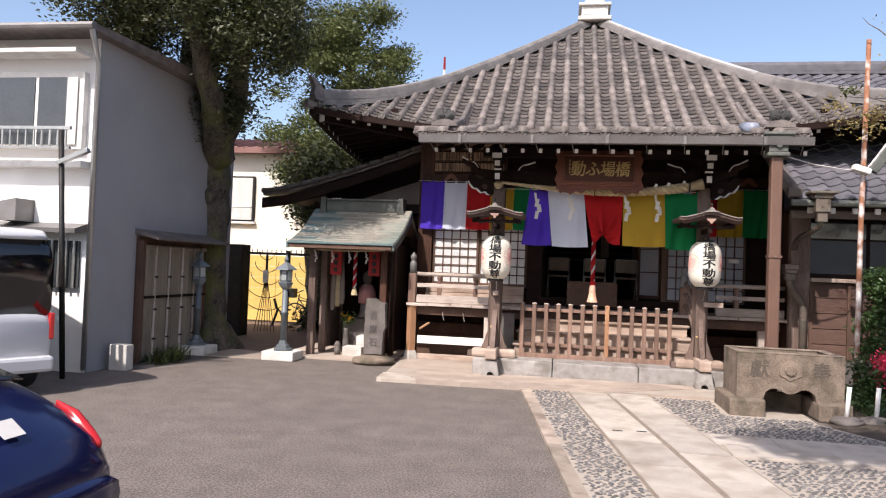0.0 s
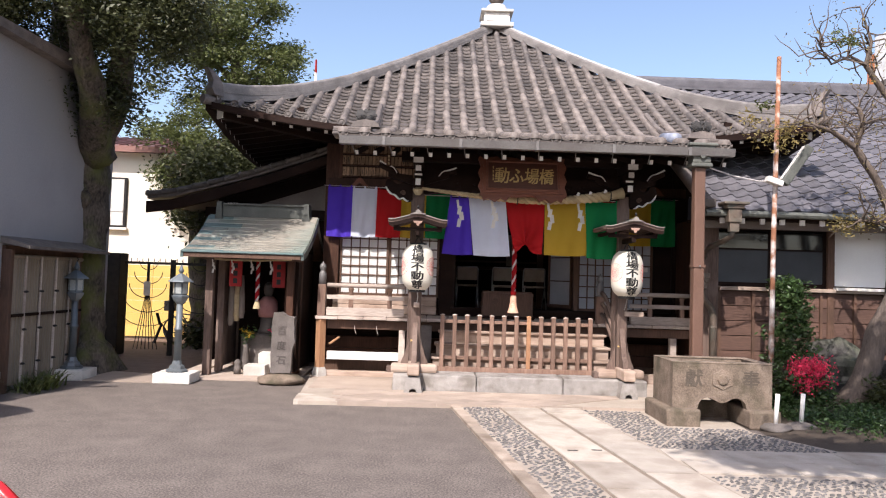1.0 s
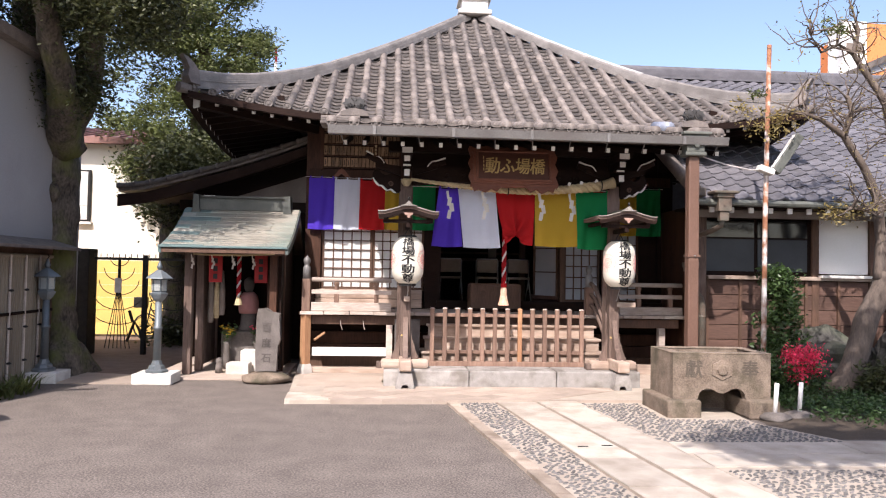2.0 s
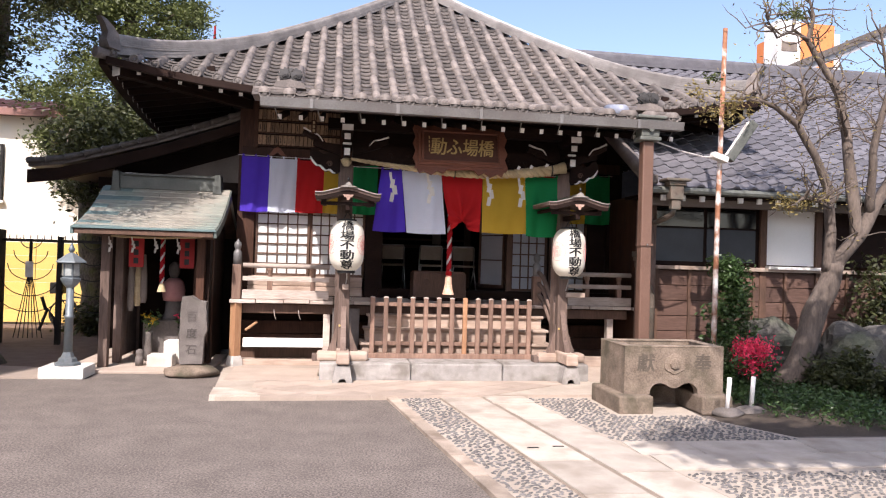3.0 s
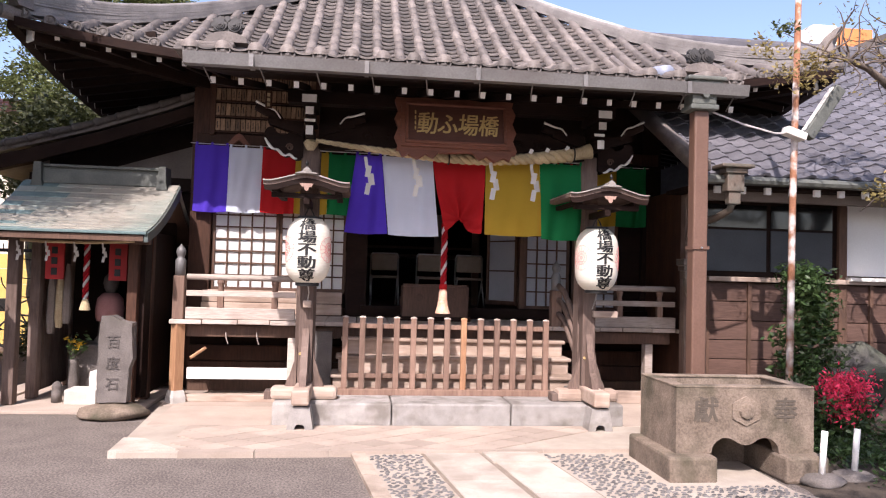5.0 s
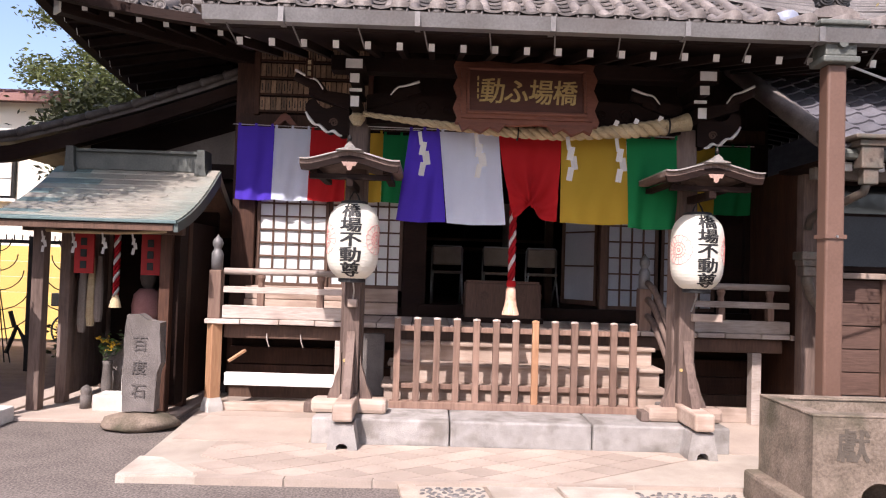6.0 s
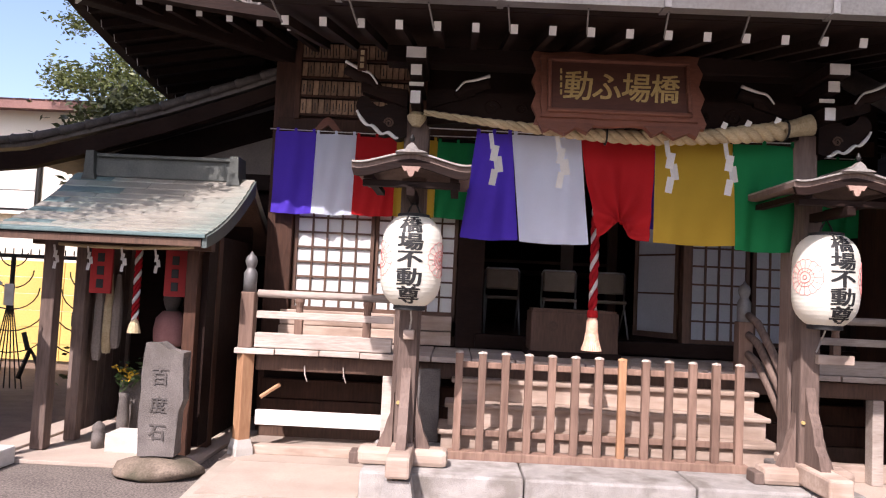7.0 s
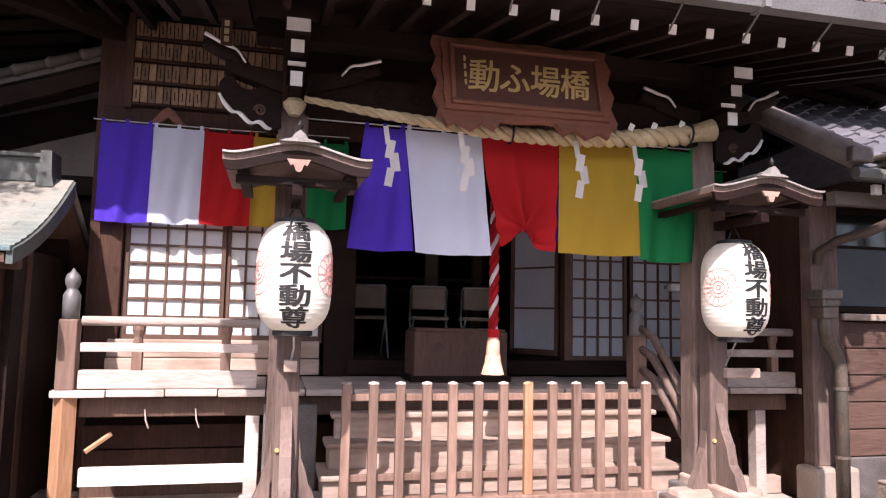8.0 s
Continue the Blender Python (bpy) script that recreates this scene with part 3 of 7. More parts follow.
roof = part("roof", roof_deck(), TILE_JOINED, hall, "weathered grey clay tile roof with rounded tile rows")
# porch roof deck
part("porch_roof", sheet(lambda u, v: front(-2.55 + 5.1 * u, 8.98 + (YE + 0.5 - 8.98) * v, -0.05), 12, 8, 0.03), TILE_JOINED, hall, "low porch roof continuing the main tile slope")
PITCH, SEG = 0.28, 0.30


def cover_verts(p, q, up, r0, r1):
    side = (q - p).cross(up).normalized()
    nrm = side.cross(q - p).normalized()
    v = []
    for c, r in ((p, r0), (q, r1)):
        v += [c + side * (r * math.cos(math.pi * k / 6)) + nrm * (r * 1.05 * math.sin(math.pi * k / 6)) for k in range(7)]
    return v


COVER_F = [(k, k + 1, k + 8, k + 7) for k in range(6)] + [(6, 5, 4, 3, 2, 1, 0)]
bm = B()
u_vs = [bm.verts.new(v) for v in cover_verts(Vector((0, 0, 0)), Vector((0, SEG, 0)), Vector((0, 0, 1)), 0.069, 0.060)]
for f in COVER_F:
    bm.faces.new([u_vs[i] for i in f])
cover = mesh_of("cover_tile", bm, TILE, True)
cover_n = 0
vs, fs, pv, pf = [], [], [], []
for i in range(-17, 18):
    x = i * PITCH
    y0 = 8.96 if abs(x) < 2.53 else YE - 0.02
    y1 = YC - abs(x) - 0.05
    n = max(1, int((y1 - y0) / SEG))
    st = (y1 - y0) / n
    for j in range(n):
        p, q = front(x, y0 + j * st, -0.005), front(x, y0 + (j + 1) * st, 0.0)
        if abs(x) < 2.53 and y0 + j * st < 13.9 and cover_n < 300:
            d = (q - p)
            yv = d.normalized()
            xv = Vector((1, 0, 0))
            m = Matrix.Translation(p + Vector((0, 0, 0.012))) @ Matrix((xv, yv, xv.cross(yv))).transposed().to_4x4() @ Matrix.Diagonal((1, d.length / SEG * 1.02, 1, 1))
            piece("cover_tile", cover, m @ pose(RNG.uniform(-.006, .006), 0, 0, 0, 0, RNG.uniform(-1.2, 1.2)), hall)
            cover_n += 1
        else:
            o = len(vs)
            vs += cover_verts(p, q, Vector((0, 0, 1)), 0.069, 0.060)
            fs += [tuple(o + k for k in f) for f in COVER_F]
    # pan tiles between this row and the next
    xa, xb = x + 0.052, x + PITCH - 0.052
    y0b = 8.97 if -2.53 < x and x + PITCH < 2.56 else YE
    yt = YC - max(abs(x), abs(x + PITCH)) - 0.02
    yy = y0b
    while yy < yt and i < 17:
        ye = min(yy + 0.155, yt + 0.05)
        o = len(pv)
        u5 = (0, .25, .5, .75, 1)
        dip = [0.022 * math.sin(math.pi * t) + RNG.uniform(-.002, .002) for t in u5]
        for yq, lf in ((yy, 0.040), (ye, 0.008), (yy, 0.022), (yy + 0.06, 0.015)):
            pv += [front(xa + (xb - xa) * t, yq, lf - 0.012 - h) for t, h in zip(u5, dip)]
        for r0, r1 in ((0, 1), (2, 0), (3, 2)):
            pf += [(o + 5 * r0 + k, o + 5 * r0 + k + 1, o + 5 * r1 + k + 1, o + 5 * r1 + k) for k in range(4)]
        yy += 0.155
# round eave tiles closing the rows
bm = B()
lathe(bm, 0, 0, [(.066, -.04), (.076, 0), (.076, .03), (.062, .036), (.056, .022), (.034, .022), (.028, .032), (.01, .034)], 16)
bm.transform(Matrix.Diagonal((.9, .9, 1, 1)))
eave_me = mesh_of("eave_tile", bm, surface("eave_disc_tile", (0.05, 0.043, 0.039), (0.135, 0.115, 0.103), 0.65, 9, 70, 0.12, vary=0.25), True)
for i in range(-17, 18):
    x = i * PITCH
    y0 = 9.0 if abs(x) < 2.53 else YE - 0.03
    piece("eave_tile", eave_me, Matrix.Translation(front(x, y0, -.018 if abs(x) < 2.53 else .02)) @ pose(0, 0, 0, 78), hall)
# the three other slopes
for k in (1, 2, 3):
    for i in range(-17, 18):
        x = i * PITCH
        y0, y1 = YE - 0.02, YC - abs(x) - 0.05
        n = max(1, int((y1 - y0) / 0.6))
        st = (y1 - y0) / n
        for j in range(n):
            p, q = turned(front(x, y0 + j * st), k), turned(front(x, y0 + (j + 1) * st), k)
            o = len(vs)
            vs += cover_verts(p, q, Vector((0, 0, 1)), 0.069, 0.060)
            fs += [tuple(o + c for c in f) for f in COVER_F]
tagged(part("cover_tiling", (vs, [], fs), TILE_JOINED, hall, smooth=True), kind="stuff")
tagged(part("pan_tiling", (pv, [], pf), TILE_PAN, hall), "overlapping shallow pan tiles in courses", kind="stuff")


def ridge(pts, w, h, name, parent, material=TILE_RIDGE, courses=3):
    """A tiled ridge: stacked courses under a round cap, swept along a line of points."""
    sec = []
    for k in range(courses):
        ww, z0, z1 = w / 2 * (1 - 0.4 / courses * k), h * 0.75 / courses * k, h * 0.75 / courses * (k + .72)
        sec += [(ww, z0), (ww, z1), (ww * 0.84, z1), (ww * 0.84, h * 0.75 / courses * (k + 1))]
    cap = [(w * 0.30 * math.cos(a), h * 0.78 + w * 0.26 * math.sin(a)) for a in (math.pi * q / 8 for q in range(9))]
    full = sec + cap + [(-x_, z_) for x_, z_ in reversed(sec)]
    return part(name, sweep(B(), pts, full), material, parent)


for k in range(4):
    hip = []
    for j in range(13):
        d = HX * j / 12 * 0.97
        hip.append(turned(front(-(HX - d), YE + d, -0.01), k))
    ridge(hip, 0.20, 0.19, "hip_ridge", hall)
    ridge([p + Vector((0, 0, .13 - .018 * j)) for j, p in enumerate(hip[:6])], 0.17, 0.17, "hip_ridge_tier", hall, TILE_RIDGE, 4)
    cap_line = [p + Vector((0, 0, .185)) for p in hip[5:]]
    part("ridge_cap", tube(B(), cap_line, .038, 8), TILE_PALE if k == 1 else TILE_RIDGE, hall, "cap tiles paled for the lit ridge edge" if k == 1 else "", smooth=True)
    # upswept ridge end: a hooked plate on a round tile
    c, o2 = hip[0] + Vector((0, 0, .10)), (hip[0] - hip[2]).normalized()
    side = Vector((0, 0, 1)).cross(o2).normalized()
    flat2 = Vector((o2.x, o2.y, 0)).normalized()
    bm = B()
    outl = [(-.10, -.04), (.06, -.02), (.10, .08), (.07, .20), (.11, .30), (.17, .40), (.08, .37), (-.02, .28), (-.09, .18)]
    a_ = [bm.verts.new(c + flat2 * p[0] + Vector((0, 0, p[1])) - side * (.12 - .16 * max(0, p[1]))) for p in outl]
    b_ = [bm.verts.new(c + flat2 * p[0] + Vector((0, 0, p[1])) + side * (.12 - .16 * max(0, p[1]))) for p in outl]
    bm.faces.new(a_)
    bm.faces.new(b_[::-1])
    for q in range(len(outl)):
        bm.faces.new((a_[q], b_[q], b_[(q + 1) % len(outl)], a_[(q + 1) % len(outl)]))
    part("ridge_end_tile", bm, TILE, hall, "upswept ornamental ridge-end tile")
    part("corner_round_tile", tube(B(), [c - flat2 * .05 - Vector((0, 0, .10)), c + flat2 * .20 - Vector((0, 0, .10))], [.07, .082], 14), TILE, hall)


def scroll_tile(x, y, z):
    """The end ornament of a porch verge: two ringed rosettes over a fanned base."""
    bm = B()
    for sx in (-.088, .088):
        c = Vector((x + sx, y, z + .09))
        for r, d in ((.092, .0), (.066, -.014), (.046, -.024), (.022, -.034)):
            tube(bm, [c + Vector((0, .05, 0)), c + Vector((0, -.03 + d, 0))], [r, r * .93], 16)
        for k in range(8):
            q = c + Vector((.088 * math.cos(k * .785), -.01, .088 * math.sin(k * .785)))
            tube(bm, [q, q + Vector((0, .05, 0))], .026, 7)
    tube(bm, [(x, y - .03, z + .155), (x, y + .06, z + .155)], .042, 9)
    bm.transform(Matrix.Translation((x, y, z)) @ Matrix.Diagonal((.74, .9, .74, 1)) @ Matrix.Translation((-x, -y, -z)))
    orn = part("scroll_end_tile", bm, TILE_BLACK, hall, "black verge end tile with two ringed rosettes")
    fan = [(-.19, -.10), (-.17, -.05), (-.09, -.015), (0, .0), (.09, -.015), (.17, -.05), (.19, -.10)]
    part("fan_base", prism(B(), [(x + a, z + b) for a, b in fan], y - .05, y + .10), TILE, orn)


for sx in (-2.25, 2.28):
    ridge([front(sx, 9.3 + 0.3 * j, 0.01) for j in range(9)], 0.14, 0.12, "verge_ridge", hall, TILE)
    scroll_tile(sx, 9.2, 3.74)
for x_, wdt in ((-2.42, .25), (2.43, .2)):
    for k in range(3):
        part("verge_tile", box(B(), x_ - wdt, x_ + wdt, 9.0 + .05 * k, 9.35, 3.50 + k * .045, 3.535 + k * .045, .008), TILE, hall)
# a newer bluish cover tile among the old
bm = B()
tube(bm, [front(1.96, 9.25, .06), front(1.96, 9.75, .06)], .085, 12)
part("new_cover_tile", bm, surface("new_blue_grey_tile", (0.2, 0.22, 0.28), (0.29, 0.31, 0.37), 0.45, 5, 60, 0.05), hall, "newer blue-grey cover tile", smooth=True)

# finial
bm = B()
box(bm, -.37, .37, YC - .37, YC + .37, 7.32, 7.42, .02)
part("finial_foot", bm, STONE_LIGHT, hall)
bm = B()
box(bm, -.29, .29, YC - .29, YC + .29, 7.42, 7.66, .015)
dew = part("dew_basin", bm, WHITE_PAINT, hall, "white square dew basin under the jewel finial")
for x_ in (-.14, .14):
    box(b2 := B(), x_ - .10, x_ + .10, YC - .30, YC - .285, 7.46, 7.62, .004)
    part("sunk_panel", b2, STONE_LIGHT, dew)
bm = B()
box(bm, -.36, .36, YC - .36, YC + .36, 7.66, 7.72, .012)
part("finial_cornice", bm, STONE_LIGHT, hall)
part("inverted_bowl", lathe(B(), 0, YC, [(.27, 7.72), (.27, 7.79), (.2, 7.90), (.1, 7.94)]), STONE_LIGHT, hall, smooth=True)
part("jewel", lathe(B(), 0, YC, [(.07, 7.94), (.16, 8.01), (.18, 8.09), (.12, 8.19), (.03, 8.28), (.005, 8.32)]), TILE, hall, "dark jewel finial", smooth=True)

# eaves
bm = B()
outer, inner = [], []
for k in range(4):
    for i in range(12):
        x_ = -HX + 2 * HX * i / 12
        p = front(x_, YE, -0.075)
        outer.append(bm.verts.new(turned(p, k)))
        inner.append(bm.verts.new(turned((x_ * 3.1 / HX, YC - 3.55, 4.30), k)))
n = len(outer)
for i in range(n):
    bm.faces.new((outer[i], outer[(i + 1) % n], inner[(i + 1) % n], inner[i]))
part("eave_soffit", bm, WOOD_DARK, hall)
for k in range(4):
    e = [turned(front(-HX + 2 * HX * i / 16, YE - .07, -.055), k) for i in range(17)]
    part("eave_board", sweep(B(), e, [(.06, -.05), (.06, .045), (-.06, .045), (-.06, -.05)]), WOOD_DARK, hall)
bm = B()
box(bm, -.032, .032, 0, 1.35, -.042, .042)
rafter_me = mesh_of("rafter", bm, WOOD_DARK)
bm = B()
box(bm, -.030, .030, -.008, .004, -.037, .037)
end_me = mesh_of("painted_end", bm, WHITE_PAINT)


def rafter(x, y, z, slope, ln=1.35):
    k = .78 if ln > 1.4 else .9
    m = pose(x, y, z, slope) @ Matrix.Diagonal((k, ln / 1.35, k, 1))
    r = piece("rafter", rafter_me, m, hall)
    e = new("painted_end", end_me)
    e.parent = r


for i in range(33):
    x_ = -4.424 + i * 0.2765
    if abs(x_) > 2.5:
        rafter(x_, YE + 0.02, front(x_, YE).z - 0.142, 10)
for i in range(21):
    rafter(-2.36 + i * 0.248, 9.2, 3.30, 13, 1.5)
for k in (1, 3):
    for i in range(33):
        x_ = -4.424 + i * 0.2765
        p = turned((x_, YE + 0.02, front(x_, YE).z - 0.142), k)
        m = Matrix.Translation(p) @ pose(0, 0, 0, 0, 0, 90 * k) @ pose(0, 0, 0, 9)
        r = piece("rafter", rafter_me, m, hall)
        e = new("painted_end", end_me)
        e.parent = r
for sx in (-1, 1):
    c = Vector((sx * 4.74, YE + .13, 4.19))
    bar(bm := B(), c, (sx * 3.0, 12.3, 4.05), .16, .2, .01)
    hr = part("hip_rafter", bm, WOOD_DARK, hall)
    bar(bm := B(), c + Vector((sx * .02, -.02, 0)), c + Vector((sx * .005, -.005, 0)), .165, .205)
    part("painted_end", bm, WHITE_PAINT, hr)
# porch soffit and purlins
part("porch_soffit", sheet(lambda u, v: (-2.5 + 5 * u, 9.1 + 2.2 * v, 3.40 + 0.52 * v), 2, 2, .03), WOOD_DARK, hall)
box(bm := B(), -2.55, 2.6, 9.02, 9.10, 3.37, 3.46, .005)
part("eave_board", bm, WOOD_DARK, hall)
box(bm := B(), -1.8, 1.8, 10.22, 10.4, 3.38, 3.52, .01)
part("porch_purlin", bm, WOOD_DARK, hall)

# gutter and downpipe
bm = B()
prism(bm, [(8.90, 3.36), (8.99, 3.36), (9.0, 3.46), (8.985, 3.46), (8.975, 3.375), (8.915, 3.375), (8.895, 3.46), (8.875, 3.46)], -2.56, 2.62, "x")
gutter = part("gutter", bm, GUTTER, hall, "long grey-brown metal eave gutter")
for i in range(11):
    x_ = -2.4 + i * 0.49
    bar(bm := B(), (x_, 8.96, 3.355), (x_ + .03, 9.16, 3.27), .010, .010)
    part("bracket", bm, GUTTER, gutter)
for i in range(5):
    box(bm := B(), -2.0 + i * 1.0, -1.96 + i * 1.0, 8.868, 9.004, 3.352, 3.463)
    part("joint_collar", bm, GUTTER, gutter)
pipe = thing("downpipe", 2.2, 9.02, 0, "tall brown square downpipe with a greenish ornamental hopper", "drainpipe")
box(bm := B(), 2.125, 2.27, 8.975, 9.11, 0.05, 3.22, .018)
part("shaft", bm, PIPE, pipe)
bm = B()
for (w, z0, z1) in ((.19, 3.46, 3.50), (.16, 3.42, 3.46), (.12, 3.24, 3.42), (.14, 3.19, 3.24)):
    box(bm, 2.2 - w, 2.2 + w, 9.03 - w * .8, 9.03 + w * .8, z0 + .03, z1 + .03, .012)
part("hopper", bm, HOPPER, pipe, "verdigris hopper head with a round boss")
bm = B()
tube(bm, [(2.2, 8.90, 3.36), (2.2, 8.935, 3.36)], .035, 12)
part("boss", bm, HOPPER, pipe)
for z_ in (.55, 1.9):
    box(bm := B(), 2.115, 2.28, 8.962, 9.122, z_, z_ + .03)
    part("strap", bm, PIPE, pipe)
    tube(bm := B(), [(2.2, 8.945, z_ + .015), (2.2, 8.96, z_ + .015)], .009, 8)
    part("screw", bm, STEEL, pipe)

# ---- hall body ----
bm = B()
box(bm, -3.2, -2.93, 12.2, 12.4, 0.05, 4.1, .01)
part("post", bm, WOOD_RED, hall)
bm = B()
box(bm, 2.93, 3.2, 12.2, 12.4, 0.05, 4.1, .01)
part("post", bm, WOOD_DARK, hall)
for x0, x1 in ((-1.16, -.88),):
    box(bm := B(), x0, x1, 12.22, 12.4, 1.0, 3.3, .008)
    part("post", bm, WOOD_DARK, hall)
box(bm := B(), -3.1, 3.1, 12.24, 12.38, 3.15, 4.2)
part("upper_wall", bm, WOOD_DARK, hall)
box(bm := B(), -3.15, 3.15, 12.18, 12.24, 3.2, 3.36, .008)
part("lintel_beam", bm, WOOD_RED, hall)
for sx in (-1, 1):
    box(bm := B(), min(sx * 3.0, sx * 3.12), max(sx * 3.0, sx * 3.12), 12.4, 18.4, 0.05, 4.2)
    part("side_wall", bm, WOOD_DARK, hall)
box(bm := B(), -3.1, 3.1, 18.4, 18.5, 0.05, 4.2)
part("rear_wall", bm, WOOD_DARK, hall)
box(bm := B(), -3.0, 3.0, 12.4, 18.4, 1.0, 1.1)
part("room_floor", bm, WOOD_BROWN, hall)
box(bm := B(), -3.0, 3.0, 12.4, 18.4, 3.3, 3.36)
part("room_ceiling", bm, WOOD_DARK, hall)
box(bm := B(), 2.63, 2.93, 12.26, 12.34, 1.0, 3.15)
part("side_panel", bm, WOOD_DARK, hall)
bm = B()
box(bm, -3.0, -1.2, 12.12, 12.22, 1.02, 1.16, .01)
part("sill_board", bm, WOOD_STEP, hall)
box(bm := B(), -3.0, -1.2, 12.17, 12.25, 1.165, 1.32, .01)
part("sill_board", bm, WOOD_STEP, hall)
box(bm := B(), -.95, 3.0, 12.12, 12.36, 1.02, 1.16, .01)
part("threshold", bm, WOOD_DARK, hall)


def shoji(name, x0, x1, y, z0, z1, cols, rows, parent, m=None, paper=None):
    """A lattice screen: frame, muntins and paper behind."""
    f = B()
    for a, b, c, d in ((x0, x0 + .04, z0, z1), (x1 - .04, x1, z0, z1), (x0, x1, z0 - .06, z0), (x0, x1, z1, z1 + .05)):
        box(f, a, b, y - .018, y + .018, c, d, .003, m)
    p = part(name, f, WOOD_BROWN, parent, "brown lattice screen with white paper")
    for k in range(1, cols):
        xk = x0 + .04 + (x1 - x0 - .08) * k / cols
        part("muntin", box(B(), xk - .010, xk + .010, y - .012, y + .006, z0, z1, 0, m), WOOD_BROWN, p)
    for k in range(1, rows):
        zk = z0 + (z1 - z0) * k / rows
        part("muntin", box(B(), x0 + .04, x1 - .04, y - .015, y + .004, zk - .010, zk + .010, 0, m), WOOD_BROWN, p)
    part("paper", box(B(), x0 + .03, x1 - .03, y + .008, y + .012, z0 - .01, z1 + .01, 0, m), paper or PAPER, p)


shoji("lattice_screen", -2.92, -2.06, 12.29, 1.36, 2.94, 5, 10, hall)
shoji("lattice_screen", -2.06, -1.17, 12.33, 1.36, 2.94, 6, 10, hall)
# right-hand screens: porch shade comes from the greyed paper
shoji("lattice_screen", 1.28, 1.92, 12.29, 1.2, 2.94, 4, 9, hall, None, PAPER_SHADED)
shoji("lattice_screen", 1.96, 2.62, 12.31, 1.2, 2.94, 4, 9, hall, None, PAPER_SHADED)
box(bm := B(), 1.20, 1.28, 12.2, 12.32, 1.14, 2.95, .006)
part("door_stile", bm, WOOD_BROWN, hall)
mm = Matrix.Translation((1.20, 12.36, 0)) @ Matrix.Rotation(radians(-58), 4, 'Z')
shoji("lattice_screen", -.62, 0.0, 0.0, 1.25, 2.94, 1, 4, hall, mm, PAPER_SHADED)


# ---- porch ----
for x0, x1 in ((-1.81, -.62), (-.61, .62), (.63, 1.83)):
    tagged(part("granite_step", box(B(), x0, x1, 9.9, 11.0, 0.03, 0.27, .02), GRANITE, None), "grey granite step block before the porch", "step", "granite step blocks")
for sx in (-1, 1):
    p = part("porch_pillar", box(B(), sx * 1.54 - .10, sx * 1.54 + .10, 10.31, 10.51, 0.36, 2.96, .02), WOOD_POST, hall, "weathered square porch pillar")
    part("pillar_base", box(B(), sx * 1.54 - .17, sx * 1.54 + .17, 10.24, 10.58, 0.26, 0.37, .02), STONE_GREY, hall)
    # bracket set with painted faces
    for w, z0, z1, yy in ((.040, 2.98, 3.085, 9.95), (.060, 3.125, 3.165, 10.0), (.044, 3.18, 3.27, 9.90), (.078, 3.285, 3.375, 9.82)):
        b = part("bracket_arm", box(B(), sx * 1.54 - w, sx * 1.54 + w, yy, 10.4, z0, z1, .008), WOOD_DARK, hall)
        part("painted_end", box(B(), sx * 1.54 - w * .92, sx * 1.54 + w * .92, yy - .008, yy + .002, z0 + .006, z1 - .006), WHITE_PAINT, b)
    for s2 in (-1, 1):
        q = [(sx * 1.54 + s2 * .08, 3.02), (sx * 1.54 + s2 * .45, 3.14), (sx * 1.54 + s2 * .45, 3.2), (sx * 1.54 + s2 * .08, 3.16)]
        part("bracket_wing", prism(B(), q, 10.22, 10.36), WOOD_DARK, hall)
    # carved beam nose with a white scroll edge
    o = [(.08, 2.80), (.16, 2.78), (.22, 2.82), (.28, 2.81), (.35, 2.87), (.40, 2.88), (.46, 2.95), (.49, 3.03), (.46, 3.10), (.40, 3.11), (.36, 3.06), (.29, 3.03), (.2, 3.07), (.08, 3.1)]
    oc = [tuple(v.xy) for v in curve([(a, b, 0) for a, b in o], 4)]
    part("beam_nose", prism(B(), [(sx * (1.54 + a), b) for a, b in oc], 10.27, 10.43), WOOD_DARK, hall, "carved beam nose with a white scroll edge")
    edge = [(sx * (1.54 + a), 10.262, b) for a, b in oc[3:27]]
    part("painted_edge", tube(B(), edge, [.008 + .008 * abs(math.sin(j * .42)) for j in range(len(edge))], 7), WHITE_PAINT, hall, smooth=True)
    part("scroll", tube(B(), [(sx * (1.54 + .22 + .04 * (1 - t / 22) * math.cos(t * .6)), 10.262, 2.90 + .04 * (1 - t / 22) * math.sin(t * .6)) for t in range(19)], .008, 5), WOOD_BROWN, hall)
    for s2, pts_ in ((1, [(.32, 3.19), (.38, 3.27), (.46, 3.30), (.58, 3.36)]), (-1, [(.30, 3.16), (.36, 3.23), (.44, 3.25), (.56, 3.29)])):
        ln = curve([(sx * 1.54 + s2 * sx * a, 10.2, b) for a, b in pts_], 4)
        part("painted_edge", tube(B(), ln, [.007 + .007 * j / len(ln) for j in range(len(ln))], 7), WHITE_PAINT, hall, smooth=True)
        part("bracket_leaf", tube(B(), [v + Vector((0, .06, -.04)) for v in ln], .05, 7), WOOD_DARK, hall, smooth=True)
bm = prism(B(), [(-1.46, 2.90), (-1.0, 2.94), (0, 2.97), (1.0, 2.94), (1.46, 2.90), (1.46, 3.12), (1.0, 3.17), (0, 3.19), (-1.0, 3.17), (-1.46, 3.12)], 10.26, 10.44)
beam = part("rainbow_beam", bm, WOOD_DARK, hall, "arched dark beam carved with scrolls")
for sx in (-1, 1):
    for cx, r in ((-.95, .075), (-.72, .05)):
        pts_ = [(sx * (cx + r * (1 - t / 16) * math.cos(t * .7)), 10.255, 3.05 + r * (1 - t / 16) * math.sin(t * .7)) for t in range(15)]
        part("carved_scroll", tube(B(), pts_, .009, 5), WOOD_DARK, beam)
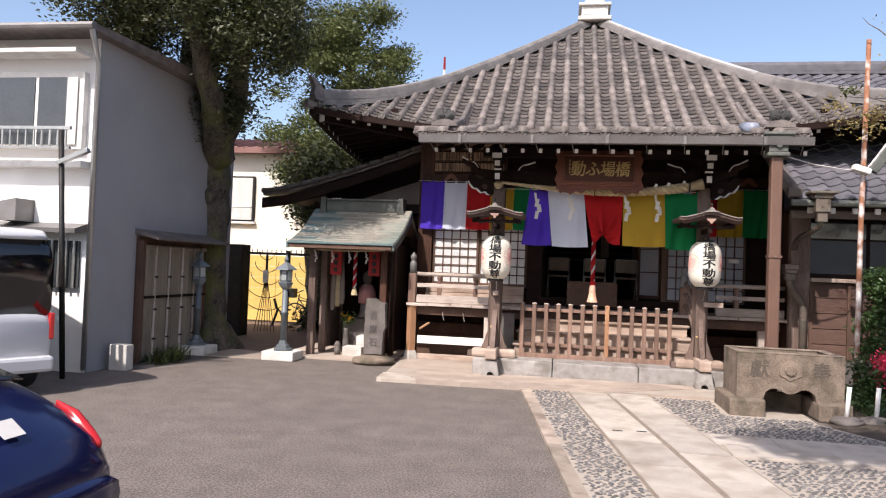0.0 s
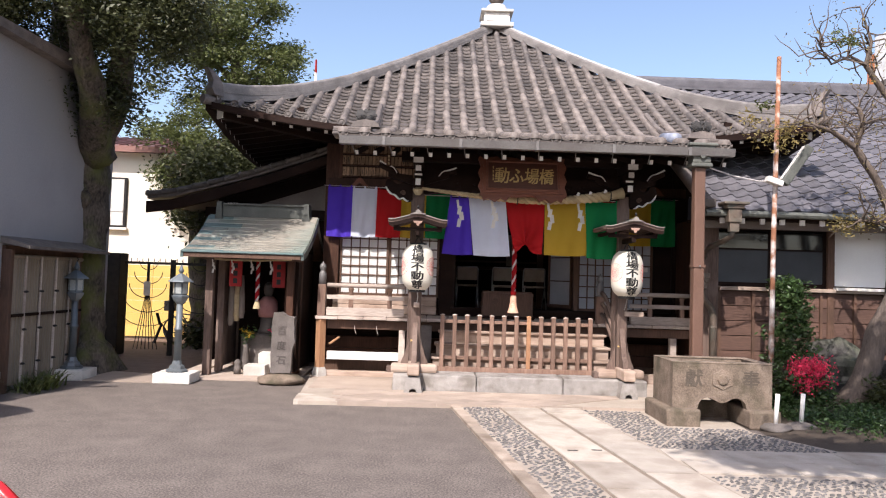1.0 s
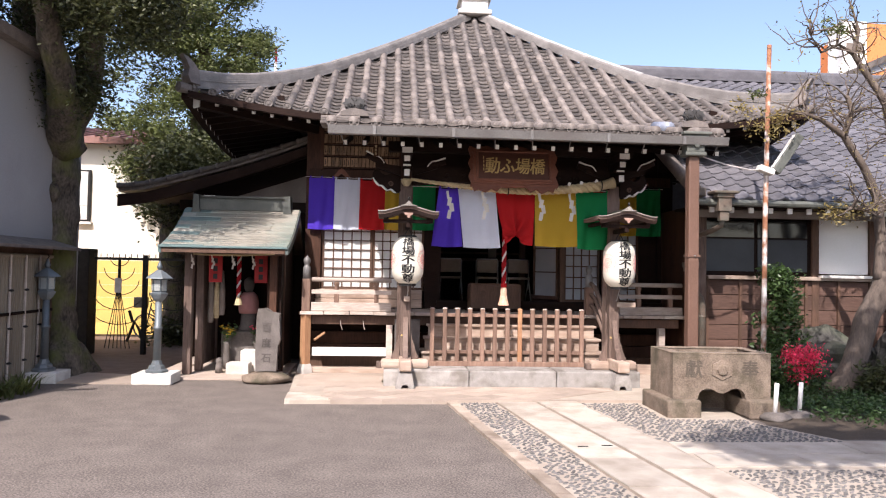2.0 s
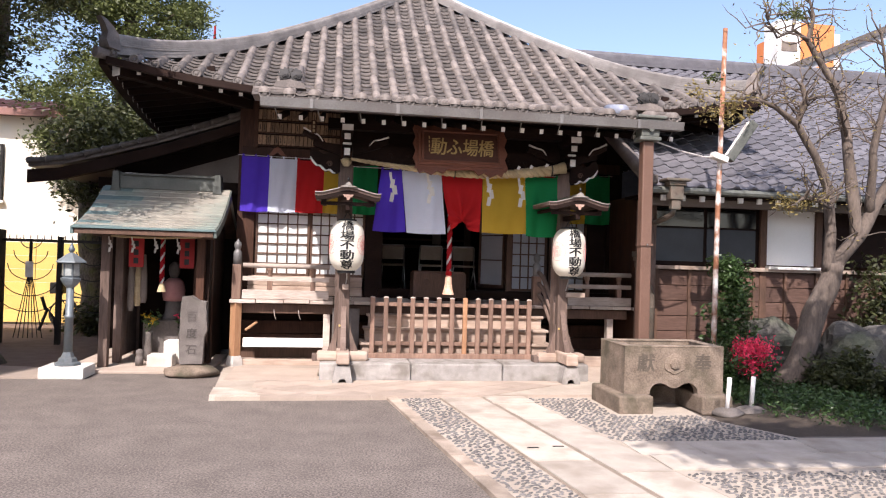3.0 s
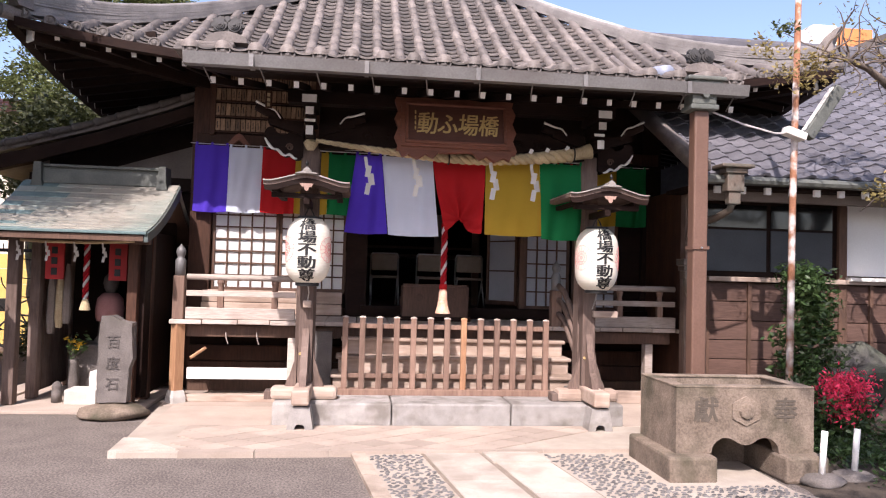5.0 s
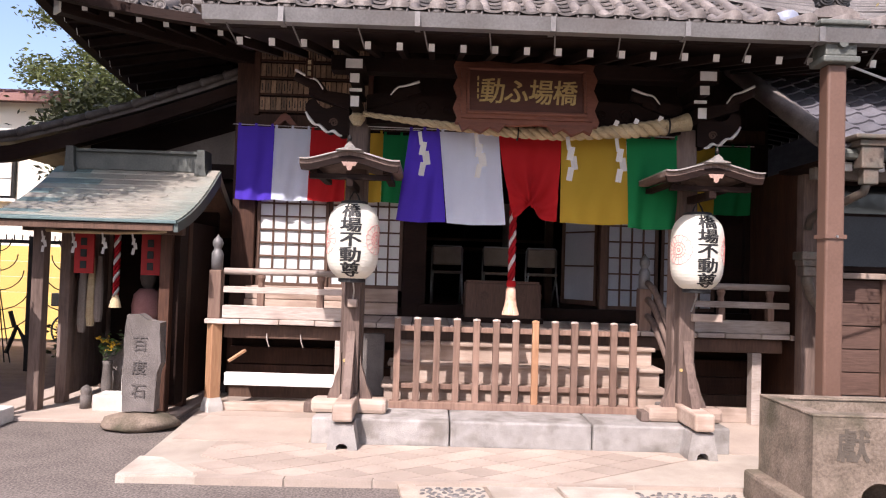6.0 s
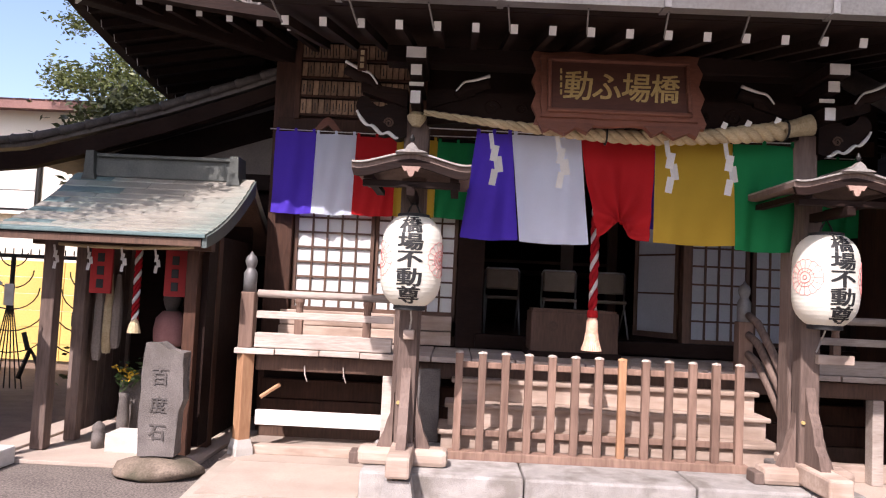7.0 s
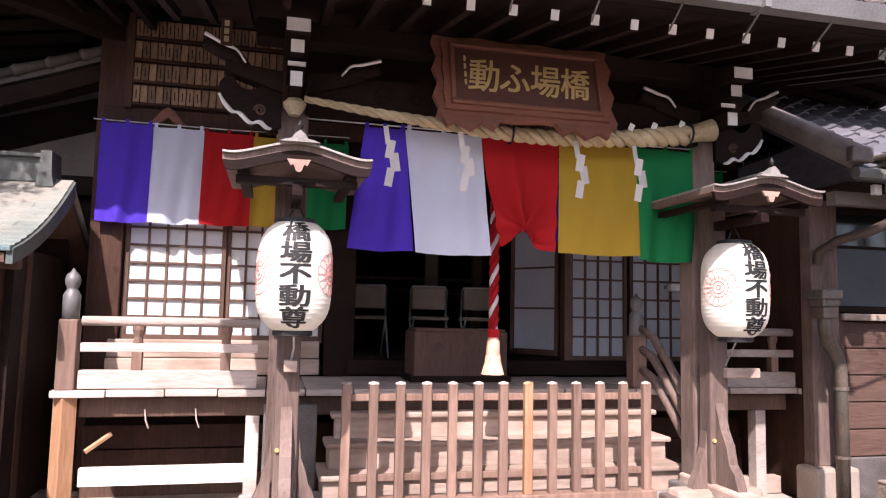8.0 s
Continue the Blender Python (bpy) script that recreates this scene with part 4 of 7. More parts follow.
for x_ in (-.30, .30, -2.6, 2.6):
    yy = 10.1 if abs(x_) < 1 else 12.12
    z_ = 2.88 if abs(x_) < 1 else 3.22
    frog = [(x_ - .15, z_), (x_ - .12, z_ + .03), (x_ - .05, z_ + .12), (x_, z_ + .15), (x_ + .05, z_ + .12), (x_ + .12, z_ + .03), (x_ + .15, z_), (x_ + .07, z_), (x_, z_ + .06), (x_ - .07, z_)]
    part("frog_leg_strut", prism(B(), frog, yy, yy + .06), SIGN_WOOD, hall)

# rack of small wooden name tags on the upper wall; the names are plain bars
rack = thing("tag_rack", -2.4, 12.2, 3.45, "dark wall rack filled with rows of small wooden tags", "tag rack")
part("backing", box(B(), -2.92, -1.62, 12.16, 12.20, 3.36, 4.18, .004), WOOD_DARK, rack)
tag_me = mesh_of("tag", box(B(), -.028, .028, -.012, 0, -.078, .078, .003), surface("tag_wood", (0.11, 0.06, 0.036), (0.33, 0.215, 0.13), 0.7, 20, 90, 0.1, stretch=(1, 1, .2), vary=0.4))
bar_me = mesh_of("ink_bar", box(B(), -.005, .005, -.015, -.012, -.045, .04), INK)
for r in range(4):
    part("rail", box(B(), -2.92, -1.62, 12.12, 12.16, 3.375 + r * .2, 3.395 + r * .2), WOOD_RED, rack)
    for c in range(20):
        t = piece("tag", tag_me, pose(-2.88 + c * .0645, 12.155, 3.476 + r * .2, 0, RNG.uniform(-2.5, 2.5), 0), rack)
        if RNG.random() < .6:
            new("ink_bar", bar_me).parent = t
for x_ in (-2.94, -1.60):
    part("stile", box(B(), x_ - .03, x_ + .03, 12.12, 12.18, 3.34, 4.2, .004), WOOD_RED, rack)

tab = thing("small_tablet", -1.98, 10.15, 3.3, "narrow dark framed wooden tablet with pale writing bars", "tablet")
part("board", box(B(), -2.02, -1.95, 10.16, 10.18, 3.28, 3.46, .004), WOOD_RED, tab)
for k in range(3):
    part("writing_bar", box(B(), -2.0, -1.97, 10.155, 10.159, 3.30 + k * .052, 3.338 + k * .052), STRAW, tab)

# plaque
plq = thing("name_plaque", -.03, 9.95, 2.82, "carved red-brown wooden plaque with gilt characters", "plaque")
PM = Matrix.Translation((-.03, 9.96, 3.155)) @ Matrix.Rotation(radians(-15), 4, 'X')


def wavy(w, h, n, amp):
    o = []
    for (a, b) in (((-w, -h), (w, -h)), ((w, -h), (w, h)), ((w, h), (-w, h)), ((-w, h), (-w, -h))):
        for k in range(n):
            t = k / n
            o.append((a[0] + (b[0] - a[0]) * t, a[1] + (b[1] - a[1]) * t))
    out = []
    for k, (a, b) in enumerate(o):
        s = 1 + amp * math.sin(k * 2 * math.pi * 3 / n)
        out.append((a * s, b * s))
    return out


for hw, hh, amp, y0, y1 in ((.625, .305, .030, .0, .035), (.575, .262, .012, -.025, .0)):
    bm = prism(B(), wavy(hw, hh, 12, amp), y0, y1)
    bm.transform(PM)
    part("frame", bm, SIGN_WOOD, plq, "stepped scalloped red-brown frame")
for sx in (-1, 1):
    cloud = [(.18, -.30), (.24, -.38), (.32, -.335), (.40, -.395), (.50, -.345), (.56, -.38), (.60, -.29)]
    bm = prism(B(), [(sx * a, b) for a, b in cloud], -.015, .03)
    bm.transform(PM)
    part("cloud_foot", bm, SIGN_WOOD, plq, "carved cloud-shaped lower edge")
for a, b, c, d in ((-.53, .53, .2, .23), (-.53, .53, -.23, -.2), (-.53, -.5, -.2, .2), (.5, .53, -.2, .2)):
    part("moulding", box(B(), a, b, -.055, -.02, c, d, .008, PM), SIGN_WOOD, plq)
part("panel", box(B(), -.5, .5, -.03, -.015, -.2, .2, 0, PM), SIGN_PANEL, plq, "dark recessed panel")
for ch, x_ in zip("動ふ場橋", (-.30, -.085, .13, .345)):
    lv, lf = letters(ch, .215, .004)
    if lv:
        part("gilt_character", ([PM @ Vector((v.x * .95 + v.y * .12 + x_, -.036 - v.z, v.y * 1.12)) for v in lv], [], lf), GOLD, plq)
for k in range(4):
    part("ink_bar", box(B(), -.435, -.42, -.036, -.031, .10 - k * .06, .14 - k * .06, 0, PM), GOLD, plq)

# sacred rope: three twisted strands, thick at one end
rope = thing("straw_rope", 0, 10.1, 2.8, "thick twisted rice-straw rope hung between the porch pillars", "rope")
def rope_at(u):
    x_ = -1.48 + 2.75 * u
    return Vector((x_, 10.12, 2.80 + 0.16 * (1 - u) ** 2.2 + 0.135 * max(0, (u - .4) / .6) ** 2))
for k in range(3):
    pts_, rr = [], []
    for i in range(241):
        u = i / 240
        r = 0.012 + 0.0205 * min(1, u * 1.6) + .010 * max(0, u - .8) * 5
        a = u * 68 + k * 2.094
        d = (rope_at(min(1, u + .01)) - rope_at(max(0, u - .01))).normalized()
        side = Vector((0, 1, 0))
        upv = d.cross(side).normalized()
        pts_.append(rope_at(u) + (side * math.cos(a) + upv * math.sin(a)) * r * .95)
        rr.append(r)
    part("strand", tube(B(), pts_, rr, 7), STRAW, rope, smooth=True)
end = rope_at(1)
part("rope_tail", lathe(B(), 0, 0, [(.062, 0), (.07, .12), (.085, .22)], 14), STRAW, rope).matrix_basis = Matrix.Translation(end) @ Matrix.Rotation(radians(76), 4, 'Y')
part("tie", tube(B(), [(end + Vector((.02, .075 * math.cos(t * .52), .075 * math.sin(t * .52)))) for t in range(13)], .008, 6), IRON, rope)
part("tie", tube(B(), [(rope_at(.51) + Vector((0, .07 * math.cos(t * .52), .07 * math.sin(t * .52)))) for t in range(13)], .007, 6), IRON, rope)
part("knot", lathe(B(), -1.54, 10.22, [(.035, 2.87), (.07, 2.92), (.078, 2.95), (.05, 2.98)], 12), STRAW, rope)


STREAMER = surface("streamer_paper", (0.60, 0.57, 0.52), (0.74, 0.71, 0.66), 0.9, 8, 80, 0.03, vary=0.1, through_light=0.3)


def shide(x, y, z, s=1.0, name="paper_streamer"):
    """A folded zigzag paper strip."""
    t = thing(name, x, y, z, "white folded zigzag paper streamer on the rope", "paper streamer", "paper streamers")
    for k in range(4):
        w, h = (.030, .046, .054, .044)[k] * s * RNG.uniform(.9, 1.1), .105 * s
        dx = (.020 if k % 2 else -.018) * s + .012 * k * s
        part("fold", box(B(), x + dx - w / 2, x + dx + w / 2, y - .004 - .004 * (k % 2), y - .002 - .004 * (k % 2), z - h * .75 * k - h, z - h * .75 * k, 0, Matrix.Translation((x, y, z)) @ Matrix.Rotation(radians(9 if k % 2 else -9), 4, 'Y') @ Matrix.Translation((-x, -y, -z)) if s else None), STREAMER, t)


for x_ in (-.94, -.44, .38, .82):
    shide(x_, 10.02, 2.80, 1.15)
for x_ in (.80, .98, 1.2):
    z_ = rope_at((x_ + 1.48) / 2.75).z + .05
    tagged(part("paper_slip", box(B(), x_ - .02, x_ + .02, 10.07, 10.075, z_, z_ + .05, 0, Matrix.Translation((x_, 10, z_)) @ Matrix.Rotation(radians(25), 4, 'Y') @ Matrix.Translation((-x_, -10, -z_))), WHITE_PAINT, None), "small white paper slip tucked into the rope", "paper slip", "paper slips")


# ---- cloth hangings ----
def flag(name, x0, x1, y, zt, zb, material, label, group, pull=None, spread=(0, 0), seed=0, sag=(0, 0)):
    def at(u, v):
        a0, a1 = x0 + spread[0] * v, x1 + spread[1] * v
        x_ = a0 + (a1 - a0) * u
        top = zt + sag[0] + (sag[1] - sag[0]) * u
        z_ = top + (zb - top) * v - .012 * math.sin(u * math.pi) * v
        w = .022 * v * math.sin(u * 9 + seed * 1.7 + v * 1.3) + .010 * math.sin(u * 17 + seed + v * 4) * (.3 + v) + .02 * noise.noise(Vector((u * 3 + seed * 5, v * 2, seed)))
        if pull:
            d = (x_ - pull[0])
            k = math.exp(-(d / .15) ** 2) * v ** 1.5
            z_ += pull[1] * k
            x_ -= d * .55 * math.exp(-(d / .26) ** 2) * v ** 1.6
            w += .045 * math.sin(math.atan2(d, 1.02 - v) * 13) * math.exp(-(d / .26) ** 2) * min(1, 2.2 * v) - .07 * k
        return (x_, y + w, z_)
    t = thing(name, (x0 + x1) / 2, y, zb, label, "banner", group)
    part("cloth", sheet(at, 36 if pull else 22, 30 if pull else 22, 0.0), material, t, smooth=True)
    n = 3
    for k in range(n):
        xk = x0 + (x1 - x0) * (k + .12) / (n - .75)
        if xk < x1:
            part("loop", box(B(), xk - .014, xk + .014, y - .006, y + .006, zt + min(sag) - .01, zt + max(sag) + .035), material, t)


W0 = ("blue", BLUE), ("white", WHITE), ("red", RED), ("yellow", YELLOW), ("green", GREEN)
for k, (c, mt) in enumerate(W0):
    flag("hanging_banner", -3.14 + k * .428, -3.14 + (k + 1) * .428, 12.1, 3.19 - .012 * k, 2.33 + .005 * k, mt, f"plain {c} cloth banner hung along the hall front", "five-coloured side banners", seed=k, spread=(-.01, -.01))
    flag("hanging_banner", .80 + k * .428, .80 + (k + 1) * .428, 12.1, 3.13, 2.33, mt, f"plain {c} cloth banner hung along the hall front", "five-coloured side banners", seed=k + 7)
XS = (-1.06, -.78, -.23, .36, .97, 1.47)
for k, (c, mt) in enumerate(W0):
    flag("hanging_banner", XS[k], XS[k + 1], 10.32, 2.86, (2.02, 2.01, 2.05, 2.05, 2.02)[k], mt, f"large plain {c} cloth banner hung across the porch", "five-coloured porch banners",
         pull=(.07, .15) if k == 2 else None, spread=((-.10, .08), (.09, .09), (.10, .01), (.01, .03), (.03, -.01))[k], seed=k + 20)
for x0, x1, y_, z_ in ((-3.2, -1.0, 12.1, 3.21), (.8, 2.98, 12.1, 3.15), (-1.45, 1.5, 10.32, 2.885)):
    tagged(part("banner_cord", tube(B(), [(x0, y_, z_), ((x0 + x1) / 2, y_, z_ - .01), (x1, y_, z_)], .005, 6), ROPE_WHITE, None), "thin white cord carrying the banners", "cord", "banner cords")

# bell rope
bell = thing("bell_rope", -.06, 10.6, 1.15, "twisted red and white bell rope with a salmon tassel", "bell rope")
BX, BY = -.045, 10.56
for k, mt in enumerate((ROPE_RED, ROPE_RED, ROPE_WHITE)):
    pts_ = [(BX + .02 * math.cos(i * .26 + k * 2.09), BY + .02 * math.sin(i * .26 + k * 2.09), 1.42 + i * .0095) for i in range(108)]
    part("strand", tube(B(), pts_, .0195 if k < 2 else .0165, 7), mt, bell, smooth=True)
part("tassel_knot", lathe(B(), BX, BY, [(.03, 1.44), (.048, 1.40), (.05, 1.32), (.055, 1.27)], 14), TASSEL, bell, smooth=True)
for k in range(26):
    a = k * 2 * math.pi / 26
    part("tassel_cord", tube(B(), [(BX + .045 * math.cos(a), BY + .045 * math.sin(a), 1.30), (BX + .052 * math.cos(a + .25), BY + .052 * math.sin(a + .25), 1.24), (BX + .075 * math.cos(a + .2), BY + .075 * math.sin(a + .2), 1.16)], .0095, 5), TASSEL, bell)
part("red_band", lathe(B(), BX, BY, [(.042, 1.43), (.046, 1.455), (.04, 1.49)], 14), RED, bell)

# ---- fence ----
fence = thing("picket_fence", 0, 10.45, .27, "low brown wooden picket barrier standing on the granite step", "fence")
part("sill", box(B(), -1.18, 1.18, 10.39, 10.51, .265, .335, .008), WOOD_FENCE, fence, "worn red-brown sill board")
part("rail", box(B(), -1.13, 1.13, 10.46, 10.49, .985, 1.035, .006), WOOD_FENCE, fence)
part("rail", box(B(), -1.13, 1.13, 10.46, 10.49, .445, .495, .006), WOOD_FENCE, fence)
for k in range(13):
    x_ = -1.115 + 2.23 * k / 12
    mt = WOOD_NEW if k == 7 else WOOD_FENCE
    bm = box(B(), x_ - .031, x_ + .031, 10.412, 10.465, .33, 1.105, .006)
    part("picket", bm, mt, fence)
    bm = B()
    lathe(bm, x_, 10.44, [(.040, 1.103), (.032, 1.115), (.008, 1.122)], 4)
    part("picket_cap", bm, WOOD_GREY if k != 7 else WOOD_NEW, fence)

# ---- timber steps ----
steps = thing("timber_steps", 0, 10.85, .27, "bleached worn timber steps up to the veranda", "steps")
for k in range(3):
    y0, z0 = 10.62 + .17 * k, .27 + .19 * k
    w = 1.52 - .03 * k
    x0 = -1.24 + .05 * k
    part("riser", box(B(), x0, w, y0 + .02, 11.08, z0, z0 + .15, .004), WOOD_STEP, steps)
    part("tread", box(B(), x0 - .03, w + .03, y0 - .02, 11.10, z0 + .15, z0 + .19, .012), WOOD_STEP, steps)

# plaster panel whose dark grey stands for the lantern and pillar shadow
part("side_board", box(B(), -1.66, -1.27, 11.0, 11.05, .27, .90, .006), STONE_GREY, steps, "panel closing the gap beside the steps, dark grey for its shadow")

# ---- veranda ----
ver = thing("veranda", 0, 11.6, 0, "weathered plank veranda along the hall front", "veranda")
x_ = -3.12
while x_ < 2.93:
    w = min(RNG.uniform(.26, .40), 2.97 - x_)
    yo = RNG.uniform(-.012, .012)
    zo = RNG.uniform(-.004, .004)
    part("plank", box(B(), x_ + .004, x_ + w - .004, 11.04 + yo, 12.16, .955 + zo, 1.005 + zo, .006), WOOD_GREY, ver)
    x_ += w
part("edge_beam", box(B(), -2.95, 2.9, 11.16, 11.26, .80, .94, .008), WOOD_BROWN, ver)
for x_ in (-1.74, 2.62):
    part("stub_post", box(B(), x_ - .05, x_ + .05, 11.14, 11.26, .05, .80, .008), WOOD_GREY, ver)
part("low_rail", box(B(), -2.93, -1.72, 11.17, 11.23, .31, .44, .006), WHITE_PAINT, ver, "white painted low board")
part("lower_sill", box(B(), -3.0, -1.75, 11.16, 11.28, .05, .13, .006), WOOD_STEP, ver)
part("lower_sill", box(B(), 1.8, 2.9, 11.25, 11.35, .05, .2, .006), WOOD_STEP, ver)
for x_ in (-2.5, -2.15):
    part("hanging_wire", tube(B(), [(x_, 11.14, .86), (x_ + .01, 11.13, .78), (x_ + .03, 11.14, .72)], .006, 5), WOOD_GREY, ver)
part("brace", tube(B(), [(-2.9, 11.2, .55), (-2.75, 11.3, .66)], .02, 6), WOOD_NEW, ver)
fw = thing("foundation_wall", 0, 12.0, 0, "dark brown horizontal boards under the veranda", "wall", kind="structure")
for k in range(3):
    part("board", box(B(), -3.1, 3.1, 11.95 + .012 * k, 12.05, .03 + k * .20, .222 + k * .20, .006), WOOD_RED if k else WOOD_BROWN, fw)
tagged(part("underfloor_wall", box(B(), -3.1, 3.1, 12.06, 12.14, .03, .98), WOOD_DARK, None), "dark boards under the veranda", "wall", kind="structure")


def newel(x, y, z0, top, material_low, low=True):
    t = thing("newel_post", x, y, z0, "square timber newel post with a metal onion cap", "post", "veranda newel posts")
    if low:
        part("lower_post", box(B(), x - .058, x + .058, y - .058, y + .058, z0 + .1, .96, .008), material_low, t, "fresh orange-brown lower post")
        part("base_shoe", lathe(B(), x, y, [(.115, z0), (.112, z0 + .06), (.088, z0 + .14)], 4), STONE_LIGHT, t)
        t.children[-1].matrix_basis = Matrix.Translation((x, y, 0)) @ Matrix.Rotation(radians(45), 4, 'Z') @ Matrix.Translation((-x, -y, 0))
    w_ = .064
    part("upper_post", box(B(), x - w_, x + w_, y - w_, y + w_, 1.0, top - .36, .01), WOOD_FENCE, t)
    part("cap", lathe(B(), x, y, [(.058, top - .37), (.060, top - .19), (.046, top - .165), (.036, top - .15), (.038, top - .135), (.050, top - .11), (.054, top - .08), (.044, top - .045), (.018, top - .02), (.004, top + .005)], 20), CAP_METAL, t, "grey metal onion-shaped cap", smooth=True)
    return t


newel(-3.03, 11.12, .05, 1.86, WOOD_NEW)
newel(1.42, 11.15, .95, 1.80, WOOD_NEW, False)


def balustrade(x0, x1):
    t = thing("balustrade", (x0 + x1) / 2, 11.12, 1.0, "low weathered timber balustrade on the veranda edge", "balustrade", "veranda balustrades")
    part("hand_rail", tube(B(), [(x0, 11.12, 1.49), (x1, 11.12, 1.49)], .035, 10), WOOD_GREY, t, smooth=True)
    part("middle_rail", box(B(), x0, x1, 11.09, 11.15, 1.27, 1.335, .006), WOOD_GREY, t)
    part("bottom_rail", box(B(), x0, x1, 11.07, 11.17, 1.01, 1.14, .008), WOOD_GREY, t)
    n = 2
    for k in range(n):
        xk = x0 + (x1 - x0) * (k + .62) / n
        part("baluster", lathe(B(), xk, 11.12, [(.035, 1.335), (.03, 1.38), (.045, 1.43), (.04, 1.46)], 10), WOOD_FENCE, t)
        part("strut", box(B(), xk - .035, xk + .035, 11.085, 11.155, 1.14, 1.27, .004), WOOD_FENCE, t)


balustrade(-2.95, -1.72)
balustrade(1.9, 2.93)
# stair rail running down beside the steps
sr = thing("stair_rail", 1.5, 10.8, .5, "weathered curved timber stair rail beside the steps", "stair rail")
for zo in (0, -.17, -.34):
    part("rail", tube(B(), [(1.44, 11.1, 1.5 + zo), (1.46, 10.95, 1.44 + zo), (1.5, 10.78, 1.24 + zo), (1.54, 10.62, 1.02 + zo), (1.56, 10.52, .92 + zo)], .034, 8), WOOD_POST, sr, smooth=True)
part("end_post", box(B(), 1.50, 1.60, 10.47, 10.57, .27, .98, .01), WOOD_POST, sr)

# ---- lantern stands and paper lanterns ----
LY = 9.90
LCH = "橋場不動尊"


CAP_PALE = surface("pale_weathered_metal", (0.17, 0.15, 0.132), (0.36, 0.33, 0.30), 0.6, 9, 70, 0.08, metal=0.2, stain=(0.14, 0.11, 0.09), stain_scale=6)


def lantern_stand(cx):
    t = thing("lantern_stand", cx, 9.98, .05, "weathered timber lantern stand with a curved gabled roof", "lantern stand", "lantern stands")
    part("post", box(B(), cx - .072, cx + .072, 10.09, 10.23, .40, 2.42, .012), WOOD_POST, t)
    part("sleeper", box(B(), cx - .34, cx + .34, 10.06, 10.26, .27, .40, .04), WOOD_STEP, t, "bleached sleeper lying on the granite")
    part("cross_foot", box(B(), cx - .085, cx + .085, 9.62, 10.5, .29, .44, .02), WOOD_STEP, t)
    o = [(-.13, .045), (-.11, .16), (-.09, .27), (.09, .27), (.11, .16), (.13, .045), (.05, .045), (.045, .085), (.02, .105), (-.02, .105), (-.045, .085), (-.05, .045)]
    part("foot_block", prism(B(), [(cx + a, b) for a, b in o], 9.66, 9.86), GRANITE, t, "pale arched foot block")
    part("side_foot", box(B(), cx - .40, cx - .32, 10.08, 10.24, .27, .36, .01), WOOD_POST, t)
    # braces up the post
    for s in (-1, 1):
        br = [(cx + s * .085, .40), (cx + s * .20, .40), (cx + s * .18, .46), (cx + s * .15, .52), (cx + s * .13, .60), (cx + s * .10, .68), (cx + s * .085, .80)]
        part("brace", prism(B(), br, 10.12, 10.20), WOOD_POST, t)
    fb = [(10.09, .44), (9.84, .44), (9.88, .54), (9.94, .60), (9.97, .72), (10.03, .82), (10.09, 1.0)]
    part("front_brace", prism(B(), fb, cx - .035, cx + .035, "x"), WOOD_POST, t)
    part("bolt", tube(B(), [(cx - .05, 10.075, .74), (cx - .05, 10.09, .74)], .014, 8), GOLD, t)
    # roof: curved gable, ridge running to the front
    def prof(a):
        return 2.50 - .115 * (abs(a) ** 1.7) + .06 * abs(a) ** 5 if abs(a) > .02 else 2.50
    hw = .41
    upper = [(cx + hw * k / 12, prof(k / 12) + .02 * (1 - abs(k / 12))) for k in range(-12, 13)]
    lower = [(a, b - .035) for a, b in upper]
    part("roof", prism(B(), upper + lower[::-1], 9.52, 10.50), WOOD_POST, t, "curved plank roof")
    part("roof_covering", prism(B(), [(a, b + .014) for a, b in upper] + [(a, b + .002) for a, b in upper][::-1], 9.495, 10.52), CAP_PALE, t, "pale metal roof covering")
    lo2 = [(a, b - .036) for a, b in upper]
    part("bargeboard", prism(B(), [(a, b + .001) for a, b in lo2] + [(cx + (a - cx) * .96, b - .05) for a, b in lo2][::-1], 9.515, 9.545), WOOD_DARK, t)
    part("eave_purlin", box(B(), cx - .33, cx - .27, 9.56, 10.47, 2.345, 2.385), WOOD_DARK, t)
    part("eave_purlin", box(B(), cx + .27, cx + .33, 9.56, 10.47, 2.345, 2.385), WOOD_DARK, t)
    part("tie", box(B(), cx - .34, cx + .34, 9.60, 9.66, 2.30, 2.345, .004), WOOD_DARK, t)
    gg = [(-.065, 2.45), (-.045, 2.415), (-.028, 2.42), (-.015, 2.385), (0, 2.378), (.015, 2.385), (.028, 2.42), (.045, 2.415), (.065, 2.45)]
    part("pendant", prism(B(), [(cx + a, b - .02) for a, b in gg], 9.495, 9.514), surface("pinkish_weathered_carving", (0.25, 0.15, 0.115), (0.38, 0.25, 0.20), 0.8, 20, 90, 0.1), t, "pale carved gable pendant")
    rd = [(-.11, 2.522), (-.075, 2.536), (-.045, 2.54), (-.03, 2.565), (0, 2.59), (.03, 2.565), (.045, 2.54), (.075, 2.536), (.11, 2.522)]
    part("ridge_ornament", prism(B(), [(cx + a, b) for a, b in rd], 9.46, 9.52), CAP_PALE, t, "pale weathered ridge-end ornament")
    part("ridge", box(B(), cx - .04, cx + .04, 9.52, 10.51, 2.525, 2.565, .01), CAP_PALE, t)
    part("ornament_pin", lathe(B(), cx, 9.49, [(.012, 2.60), (.018, 2.62), (.004, 2.65)], 8), IRON, t)
    part("hanging_arm", box(B(), cx - .03, cx + .03, 9.56, 10.10, 2.235, 2.30, .006), WOOD_DARK, t)
    part("lower_arm", box(B(), cx + .03, cx + .30, 10.04, 10.09, 1.18, 1.25, .006) if cx > 0 else box(B(), cx - .03, cx + .05, 9.98, 10.08, 1.22, 1.29, .006), WOOD_STEP, t)
